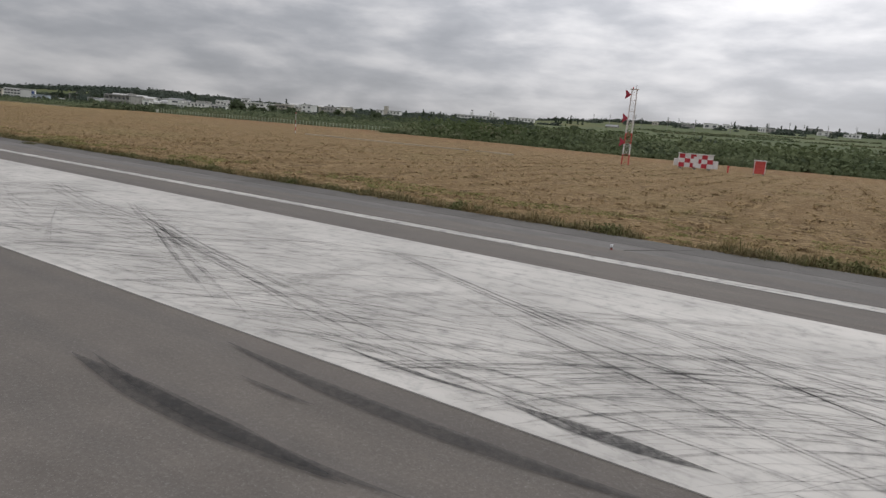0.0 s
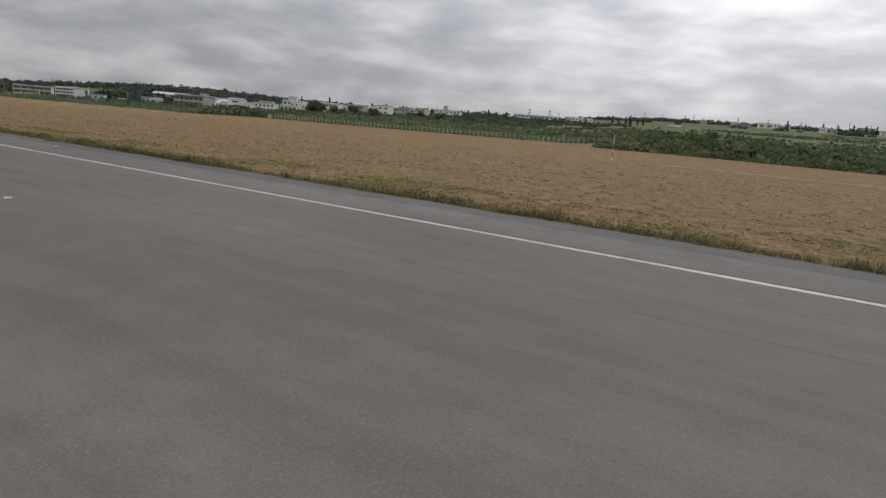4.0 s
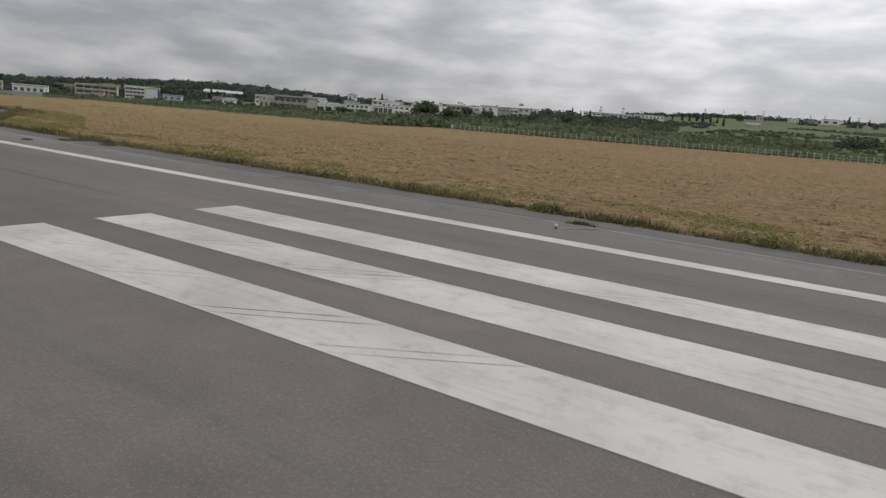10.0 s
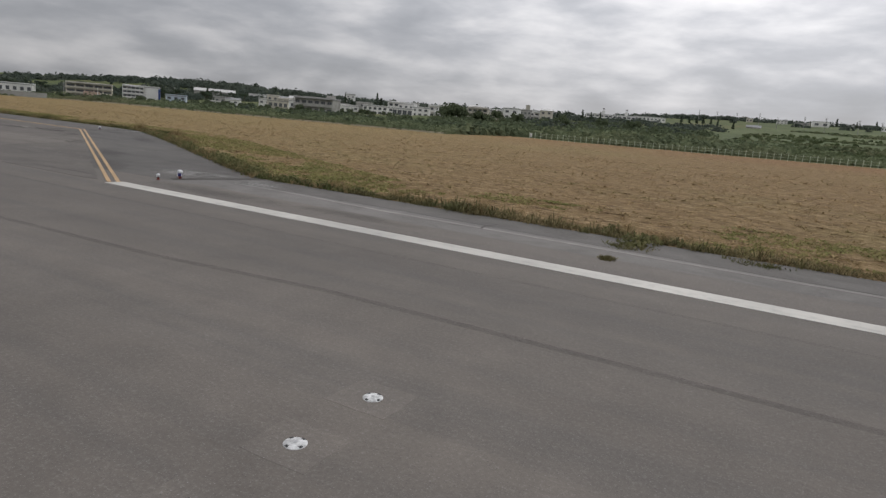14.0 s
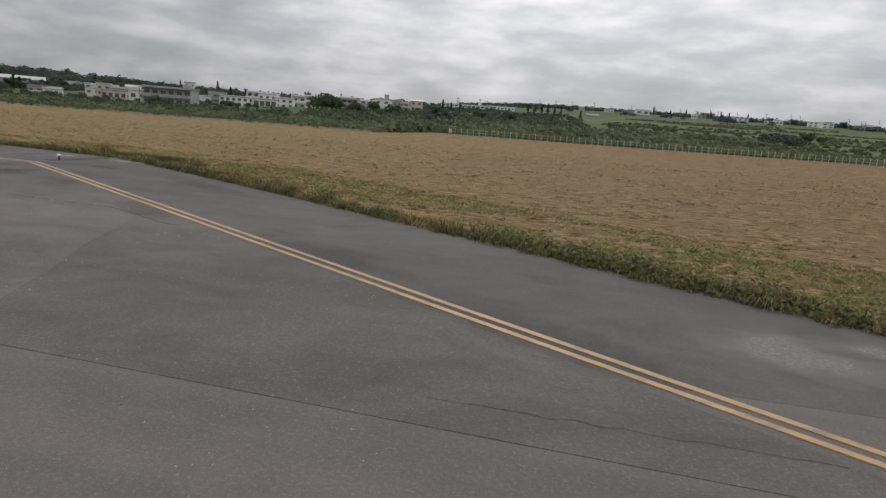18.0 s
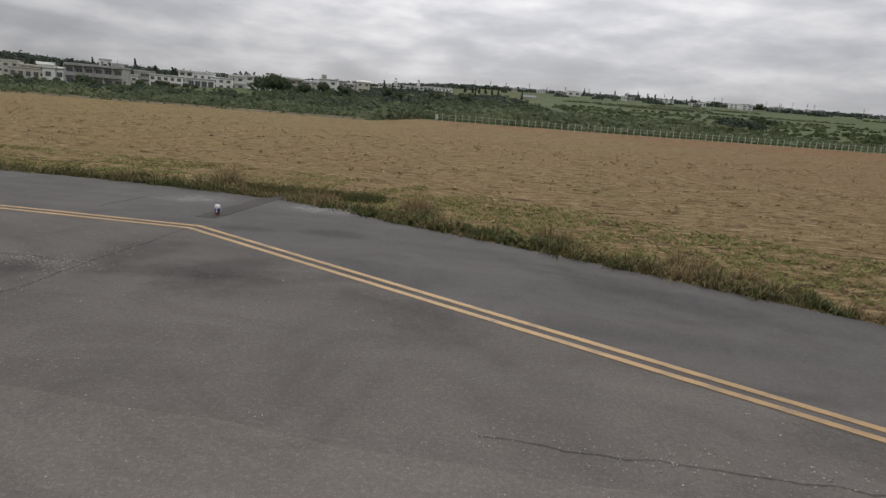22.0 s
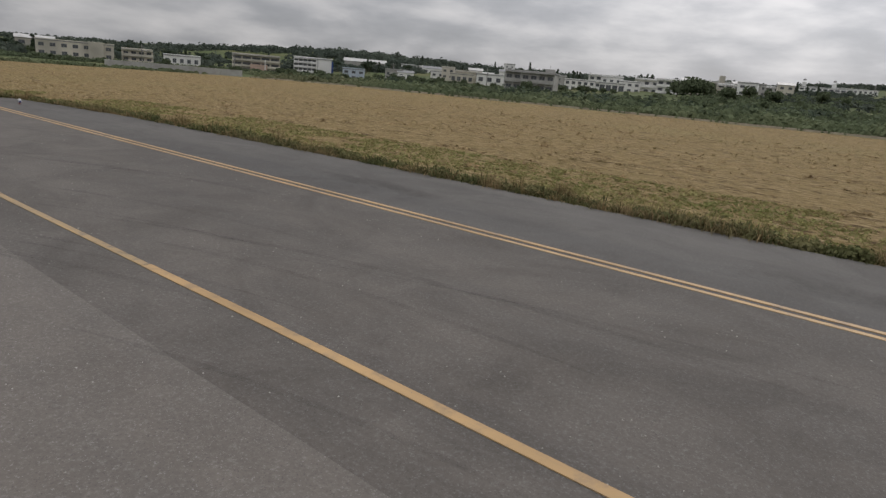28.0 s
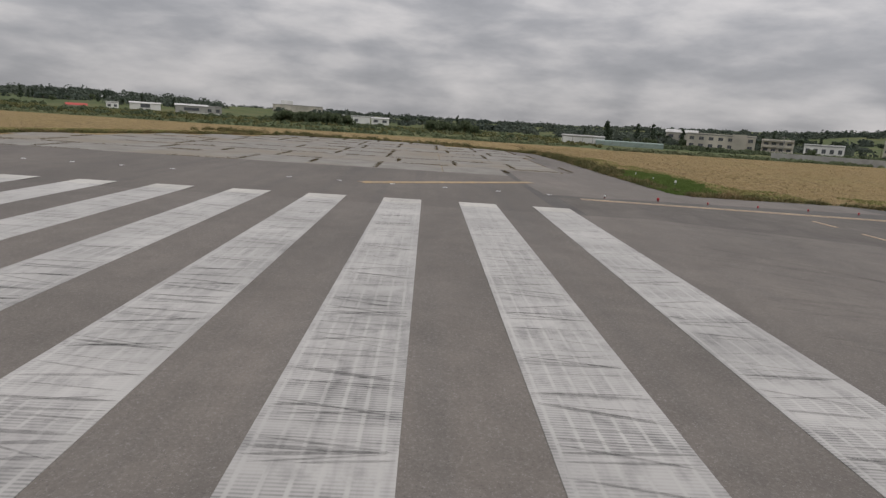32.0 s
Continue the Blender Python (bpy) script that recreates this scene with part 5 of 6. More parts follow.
for x, y, rot, w, h, s in ((-393, 352, 20, 15, 6.4, 2), (-384, 372, 16, 13, 6.0, 2), (-372, 384, 14, 16, 5.4, 2), (-431, 352, 26, 14, 7.0, 2), (-486, 300, 38, 12, 4.4, 1), (-498, 322, 38, 15, 5.4, 2), (-360, 420, 12, 14, 5.2, 2), (-590, 205, 60, 14, 4.6, 1), (-585, 178, 64, 13, 5.6, 2), (-596, 160, 68, 12, 4.2, 1)):
    B("village_house", "white flat-roofed house at the edge of the village", x, y, rot, w, h, float(land(x, y)) + 0.3, s, 4, 8, hr.choice(("wall_white", "wall_white", "wall_cream")), win=(0.55, 0.45), group="village houses", balcony=s == 2)
for i in range(30):
    a = (i + hr.uniform(0.1, 0.9)) / 30
    x, y = -540 + 190 * a + hr.uniform(-6, 6), 292 + 96 * a + hr.uniform(0, 46)
    s = hr.choice((1, 1, 2))
    B("village_house", "small flat-roofed house among village trees", x, y, 42 - 28 * a + hr.uniform(-8, 8), hr.uniform(7, 13), 2.9 * s + hr.uniform(0, 0.8), float(land(x, y)) + hr.uniform(0.0, 1.4), s, hr.choice((1, 2, 3)), 8, hr.choice(("wall_white", "wall_white", "wall_cream", "wall_grey")), hr.choice(("flat", "flat", 1.3)), hr.choice(("roof_grey", "roof_pale")), win=(0.4, 0.36), group="village houses")
for i in range(48):
    x = hr.uniform(-330, 520)
    y = hr.uniform(1020, 1290)
    z = float(land(x, y))
    B("hill_house", "small pale house on the far hillside", x, y, hr.uniform(-15, 15), hr.uniform(9, 22), hr.uniform(3.6, 7.6), z, hr.choice((1, 2)), hr.choice((2, 3)), 8, hr.choice(("wall_white", "wall_white", "wall_cream", "wall_grey")), group="far hill houses")
for x, y, w, h in ((-13, 2500, 30, 37), (44, 2540, 22, 27), (-40, 1310, 26, 9)):
    B("tower_block", "far pale tower block on the horizon", x, y, 5, w, h, float(land(x, y)), 5, 3, 12, "wall_grey", group="far tower blocks")


def utility_pole():
    ob = thing("utility_pole", "slim grey utility pole with crossarms", "utility pole", group="utility poles")
    Geo().tube((0, 0, -1), (0, 0, 10.5), 0.22, 7, 0.13).ob("pole", "post", ob)
    Geo().box(-1.1, 1.1, -0.08, 0.08, 9.6, 9.8).ob("crossarm", "post", ob)
    Geo().box(-0.8, 0.8, -0.08, 0.08, 8.7, 8.85).ob("crossarm", "post", ob)
    Geo().lathe([(0.3, 7.2), (0.3, 8.2)], 8, (0.35, 0, 0)).ob("transformer", "post", ob)
    return ob


up0 = utility_pole()
up0.matrix_world = pose(-330, 640, float(land(-330, 640)))
for i in range(34):
    x = -330 + i * 27 + hr.uniform(-9, 9)
    y = 900 + 70 * math.sin(i * 0.7) + hr.uniform(-60, 190)
    copy_thing(up0, pose(x, y, float(land(x, y)), 0, 0, hr.uniform(-40, 40)) @ Matrix.Diagonal((1.4, 1.4, hr.uniform(1.3, 1.6), 1)))
for x, y in ((-500, 262), (-548, 205), (-575, 175), (-470, 300), (-620, 330), (-560, 260)):
    copy_thing(up0, pose(x, y, float(land(x, y)) - 2.0, 0, 0, hr.uniform(0, 90)))


# ---------------------------------------------------------------- trees and scrub
def leaf_quads(centres, normals_out, size, loose=0.6):
    """Small leaf-like quads, loosely facing outwards."""
    n = len(centres)
    d = normals_out + rng.normal(0, loose, (n, 3))
    d /= np.linalg.norm(d, axis=1, keepdims=True) + 1e-9
    a = np.cross(d, rng.normal(0, 1, (n, 3)))
    a /= np.linalg.norm(a, axis=1, keepdims=True) + 1e-9
    b = np.cross(d, a)
    s = (size * rng.uniform(0.6, 1.4, n))[:, None] if np.ndim(size) == 0 else (size * rng.uniform(0.6, 1.4, n))[:, None]
    co = np.stack([centres - a * s * 0.5 - b * s * 0.3, centres + a * s * 0.4 - b * s * 0.55, centres + a * s * 0.6 + b * s * 0.35, centres - a * s * 0.35 + b * s * 0.6], 1).reshape(-1, 3)
    return co, np.arange(4 * n).reshape(n, 4)


def crown_points(n, lobes):
    """Points on the shells of several lobes; a lobe is centre, radii."""
    pts, out = [], []
    vol = np.array([lo[1][0] * lo[1][2] for lo in lobes])
    for (c, rad), k in zip(lobes, np.maximum(6, (n * vol / vol.sum()).astype(int))):
        d = rng.normal(0, 1, (k, 3))
        d /= np.linalg.norm(d, axis=1, keepdims=True)
        shell = rng.uniform(0.62, 1.08, (k, 1))
        pts.append(np.array(c) + d * shell * np.array(rad))
        out.append(d)
    return np.concatenate(pts), np.concatenate(out)


def tree(name, label, height, lobes, leaf, mat, trunk_r, branches, n=700):
    ob = thing(name, label, "tree", group=name + "s")
    g = Geo()
    g.tube((0, 0, -0.8), (0.1, 0, height * 0.45), trunk_r, 8, trunk_r * 0.6)
    g.tube((0.1, 0, height * 0.45), (0.0, 0.1, height * 0.85), trunk_r * 0.6, 6, trunk_r * 0.2)
    for c, rad in branches:
        g.tube((0.05, 0, height * rad), c, trunk_r * 0.35, 5, trunk_r * 0.1)
    g.ob("trunk", "bark", ob)
    p, d = crown_points(n, lobes)
    co, fa_ = leaf_quads(p, d, leaf)
    cr = new("crown", arrays_mesh("crown", co, fa_, [mat]))
    cr.parent = ob
    return ob


tr = random.Random(3)
broad_lobes = [((tr.uniform(-2.0, 2.0), tr.uniform(-2.0, 2.0), tr.uniform(3.2, 6.0)), (tr.uniform(1.3, 2.1), tr.uniform(1.3, 2.1), tr.uniform(1.0, 1.6))) for _ in range(9)]
broad = tree("broadleaf_tree", "dense dark green broadleaf tree with rounded crown", 6.5, broad_lobes, 0.64, "leaf", 0.22, [(l[0], 0.4) for l in broad_lobes[:5]], 640)
pine_lobes = [((tr.uniform(-0.5, 0.5), tr.uniform(-0.5, 0.5), 2.2 + i * 0.95), (1.7 - 0.14 * i + tr.uniform(-0.3, 0.3), 1.6 - 0.14 * i, 0.75)) for i in range(9)]
pine = tree("casuarina_tree", "tall dark feathery casuarina tree", 11.0, pine_lobes, 0.58, "leaf_dark", 0.18, [((1.0, 0.3, 5.0), 0.35), ((-1.0, -0.4, 7.0), 0.55)], 500)
flat_lobes = [((tr.uniform(-3.0, 3.0), tr.uniform(-2.5, 2.5), 6.2 + tr.uniform(-0.5, 0.7)), (tr.uniform(1.2, 2.2), tr.uniform(1.2, 2.0), 0.6)) for _ in range(8)]
umbrella = tree("umbrella_pine", "flat-topped dark pine with bare trunk", 7.0, flat_lobes, 0.5, "leaf_dark", 0.2, [(l[0], 0.6) for l in flat_lobes[:6]], 480)
broad.matrix_world = pose(-352, 332, float(land(-352, 332)) - 0.4)
pine.matrix_world = pose(-613, 105, float(land(-613, 105)) - 0.4)
umbrella.matrix_world = pose(-620, 180, float(land(-620, 180)) - 0.4)


def plant(src, x, y, s, sink=None):
    sink = 1.7 * s if sink is None and src is broad else 0.4 if sink is None else sink
    q = s * tr.uniform(0.9, 1.1)
    m = pose(x, y, float(land(x, y)) - sink, 0, 0, tr.uniform(0, 360)) @ Matrix.Diagonal((s, s, q, 1))
    return copy_thing(src, m)


for x, y, s in ((-372, 316, 1.7), (-380, 322, 1.4), (-365, 312, 1.4), (-358, 320, 1.2), (-402, 226, 0.75), (-399, 228, 0.6), (-405, 228, 0.5), (-330, 262, 0.6), (-345, 270, 0.5), (-470, 262, 0.7), (-455, 250, 0.45), (-300, 360, 1.0), (-285, 372, 1.2), (-318, 350, 0.9), (-131, 375, 1.0), (-122, 380, 0.8)):
    plant(broad, x, y, s)
for x, y, s in ((-140, 378, 0.7), (-545, 250, 0.8), (-505, 226, 0.55), (-433, 262, 0.4), (-480, 240, 0.5), (-360, 330, 0.9), (-345, 345, 1.1), (-330, 380, 1.0), (60, 1120, 1.8), (30, 1140, 1.6), (140, 1150, 1.9), (-598, 120, 0.7), (-590, 108, 0.6), (-575, 115, 0.6), (-610, 95, 0.7), (-600, 140, 0.8)):
    plant(broad, x, y, s)
for x, y, s in ((-628, 607, 1.15), (-560, 420, 0.8), (-480, 420, 0.8), (-470, 424, 0.7), (-440, 430, 0.85), (-425, 425, 0.7), (-408, 436, 0.75), (-630, 112, 0.75), (-640, 100, 0.7), (-395, 560, 0.8), (-372, 560, 0.9), (-366, 566, 0.7), (-360, 575, 0.8), (-430, 545, 0.7), (-300, 640, 0.7), (-255, 650, 0.8), (-500, 430, 0.8), (-590, 440, 0.8), (-610, 455, 0.75)):
    plant(pine, x, y, s)
for x, y, s in ((-540, 445, 0.7), (-700, 520, 0.9), (-470, 520, 0.9), (-660, 590, 0.9), (-100, 1140, 1.14), (-60, 1150, 1.33), (-30, 1155, 1.14), (-150, 1155, 1.33), (0, 1160, 1.14), (-124, 1148, 0.95), (-80, 1152, 1.14), (24, 1162, 0.95), (-44, 1148, 1.33), (-300, 800, 1.1), (-292, 806, 0.9), (-308, 810, 1.0), (-284, 803, 0.8), (-316, 806, 0.9), (-326, 812, 1.0)):
    plant(pine, x, y, s)
for i in range(46):
    a = tr.uniform(0, 1)
    plant(umbrella if tr.random() < 0.7 else pine, -650 + 60 * a + tr.uniform(-25, 25), 150 + 230 * a + tr.uniform(-15, 15), tr.uniform(0.7, 1.05))
for i in range(34):
    at_y = -260 + i * 9 + tr.uniform(-5, 5)
    plant(tr.choice((umbrella, broad, pine)), -760 + tr.uniform(-60, 60), at_y - 160 * (-150 < at_y < -25), tr.uniform(0.6, 1.0))
for i in range(9):
    plant(broad, -588 + tr.uniform(-12, 12), 14 + 2.6 * i + tr.uniform(-1, 1), tr.uniform(0.7, 1.0), 1.4)
for x, y in ((-640, 112), (-636, 128), (-646, 140), (-628, 150)):
    plant(pine, x, y, tr.uniform(0.95, 1.2))
for i in range(22):
    a = tr.uniform(0, 1)
    plant(broad, -548 + 150 * a + tr.uniform(-4, 4), 196 + 100 * a ** 0.8 + tr.uniform(-10, 0), tr.uniform(0.4, 0.75))
for i in range(14):
    plant(broad, -592 + tr.uniform(-4, 4), -58 + i * 2.6, tr.uniform(0.85, 1.1), 1.6)


for i in range(34):
    a = tr.uniform(0, 1)
    plant(broad, -552 + 150 * a + tr.uniform(-6, 10), 176 + 118 * a ** 0.8 + tr.uniform(-14, 4), tr.uniform(0.32, 0.62))
for i in range(16):
    plant(pine, -560 + 190 * tr.uniform(0, 1), 372 + tr.uniform(0, 70), tr.uniform(0.7, 1.0))


def lumps_mesh(name, places, sizes, leaves, leaf, mat, label, category):
    """Many uneven leafy mounds as one object."""
    cs, ds = [], []
    for (x, y), s in zip(places, sizes):
        d = rng.normal(0, 1, (leaves, 3))
        d[:, 2] = np.abs(d[:, 2])
        d /= np.linalg.norm(d, axis=1, keepdims=True)
        cs.append(np.array([x, y, float(land(x, y)) - 0.15 * s]) + d * rng.uniform(0.72, 1.06, (leaves, 1)) * np.array([s * 1.35, s * 1.15, s * rng.uniform(0.75, 1.25)]))
        ds.append(d)
    co, fa_ = leaf_quads(np.concatenate(cs), np.concatenate(ds), leaf, 0.4)
    return tagged(new(name, arrays_mesh(name, co, fa_, [mat])), label, category, kind="stuff")


def scatter(n, x0, x1, fy0, fy1):
    x = rng.uniform(x0, x1, n)
    t = rng.uniform(0, 1, n)
    return np.stack([x, fy0(x) + (fy1(x) - fy0(x)) * t], 1)


def clusters(n, x0, x1, fy0, fy1, bias, sx=0.012, sy=0.035, seed=0.0):
    """Feet that gather in uneven drifts, longer along x than along y."""
    q = scatter(n, x0, x1, fy0, fy1)
    v = np.array([noise.noise((a * sx, b * sy, seed)) + 0.5 * noise.noise((a * sx * 3, b * sy * 3, seed + 4)) for a, b in q])
    return q[v + bias(q[:, 0], q[:, 1]) > 0]


# scrub right behind the field, thickets behind it, then strips of tall grass, hedges and the wooded ridge
pl = scatter(1000, -436, -280, lambda x: field_end(x) + 2.5, lambda x: field_end(x) + 26)
lumps_mesh("scrub_belt", pl, rng.uniform(0.9, 2.1, len(pl)) * np.interp(pl[:, 1] - field_end(pl[:, 0]), [2, 14], [0.7, 1.15]), 35, 0.68, "scrub", "dense low green scrub behind the mown field", "scrub")
pl = scatter(620, -288, -206, lambda x: field_end(x) + 7, lambda x: field_end(x) + 62)
lumps_mesh("thicket", pl, rng.uniform(1.5, 3.3, len(pl)) * np.interp(pl[:, 1] - field_end(pl[:, 0]), [6, 22], [0.62, 1.15]), 46, 0.96, "scrub", "rough green thicket crowding behind the fence", "scrub")
pl = clusters(420, -290, -214, lambda x: field_end(x) + 18, lambda x: field_end(x) + 80, lambda x, y: 0.0, 0.03, 0.05, 19.0)
lumps_mesh("thicket", pl, rng.uniform(2.2, 4.2, len(pl)), 54, 0.96, "leaf", "darker bushes standing in the thicket", "scrub")
pl = clusters(520, -212, -138, lambda x: field_end(x) + 5.0, lambda x: field_end(x) + 40, lambda x, y: 0.02, 0.02, 0.09, 12.0)
lumps_mesh("scrub_belt", pl, rng.uniform(0.6, 1.5, len(pl)), 32, 0.68, "scrub", "patchy low scrub behind the fence", "scrub")
pl = scatter(1900, -142, 300, lambda x: field_end(x) + 2.0, lambda x: field_end(x) + 42)
lumps_mesh("hedge_belt", pl, (1.1 + 3.0 * rng.uniform(0, 1, len(pl)) ** 2) * np.interp(pl[:, 1] - field_end(pl[:, 0]), [2, 12, 40], [0.6, 1.1, 1.35]), 43, 0.85, "cane", "tall unkempt hedge along the end of the field", "hedge")
pl = clusters(900, -142, 300, lambda x: field_end(x) + 3.0, lambda x: field_end(x) + 34, lambda x, y: 0.0, 0.03, 0.06, 15.0)
lumps_mesh("hedge_belt", pl, rng.uniform(1.3, 2.9, len(pl)) * np.interp(pl[:, 1] - field_end(pl[:, 0]), [2, 14], [0.75, 1.35]), 40, 0.79, "scrub", "olive bushes standing in the hedge", "hedge")
pl = clusters(460, -142, 300, lambda x: field_end(x) + 6.0, lambda x: field_end(x) + 30, lambda x, y: -0.12, 0.03, 0.06, 25.0)
lumps_mesh("hedge_belt", pl, rng.uniform(1.8, 3.4, len(pl)), 43, 0.79, "leaf", "darker bushes standing in the hedge", "hedge")
pl = scatter(1100, -230, 320, lambda x: field_end(x) + 34, lambda x: field_end(x) + 85)
lumps_mesh("tall_grass", pl, rng.uniform(0.5, 1.0, len(pl)), 23, 1.02, "cane", "tall green grass and cane on the slope", "grass")
pl = scatter(1000, -230, 420, lambda x: field_end(x) + 80, lambda x: 560 + 0 * x)
lumps_mesh("tall_grass", pl, rng.uniform(0.35, 0.7, len(pl)) * 1.6, 17, 1.47, "cane", "tufts of rank grass over the far pastures", "grass")
pl = clusters(1300, -300, 320, lambda x: field_end(x) + 40, lambda x: field_end(x) + 130, lambda x, y: 0.45 * step((-120 - x) / 130) - 0.22, 0.006, 0.06)
lumps_mesh("thicket", pl, rng.uniform(0.8, 2.0, len(pl)), 34, 1.02, "scrub", "rough green thicket rising towards the hill", "scrub")
pl = np.array([(-152 + 3.4 * math.sin(3.1 * i) - 0.9 * i, 318 + 5 * math.sin(1.7 * i)) for i in range(11)] + [(-156 + 1.3 * i, 350 + 3 * math.sin(2.3 * i)) for i in range(7)] + [(-60 + 2.2 * i, 372 + 4 * math.sin(1.9 * i)) for i in range(8)])
lumps_mesh("dark_bushes", pl, rng.uniform(2.6, 4.4, len(pl)), 150, 0.8, "leaf_dark", "clump of dark round bushes among the pastures", "bushes")
pl = scatter(900, -430, -278, lambda x: field_end(x) + 18, lambda x: field_end(x) + 85)
lumps_mesh("thicket", pl, rng.uniform(0.7, 1.8, len(pl)) * np.interp(pl[:, 0], [-360, -300], [0.8, 1.25]), 39, 0.62, "scrub", "leafy thicket below the buildings", "scrub")
pl = clusters(620, -372, -240, lambda x: field_end(x) + 18, lambda x: 430 + 0 * x, lambda x, y: 0.08, 0.02, 0.03, 2.0)
lumps_mesh("thicket", pl, rng.uniform(1.6, 3.8, len(pl)), 56, 0.90, "leaf", "dark green thicket of small trees", "scrub")
pl = clusters(900, -440, -284, lambda x: field_end(x) + 9, lambda x: field_end(x) + 92, lambda x, y: -0.05, 0.03, 0.04, 31.0)
lumps_mesh("dark_bushes", pl, rng.uniform(1.2, 3.1, len(pl)), 60, 0.7, "leaf", "dark bushes and small trees in the scrub before the village", "bushes")
pl = clusters(420, -440, -290, lambda x: field_end(x) + 16, lambda x: field_end(x) + 90, lambda x, y: -0.15, 0.03, 0.04, 37.0)
lumps_mesh("dark_bushes", pl, rng.uniform(1.6, 3.4, len(pl)), 70, 0.7, "leaf_dark", "clumps of small dark trees before the village", "bushes")
feet = []
for k in range(16):
    hx, hy, hd, hl = tr.uniform(-260, 380), 290 + 680 * (k / 16) ** 1.2, radians(tr.gauss(3, 5)), tr.uniform(90, 260)
    t = rng.uniform(0, 1, int(hl / 1.7)) ** 1.1
    feet.append(np.stack([hx + hl * t * math.cos(hd), hy + hl * t * math.sin(hd) + rng.normal(0, 1.3, len(t))], 1))
pl = np.concatenate(feet)
lumps_mesh("hedgerow", pl, rng.uniform(0.7, 1.6, len(pl)) * np.interp(pl[:, 1], [250, 900], [0.8, 1.7]), 21, 1.24, "scrub", "ragged hedges between green pastures", "hedge")
pl = clusters(2400, -560, 700, lambda x: 980 + 0 * x, lambda x: 1420 + 0 * x, lambda x, y: -0.2 + 0.66 * step((y - 1100) / 130), 0.007, 0.009, 3.0)
lumps_mesh("hill_woods", pl, rng.uniform(2.6, 7.6, len(pl)), 42, 2.5, "wood_far", "dark woods along the far ridge", "woods")
pl = clusters(500, -470, -270, lambda x: 560 + 0 * x, lambda x: 800 + 0 * x, lambda x, y: -0.12, 0.015, 0.015, 13.0)
lumps_mesh("hill_woods", pl, rng.uniform(1.8, 4.0, len(pl)), 43, 1.44, "wood_far", "trees round the school on the hill", "woods")
pl = clusters(800, -640, -250, lambda x: 372 + 0.1 * np.maximum(-420 - x, 0) - 70 * step((x + 380) / 40), lambda x: 600 + 0 * x, lambda x, y: 0.12, 0.018, 0.02, 6.0)
lumps_mesh("garden_trees", pl, rng.uniform(1.4, 3.4, len(pl)), 70, 0.95, "wood_far", "dark trees and bushes among the houses", "trees")
pl = scatter(720, -1000, -440, lambda x: 468 + 0.06 * (x + 440), lambda x: 780 + 0 * x)
lumps_mesh("hill_woods", pl, rng.uniform(4.0, 7.5, len(pl)), 52, 2.04, "wood_far", "wooded hill behind the white buildings", "woods")
pl = clusters(520, -720, -604, lambda x: 96 + 0 * x, lambda x: 440 + 0 * x, lambda x, y: 0.08, 0.02, 0.02, 11.0)
lumps_mesh("hill_woods", pl, rng.uniform(2.4, 5.6, len(pl)), 55, 1.56, "wood_far", "trees behind the western houses", "woods")
pl = clusters(620, -1000, -760, lambda x: -440 + 0 * x, lambda x: 330 + 0 * x, lambda x, y: 0.2 - 1.5 * (y > -190) * (y < -20), 0.012, 0.012, 5.0)
lumps_mesh("hill_woods", pl, rng.uniform(4.5, 7.5, len(pl)), 55, 1.80, "wood_far", "low wooded hill in the west", "woods")
pl = np.concatenate([scatter(260, -490, -473, lambda x: -180 + 0 * x, lambda x: 60 + 0 * x), scatter(240, -462, -450, lambda x: 62 + 0 * x, lambda x: 134 + 0 * x)])
lumps_mesh("scrub_belt", pl, rng.uniform(0.4, 1.1, len(pl)), 31, 0.56, "scrub", "low scrub at the western end of the field", "scrub")
pl = clusters(1900, -640, -490, lambda x: -230 + 0 * x, lambda x: 75 + 0 * x, lambda x, y: 0.12, 0.02, 0.02, 4.0)
lumps_mesh("scrub_belt", pl, rng.uniform(0.5, 1.3, len(pl)) * np.interp(pl[:, 0], [-640, -490], [1.0, 0.7]), 24, 0.73, "weed_green", "low green scrub between the field and the western houses", "scrub")
pl = clusters(900, -660, -500, lambda x: -230 + 0 * x, lambda x: 120 + 0 * x, lambda x, y: -0.16, 0.02, 0.02, 9.0)
lumps_mesh("dark_bushes", pl, rng.uniform(1.0, 2.1, len(pl)), 50, 0.75, "leaf", "dark bushes among the western scrub", "bushes")
pl = scatter(900, -600, -425, lambda x: 135 + 0.45 * (x + 600), lambda x: 215 + 0.55 * (x + 600))
lumps_mesh("scrub_belt", pl, rng.uniform(0.6, 1.3, len(pl)), 31, 0.68, "scrub", "green scrub before the village houses", "scrub")
pl = clusters(1100, -1500, -740, lambda x: -190 + 0 * x, lambda x: 560 + 0 * x, lambda x, y: 0.08 - 0.35 * (y < 170) * (x > -1150), 0.008, 0.008, 8.0)
lumps_mesh("hill_woods", pl, rng.uniform(4.0, 7.0, len(pl)), 43, 2.28, "wood_far", "dark woods on the far western rise", "woods")
pl = scatter(160, -640, -480, lambda x: -60 + 0 * x, lambda x: 60 + 0 * x)
lumps_mesh("hedgerow", pl, rng.uniform(0.6, 1.4, len(pl)), 39, 0.68, "scrub", "hedges among western pastures", "hedge")
pl = scatter(200, -3000, 3000, lambda x: -500 + 0 * x, lambda x: -420 + 0 * x)
lumps_mesh("hill_woods", pl, rng.uniform(5, 9, len(pl)), 31, 2.64, "wood_far", "woods across the runway to the south", "woods")
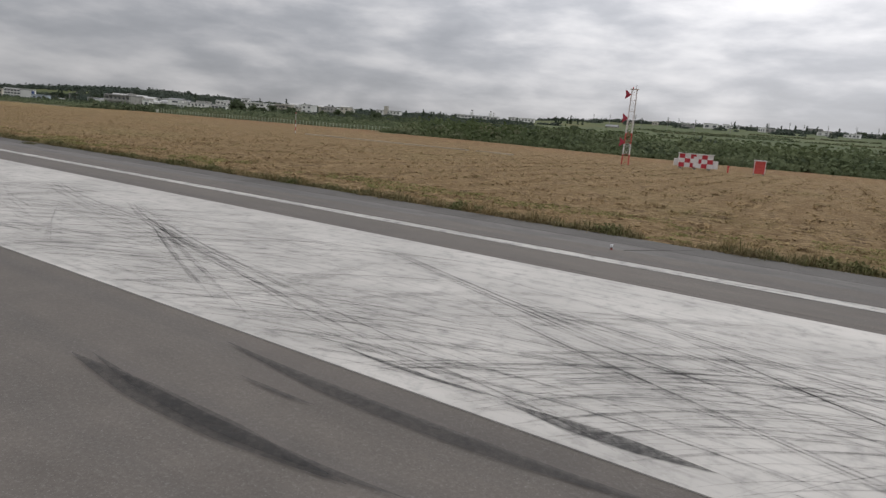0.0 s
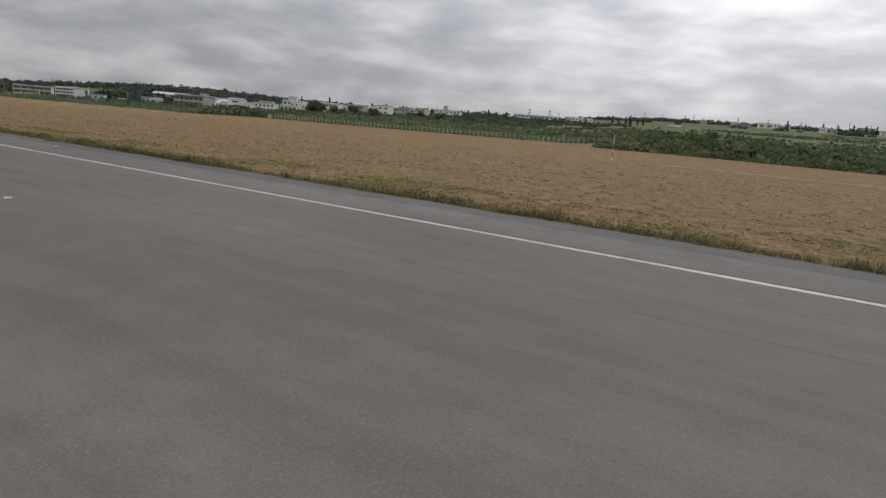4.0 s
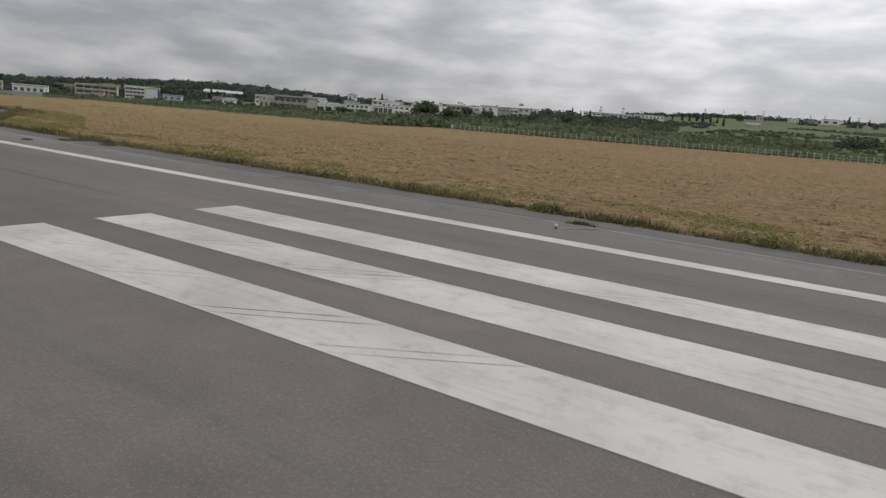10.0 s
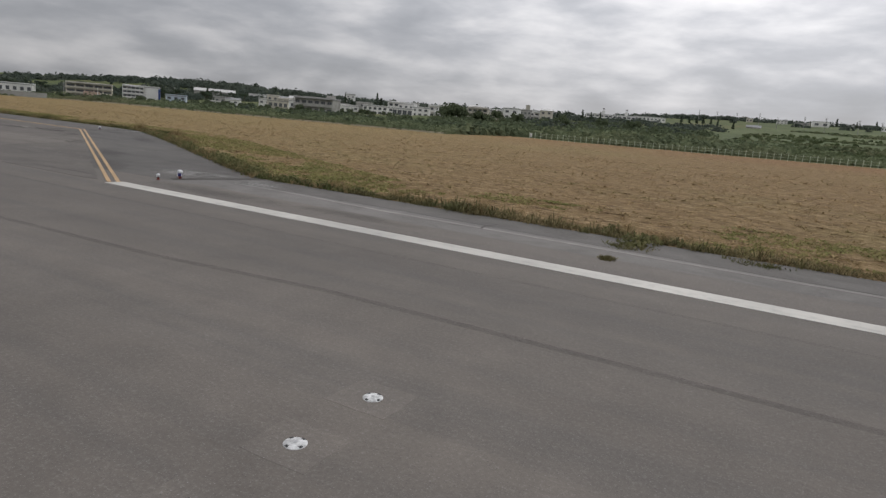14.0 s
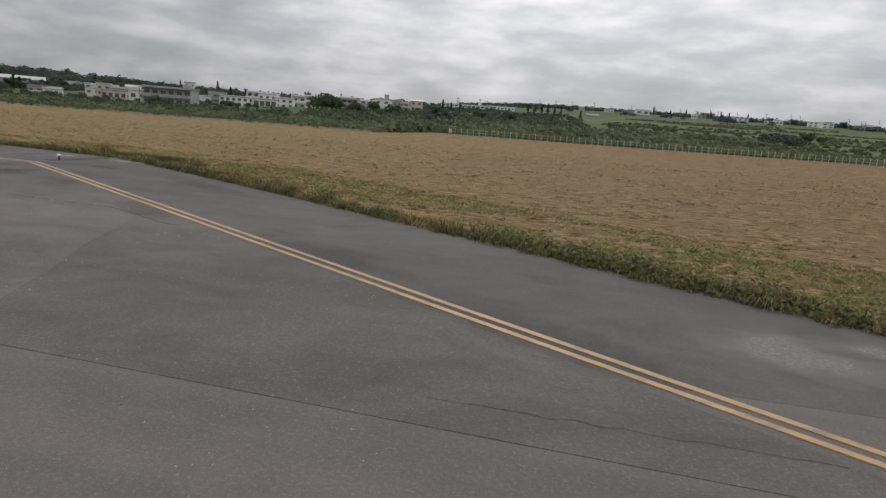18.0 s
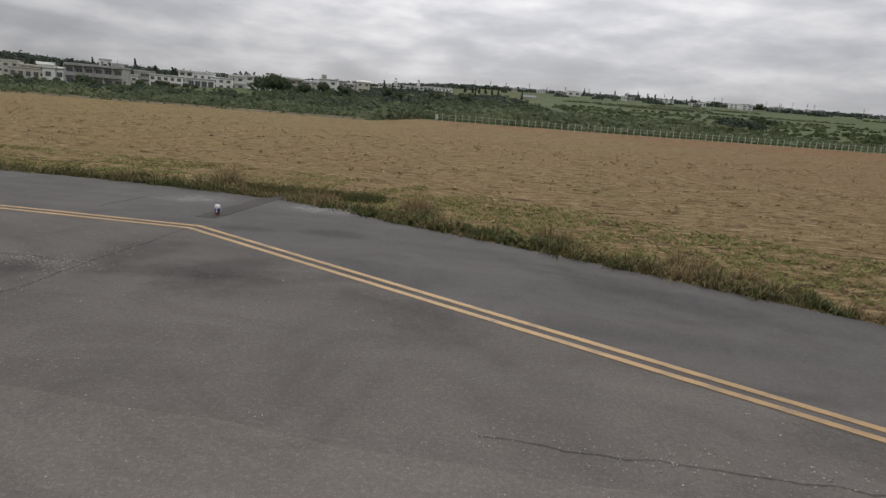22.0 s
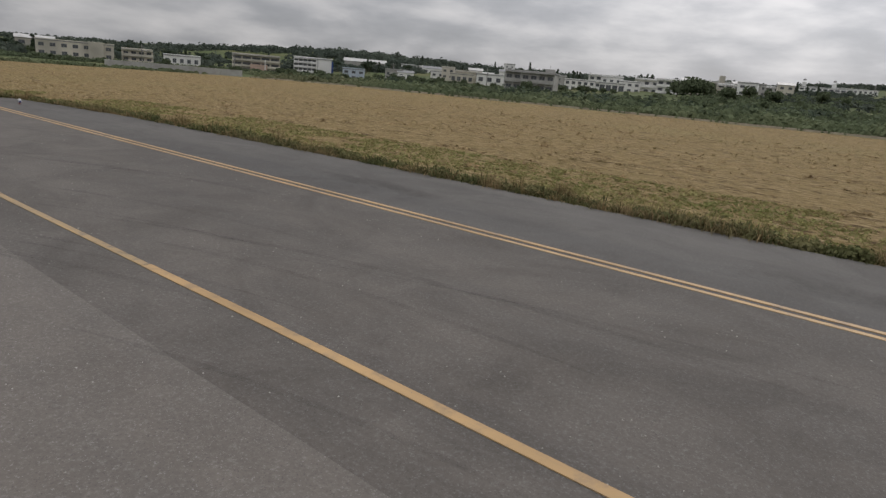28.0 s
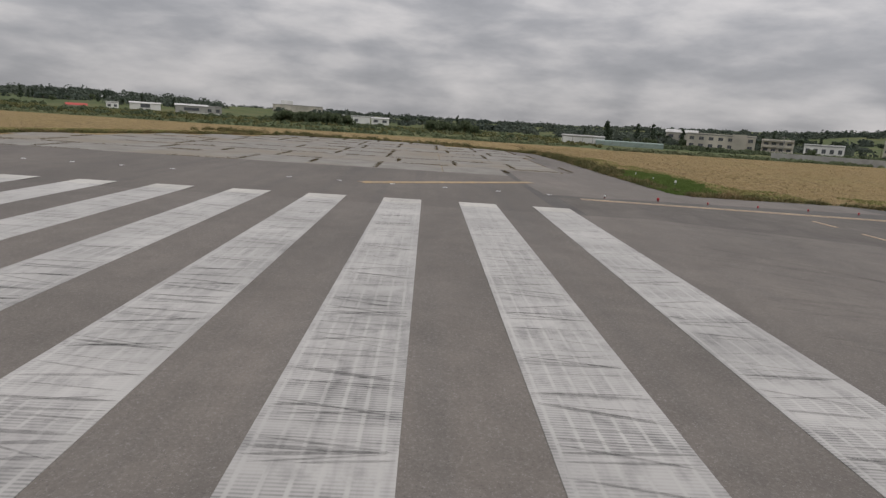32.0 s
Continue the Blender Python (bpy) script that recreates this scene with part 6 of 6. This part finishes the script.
pl = np.concatenate([scatter(120, -566, -510, lambda x: 196 + 0.9 * (x + 566), lambda x: 214 + 0.9 * (x + 566)), scatter(120, -570, -530, lambda x: 100 + 0 * x, lambda x: 150 + 0 * x), scatter(70, -480, -385, lambda x: 216 + 0.1 * (x + 480), lambda x: 243 + 0.1 * (x + 480))])
lumps_mesh("garden_bushes", pl, rng.uniform(0.8, 1.9, len(pl)), 60, 0.7, "leaf", "dark bushes and garden trees before the white buildings", "bushes")


# ---------------------------------------------------------------- grass
def blades(name, base, height, width, lean, per, mat, label):
    """Tufts of narrow three-cornered blades at the given feet."""
    feet = np.repeat(base, per, axis=0) + np.concatenate([rng.normal(0, 0.10, (len(base) * per, 2)), np.zeros((len(base) * per, 1))], 1)
    n = len(feet)
    h = np.repeat(height, per) * rng.uniform(0.45, 1.15, n)
    a = rng.uniform(0, 2 * math.pi, n)
    side = np.stack([np.cos(a), np.sin(a), np.zeros(n)], 1)
    tip_dir = rng.uniform(0, 2 * math.pi, n)
    tip = feet + np.stack([np.cos(tip_dir) * h * lean * rng.uniform(0.2, 1.6, n), np.sin(tip_dir) * h * lean * rng.uniform(0.2, 1.6, n), h], 1)
    w = (width * rng.uniform(0.6, 1.4, n))[:, None]
    co = np.stack([feet - side * w, feet + side * w, tip], 1).reshape(-1, 3)
    return tagged(new(name, arrays_mesh(name, co, np.arange(3 * n).reshape(n, 3), [mat])), label, "grass", kind="stuff")


p = scatter(8000, -436, 240, lambda x: field_end(x) + 0.6 + np.where(x > -284, np.where(x < -96, 5.0, 0), 0), lambda x: field_end(x) + 15)
tall = np.array([noise.noise((a * 0.06, b * 0.1, 4)) for a, b in p])
blades("reed_belt", np.concatenate([p, land(p[:, 0], p[:, 1])[:, None]], 1), np.clip(1.0 + 1.1 * tall, 0.4, 1.7), 0.13, 0.4, 6, "scrub", "tall rank grass along the end of the field")
VERGE = [(150, 26.85), (-150, 26.95), (-200, 27.65), (-228, 28.25), *PAD[2:13], (-347, 29.9), (-365, 30.1), (-383, 29.4), (-391, 22.5), (-399, 9.5), (-395, -9), (-376, -20), (-358, -27.4), (-300, -27.1)]
SEG = np.array(VERGE)
d = np.diff(SEG, axis=0)
ln = np.hypot(*d.T)


def along(n, s0=0.0, s1=None, spread=(0.0, 0.8)):
    cum = np.concatenate([[0], np.cumsum(ln)])
    s = rng.uniform(s0, cum[-1] if s1 is None else s1, n)
    i = np.clip(np.searchsorted(cum, s) - 1, 0, len(ln) - 1)
    t = ((s - cum[i]) / ln[i])[:, None]
    p = SEG[i] + d[i] * t
    out = np.stack([d[i][:, 1], -d[i][:, 0]], 1) / ln[i][:, None]
    return p + out * rng.uniform(*spread, n)[:, None], s


def tussocks(name, feet, radius, per, width, mat, label, droop=0.45, low=1.0, wide=1.0):
    """Rounded clumps of arching blades, each blade of three faces."""
    n = len(feet) * per
    rad = np.repeat(radius, per) * rng.uniform(0.55, 1.15, n)
    a = rng.uniform(0, 2 * math.pi, n)
    el = np.arccos(rng.uniform(0.05, 0.98, n))
    root = np.repeat(feet, per, axis=0)
    out = np.stack([np.cos(a) * np.sin(el), np.sin(a) * np.sin(el), np.cos(el)], 1)
    root = root + np.stack([np.cos(a), np.sin(a), np.zeros(n)], 1) * (np.repeat(radius, per) * rng.uniform(0, 0.45, n))[:, None]
    mid = root + out * (rad * 0.62)[:, None] + np.array([0, 0, 0.10]) * rad[:, None]
    tip = mid + out * (rad * 0.5)[:, None] - np.array([0, 0, droop]) * (rad * np.sin(el))[:, None]
    side = np.stack([-np.sin(a), np.cos(a), np.zeros(n)], 1) * (width * rng.uniform(0.6, 1.4, n))[:, None]
    co = np.stack([root - side, root + side, mid + side * 0.8, mid - side * 0.8, tip], 1) - np.repeat(feet, per, axis=0)[:, None]
    co = (co * np.array([wide, 1.0, low]) + np.repeat(feet, per, axis=0)[:, None]).reshape(-1, 3)
    k = np.arange(n)[:, None] * 5
    faces = np.concatenate([k + np.array([[0, 1, 2]]), k + np.array([[0, 2, 3]]), k + np.array([[3, 2, 4]])])
    return tagged(new(name, arrays_mesh(name, co, faces, [mat])), label, "grass", kind="stuff")


def on_land(p):
    return np.concatenate([p, land(p[:, 0], p[:, 1])[:, None]], 1)


p, s = along(15000, spread=(-0.10, 1.2))
wob = np.array([noise.noise((v * 0.35, 0, 3)) + 0.6 * noise.noise((v * 1.3, 5, 0)) for v in s])
green = s > 372
for part_, mat, label in ((~green, "weed_dry", "ragged dry weeds along the runway shoulder"), (green, "weed", "ragged weeds and grass along the turn pad")):
    blades("verge_grass", on_land(p[part_]), np.clip(0.13 + 0.20 * wob[part_], 0.04, 0.32), 0.022, 0.95, 6, mat, label)
p, s = along(6200, 60.0, 660.0, spread=(0.06, 1.0))
wob = np.array([noise.noise((v * 0.22, 0, 8)) + 0.7 * noise.noise((v * 0.9, 5, 8)) for v in s])
big_enough = wob > -0.35
green = s > 372
dry = rng.uniform(0, 1, len(s)) < np.where(green, 0.34, 0.75)
for part_, mat, label in ((~green & big_enough & dry, "weed_dry", "rounded clumps of dry weeds along the runway shoulder"), (~green & big_enough & ~dry, "weed", "greener clumps of weeds along the runway shoulder"), (green & big_enough & ~dry, "weed", "rounded clumps of weeds along the turn pad"), (green & big_enough & dry, "plume", "brown clumps of dry grass along the turn pad")):
    tussocks("verge_tussocks", on_land(p[part_]), np.clip(0.44 + 0.36 * wob[part_], 0.18, 0.85) * rng.uniform(0.7, 1.15, part_.sum()), 22, 0.017, mat, label, 0.85)


def small_bushes(name, feet, size, leaves, leaf, mat, label):
    n = len(feet) * leaves
    d = rng.normal(0, 1, (n, 3))
    d[:, 2] = np.abs(d[:, 2]) * 0.9
    d /= np.linalg.norm(d, axis=1, keepdims=True)
    s = np.repeat(size, leaves)[:, None]
    co, fa_ = leaf_quads(np.repeat(feet, leaves, axis=0) + d * s * rng.uniform(0.45, 1.08, (n, 1)) * np.array([1.25, 1.25, 1.0]), d, leaf)
    return tagged(new(name, arrays_mesh(name, co, fa_, [mat])), label, "weeds", kind="stuff")


p, s = along(1500, 60.0, 660.0, spread=(0.25, 0.95))
wob = np.array([noise.noise((v * 0.16, 2, 8)) + 0.8 * noise.noise((v * 0.6, 5, 1)) for v in s])
k = wob > np.where(s > 372, -0.08, 0.25)
t = rng.uniform(0, 1, 40)
p = np.concatenate([p[k], np.stack([-228.4 - 9.0 * t, 28.7 + 4.9 * t + rng.uniform(0, 0.9, 40)], 1)])
p = np.concatenate([p, np.array([(-208.9, 27.0), (-208.5, 27.3), (-208.7, 26.6), (-151.1, 26.4), (-150.7, 26.6), (-151.3, 26.0)])])
sz = np.concatenate([np.clip(0.26 + 0.34 * wob[k], 0.2, 0.6), rng.uniform(0.35, 0.6, 40), [0.5, 0.42, 0.34, 0.4, 0.36, 0.25]])
small_bushes("verge_bushes", on_land(p), sz, 105, 0.082, "weed_green", "rounded leafy weeds crowding the pavement edge")
n = 11500
x = rng.uniform(-340, 40, n)
y = 30 + 75 * rng.uniform(0, 1, n) ** 1.6
keep = y > np.interp(x, [-440, -335, -332, -266, -228, 60], [31.5, 31.5, 49, 50.5, 31.5, 30])
x, y = x[keep], y[keep]
crest = np.where(x > -60, np.sin(x * 1.55 + 0.5 * np.sin(y * 0.05)), np.sin(y * 1.3 + 0.8 * np.sin(x * 0.07))) + 1.4 * np.array([noise.noise((a * 0.3, b * 0.5, 2)) for a, b in zip(x, y)])
k = crest > 0.1
heaps = on_land(np.stack([x, y], 1)[k])
cut = len(heaps) * 5 // 6
tussocks("straw_heaps", heaps[:cut], rng.uniform(0.2, 0.45, cut), 11, 0.038, "straw", "small heaps of mown straw lying in swathes", 0.5, 0.4, 1.5)
tussocks("straw_heaps", heaps[cut:], rng.uniform(0.15, 0.4, len(heaps) - cut), 11, 0.036, "straw_dark", "darker brown tufts among the mown straw", 0.5, 0.35, 1.6)
n = 4200
x = -60 + 4.054 * (np.floor(rng.uniform(0, 25, n)) + 0.5) + rng.normal(0, 0.45, n)
y = 31 + 95 * rng.uniform(0, 1, n) ** 1.4
heaps = on_land(np.stack([x - 0.32 * np.sin(y * 0.05), y], 1))
tussocks("straw_heaps", heaps[::2], rng.uniform(0.22, 0.5, len(heaps[::2])), 11, 0.04, "straw", "mown straw raked into rows by the tower", 0.5, 0.45, 1.2)
tussocks("straw_heaps", heaps[1::2], rng.uniform(0.16, 0.36, len(heaps[1::2])), 10, 0.036, "straw_dark", "brown straw raked into rows by the tower", 0.5, 0.45, 1.2)
p, s = along(50000, 60.0, 700.0, spread=(0.8, 8.5))
patchy = np.array([noise.noise((a * 0.16, b * 0.22, 5)) + 0.5 * noise.noise((a * 0.7, b * 0.9, 1)) for a, b in p])
p = p[patchy > np.where(p[:, 0] > -222, 0.10, -0.30)]
blades("verge_grass", on_land(p), np.full(len(p), 0.09), 0.05, 1.9, 6, "verge_pale", "thin yellow-green grass behind the verge")
p, s = along(150, 60.0, 660.0, spread=(0.3, 1.3))
p = np.concatenate([p, np.array([(-257.3, 46.2), (-252.8, 44.1), (-252.2, 43.9), (-248.9, 41.6), (-249.4, 41.9), (-256.8, 46.6), (-247.9, 41.2)])])
tussocks("plume_grass", on_land(p), rng.uniform(0.45, 0.8, len(p)), 150, 0.010, "plume", "tall straw-coloured plume grass clumps on the verge", 0.7)
tussocks("plume_grass", on_land(np.array([(-265.3, 48.5), (-265.0, 48.7), (-257.3, 46.9)])), np.array([1.0, 0.85, 0.85]), 260, 0.010, "plume", "big straw-coloured plume grass clump beside the pad", 0.7)
p = np.stack([rng.uniform(-264.5, -258.8, 700), 48.2 + rng.normal(0, 0.5, 700)], 1)
blades("green_verge", on_land(p), rng.uniform(0.08, 0.3, len(p)), 0.018, 0.8, 8, "weed", "green weeds behind a cable trench")
n = 64000
x = rng.uniform(-430, 60, n)
y = 28 + 130 * rng.uniform(0, 1, n) ** 1.9
keep = (y > np.interp(x, [-440, -335, -332, -266, -228, 60], [30.6, 30.6, 46.5, 48, 29, 28])) & (y < field_end(x) - 2)
x, y = x[keep], y[keep]
rowy = np.where(x > -60, np.sin(x * 1.55 + 0.5 * np.sin(y * 0.05)), np.sin(y * 2.1 + 0.8 * np.sin(x * 0.07)))
patchy = np.array([noise.noise((a * 0.45, b * 0.8, 0)) for a, b in zip(x, y)])
blades("mown_straw", np.stack([x, y, land(x, y)], 1), np.clip(0.075 + 0.06 * patchy + 0.03 * rowy, 0.03, 0.17), 0.045, 2.6, 4, "straw", "loose mown straw lying in the field")
p = np.stack([rng.uniform(-360, -333.8, 9000), rng.uniform(30.2, 39, 9000)], 1)
edge = np.interp(p[:, 0], [-360, -354, -345, -338, -333.8], [32.5, 36.6, 36.2, 35.6, 34.2]) + np.array([1.6 * noise.noise((a * 0.35, b * 0.35, 2)) for a, b in p])
p = p[p[:, 1] < edge]
blades("green_verge", np.concatenate([p, land(p[:, 0], p[:, 1])[:, None]], 1), np.full(len(p), 0.2), 0.04, 0.7, 6, "lawn", "bright green grass round the approach lights")
q = np.stack([rng.uniform(-388, -349, 90), 30.3 + rng.uniform(0, 1, 90) ** 2 * 2.2], 1)
q[:, 1] -= np.interp(q[:, 0], [-391, -383, -370], [4.0, 0.6, 0.0])
small_bushes("verge_bushes", on_land(q), rng.uniform(0.35, 0.85, 90), 190, 0.082, "weed", "tall brown-green weeds along the end of the pavement")
q = np.stack([rng.uniform(-404, -392, 150), rng.uniform(-24, 22, 150)], 1)
q = q[q[:, 0] < np.interp(q[:, 1], [-22, -9, 9.5, 22], [-378, -396, -400, -392])]
small_bushes("verge_bushes", on_land(q), rng.uniform(0.3, 0.7, len(q)), 140, 0.095, "weed", "dark weeds behind the concrete overrun")
wx = [(-151.2, 25.0, 0.3), (-151.3, 23.8, 0.12), (-208.9, 26.1, 0.4), (-208.9, 23.6, 0.09), (-119.0, 26.5, 0.3), (-40.5, 25.9, 0.35), (-170.6, 25.6, 0.3), (-205.0, 26.9, 0.5)]
p = np.concatenate([np.stack([x + rng.normal(0, r_ * 0.8, 40), y + rng.normal(0, 0.35 * r_ + 0.05, 40)], 1) for x, y, r_ in wx])
blades("crack_weeds", np.concatenate([p, np.zeros((len(p), 1))], 1), np.full(len(p), 0.13), 0.02, 1.1, 6, "weed", "weeds growing through the cracked shoulder")

# loose chippings on the old pad
q = np.stack([rng.uniform(-312, -236, 15000), rng.uniform(14, 39.5, 15000)], 1)
v = np.array([noise.noise((a * 0.25, b * 0.4, 3)) + 0.6 * noise.noise((a * 1.1, b * 1.6, 7)) for a, b in q])
q = q[(v > 0.02) & (q[:, 1] < np.interp(q[:, 0], [-262, -236], [39.5, 25])) & ~((q[:, 0] < -291) & (q[:, 1] < 24))]
q = np.concatenate([q, np.stack([-263.0 + rng.normal(0, 0.75, 700), 36.2 + rng.normal(0, 0.22, 700)], 1), np.stack([-262.3 + rng.normal(0, 0.2, 260), rng.uniform(33.5, 38.0, 260)], 1), np.stack([-251.5 + rng.normal(0, 1.6, 300), 31.6 + rng.normal(0, 0.2, 300)], 1)])
n = len(q)
size = rng.uniform(0.007, 0.02, n)[:, None, None]
shape = np.array([[1, 0, 0], [-0.5, 0.85, 0], [-0.5, -0.85, 0], [0.1, 0.05, 0.9]])[None] * rng.uniform(0.6, 1.3, (n, 4, 1))
co = shape * size + np.concatenate([q, np.full((n, 1), 0.0105)], 1)[:, None]
fa_ = (np.arange(n)[:, None, None] * 4 + np.array([[0, 1, 3], [1, 2, 3], [2, 0, 3]])[None]).reshape(-1, 3)
tagged(new("loose_gravel", arrays_mesh("loose_gravel", co.reshape(-1, 3), fa_, ["chips"])), "loose pale stone chippings on the old asphalt", "gravel", kind="stuff")

# ---------------------------------------------------------------- concrete slabs past the runway end
OUT = [(-341, -27), (-341, 30.0), (-347, 29.9), (-365, 30.1), (-383, 29.4), (-391, 22.5), (-398, 9.5), (-394, -9), (-376, -20), (-358, -27.3)]


def inside(x, y):
    hit = False
    for (ax, ay), (bx, by) in zip(OUT, OUT[1:] + OUT[:1]):
        if (ay > y) != (by > y) and x < ax + (bx - ax) * (y - ay) / (by - ay):
            hit = not hit
    return hit


over = Geo().slab(OUT, -0.3, -0.035).ob("overrun", "earth")
tagged(over, "overrun of weathered concrete slabs with weedy joints", "pavement", kind="structure")
Geo().slab([(-347.0, 25.6), (-347.0, 29.85), (-365, 30.0), (-382.8, 29.3), (-387.2, 25.6)], -0.2, 0.002).ob("asphalt_margin", "runway_end", over, "smooth grey asphalt margin beside the slabs")
slab_mesh = Geo().box(-3.52, 3.52, -2.60, 2.60, -0.25, 0.0, 0.02).mesh("concrete_slab", "slab")
weedy = []
for i in range(8):
    for j in range(10):
        x, y = -344.6 - 7.1 * i, -24.4 + 5.25 * j + (1.3 if i % 3 == 1 else 0)
        if inside(x, y):
            ob = new("concrete_slab", slab_mesh)
            ob.parent = over
            ob.matrix_local = pose(x, y, random.uniform(-0.012, 0.004), random.uniform(-0.1, 0.1), random.uniform(-0.1, 0.1), random.uniform(-0.25, 0.25))
            if random.random() < 0.75:
                t = np.linspace(-2.6, 2.6, 40) * random.uniform(0.4, 1.0)
                weedy.append(np.stack([np.full(40, x + 3.55), y + t], 1))
            if random.random() < 0.7:
                t = np.linspace(-3.5, 3.5, 50) * random.uniform(0.4, 1.0)
                weedy.append(np.stack([x + t, np.full(50, y + 2.62)], 1))
p = np.concatenate(weedy)
blades("joint_weeds", np.concatenate([p, np.full((len(p), 1), -0.03)], 1), rng.uniform(0.05, 0.16, len(p)), 0.03, 1.1, 5, "joint_weed", "brown weeds in the joints of the concrete slabs")
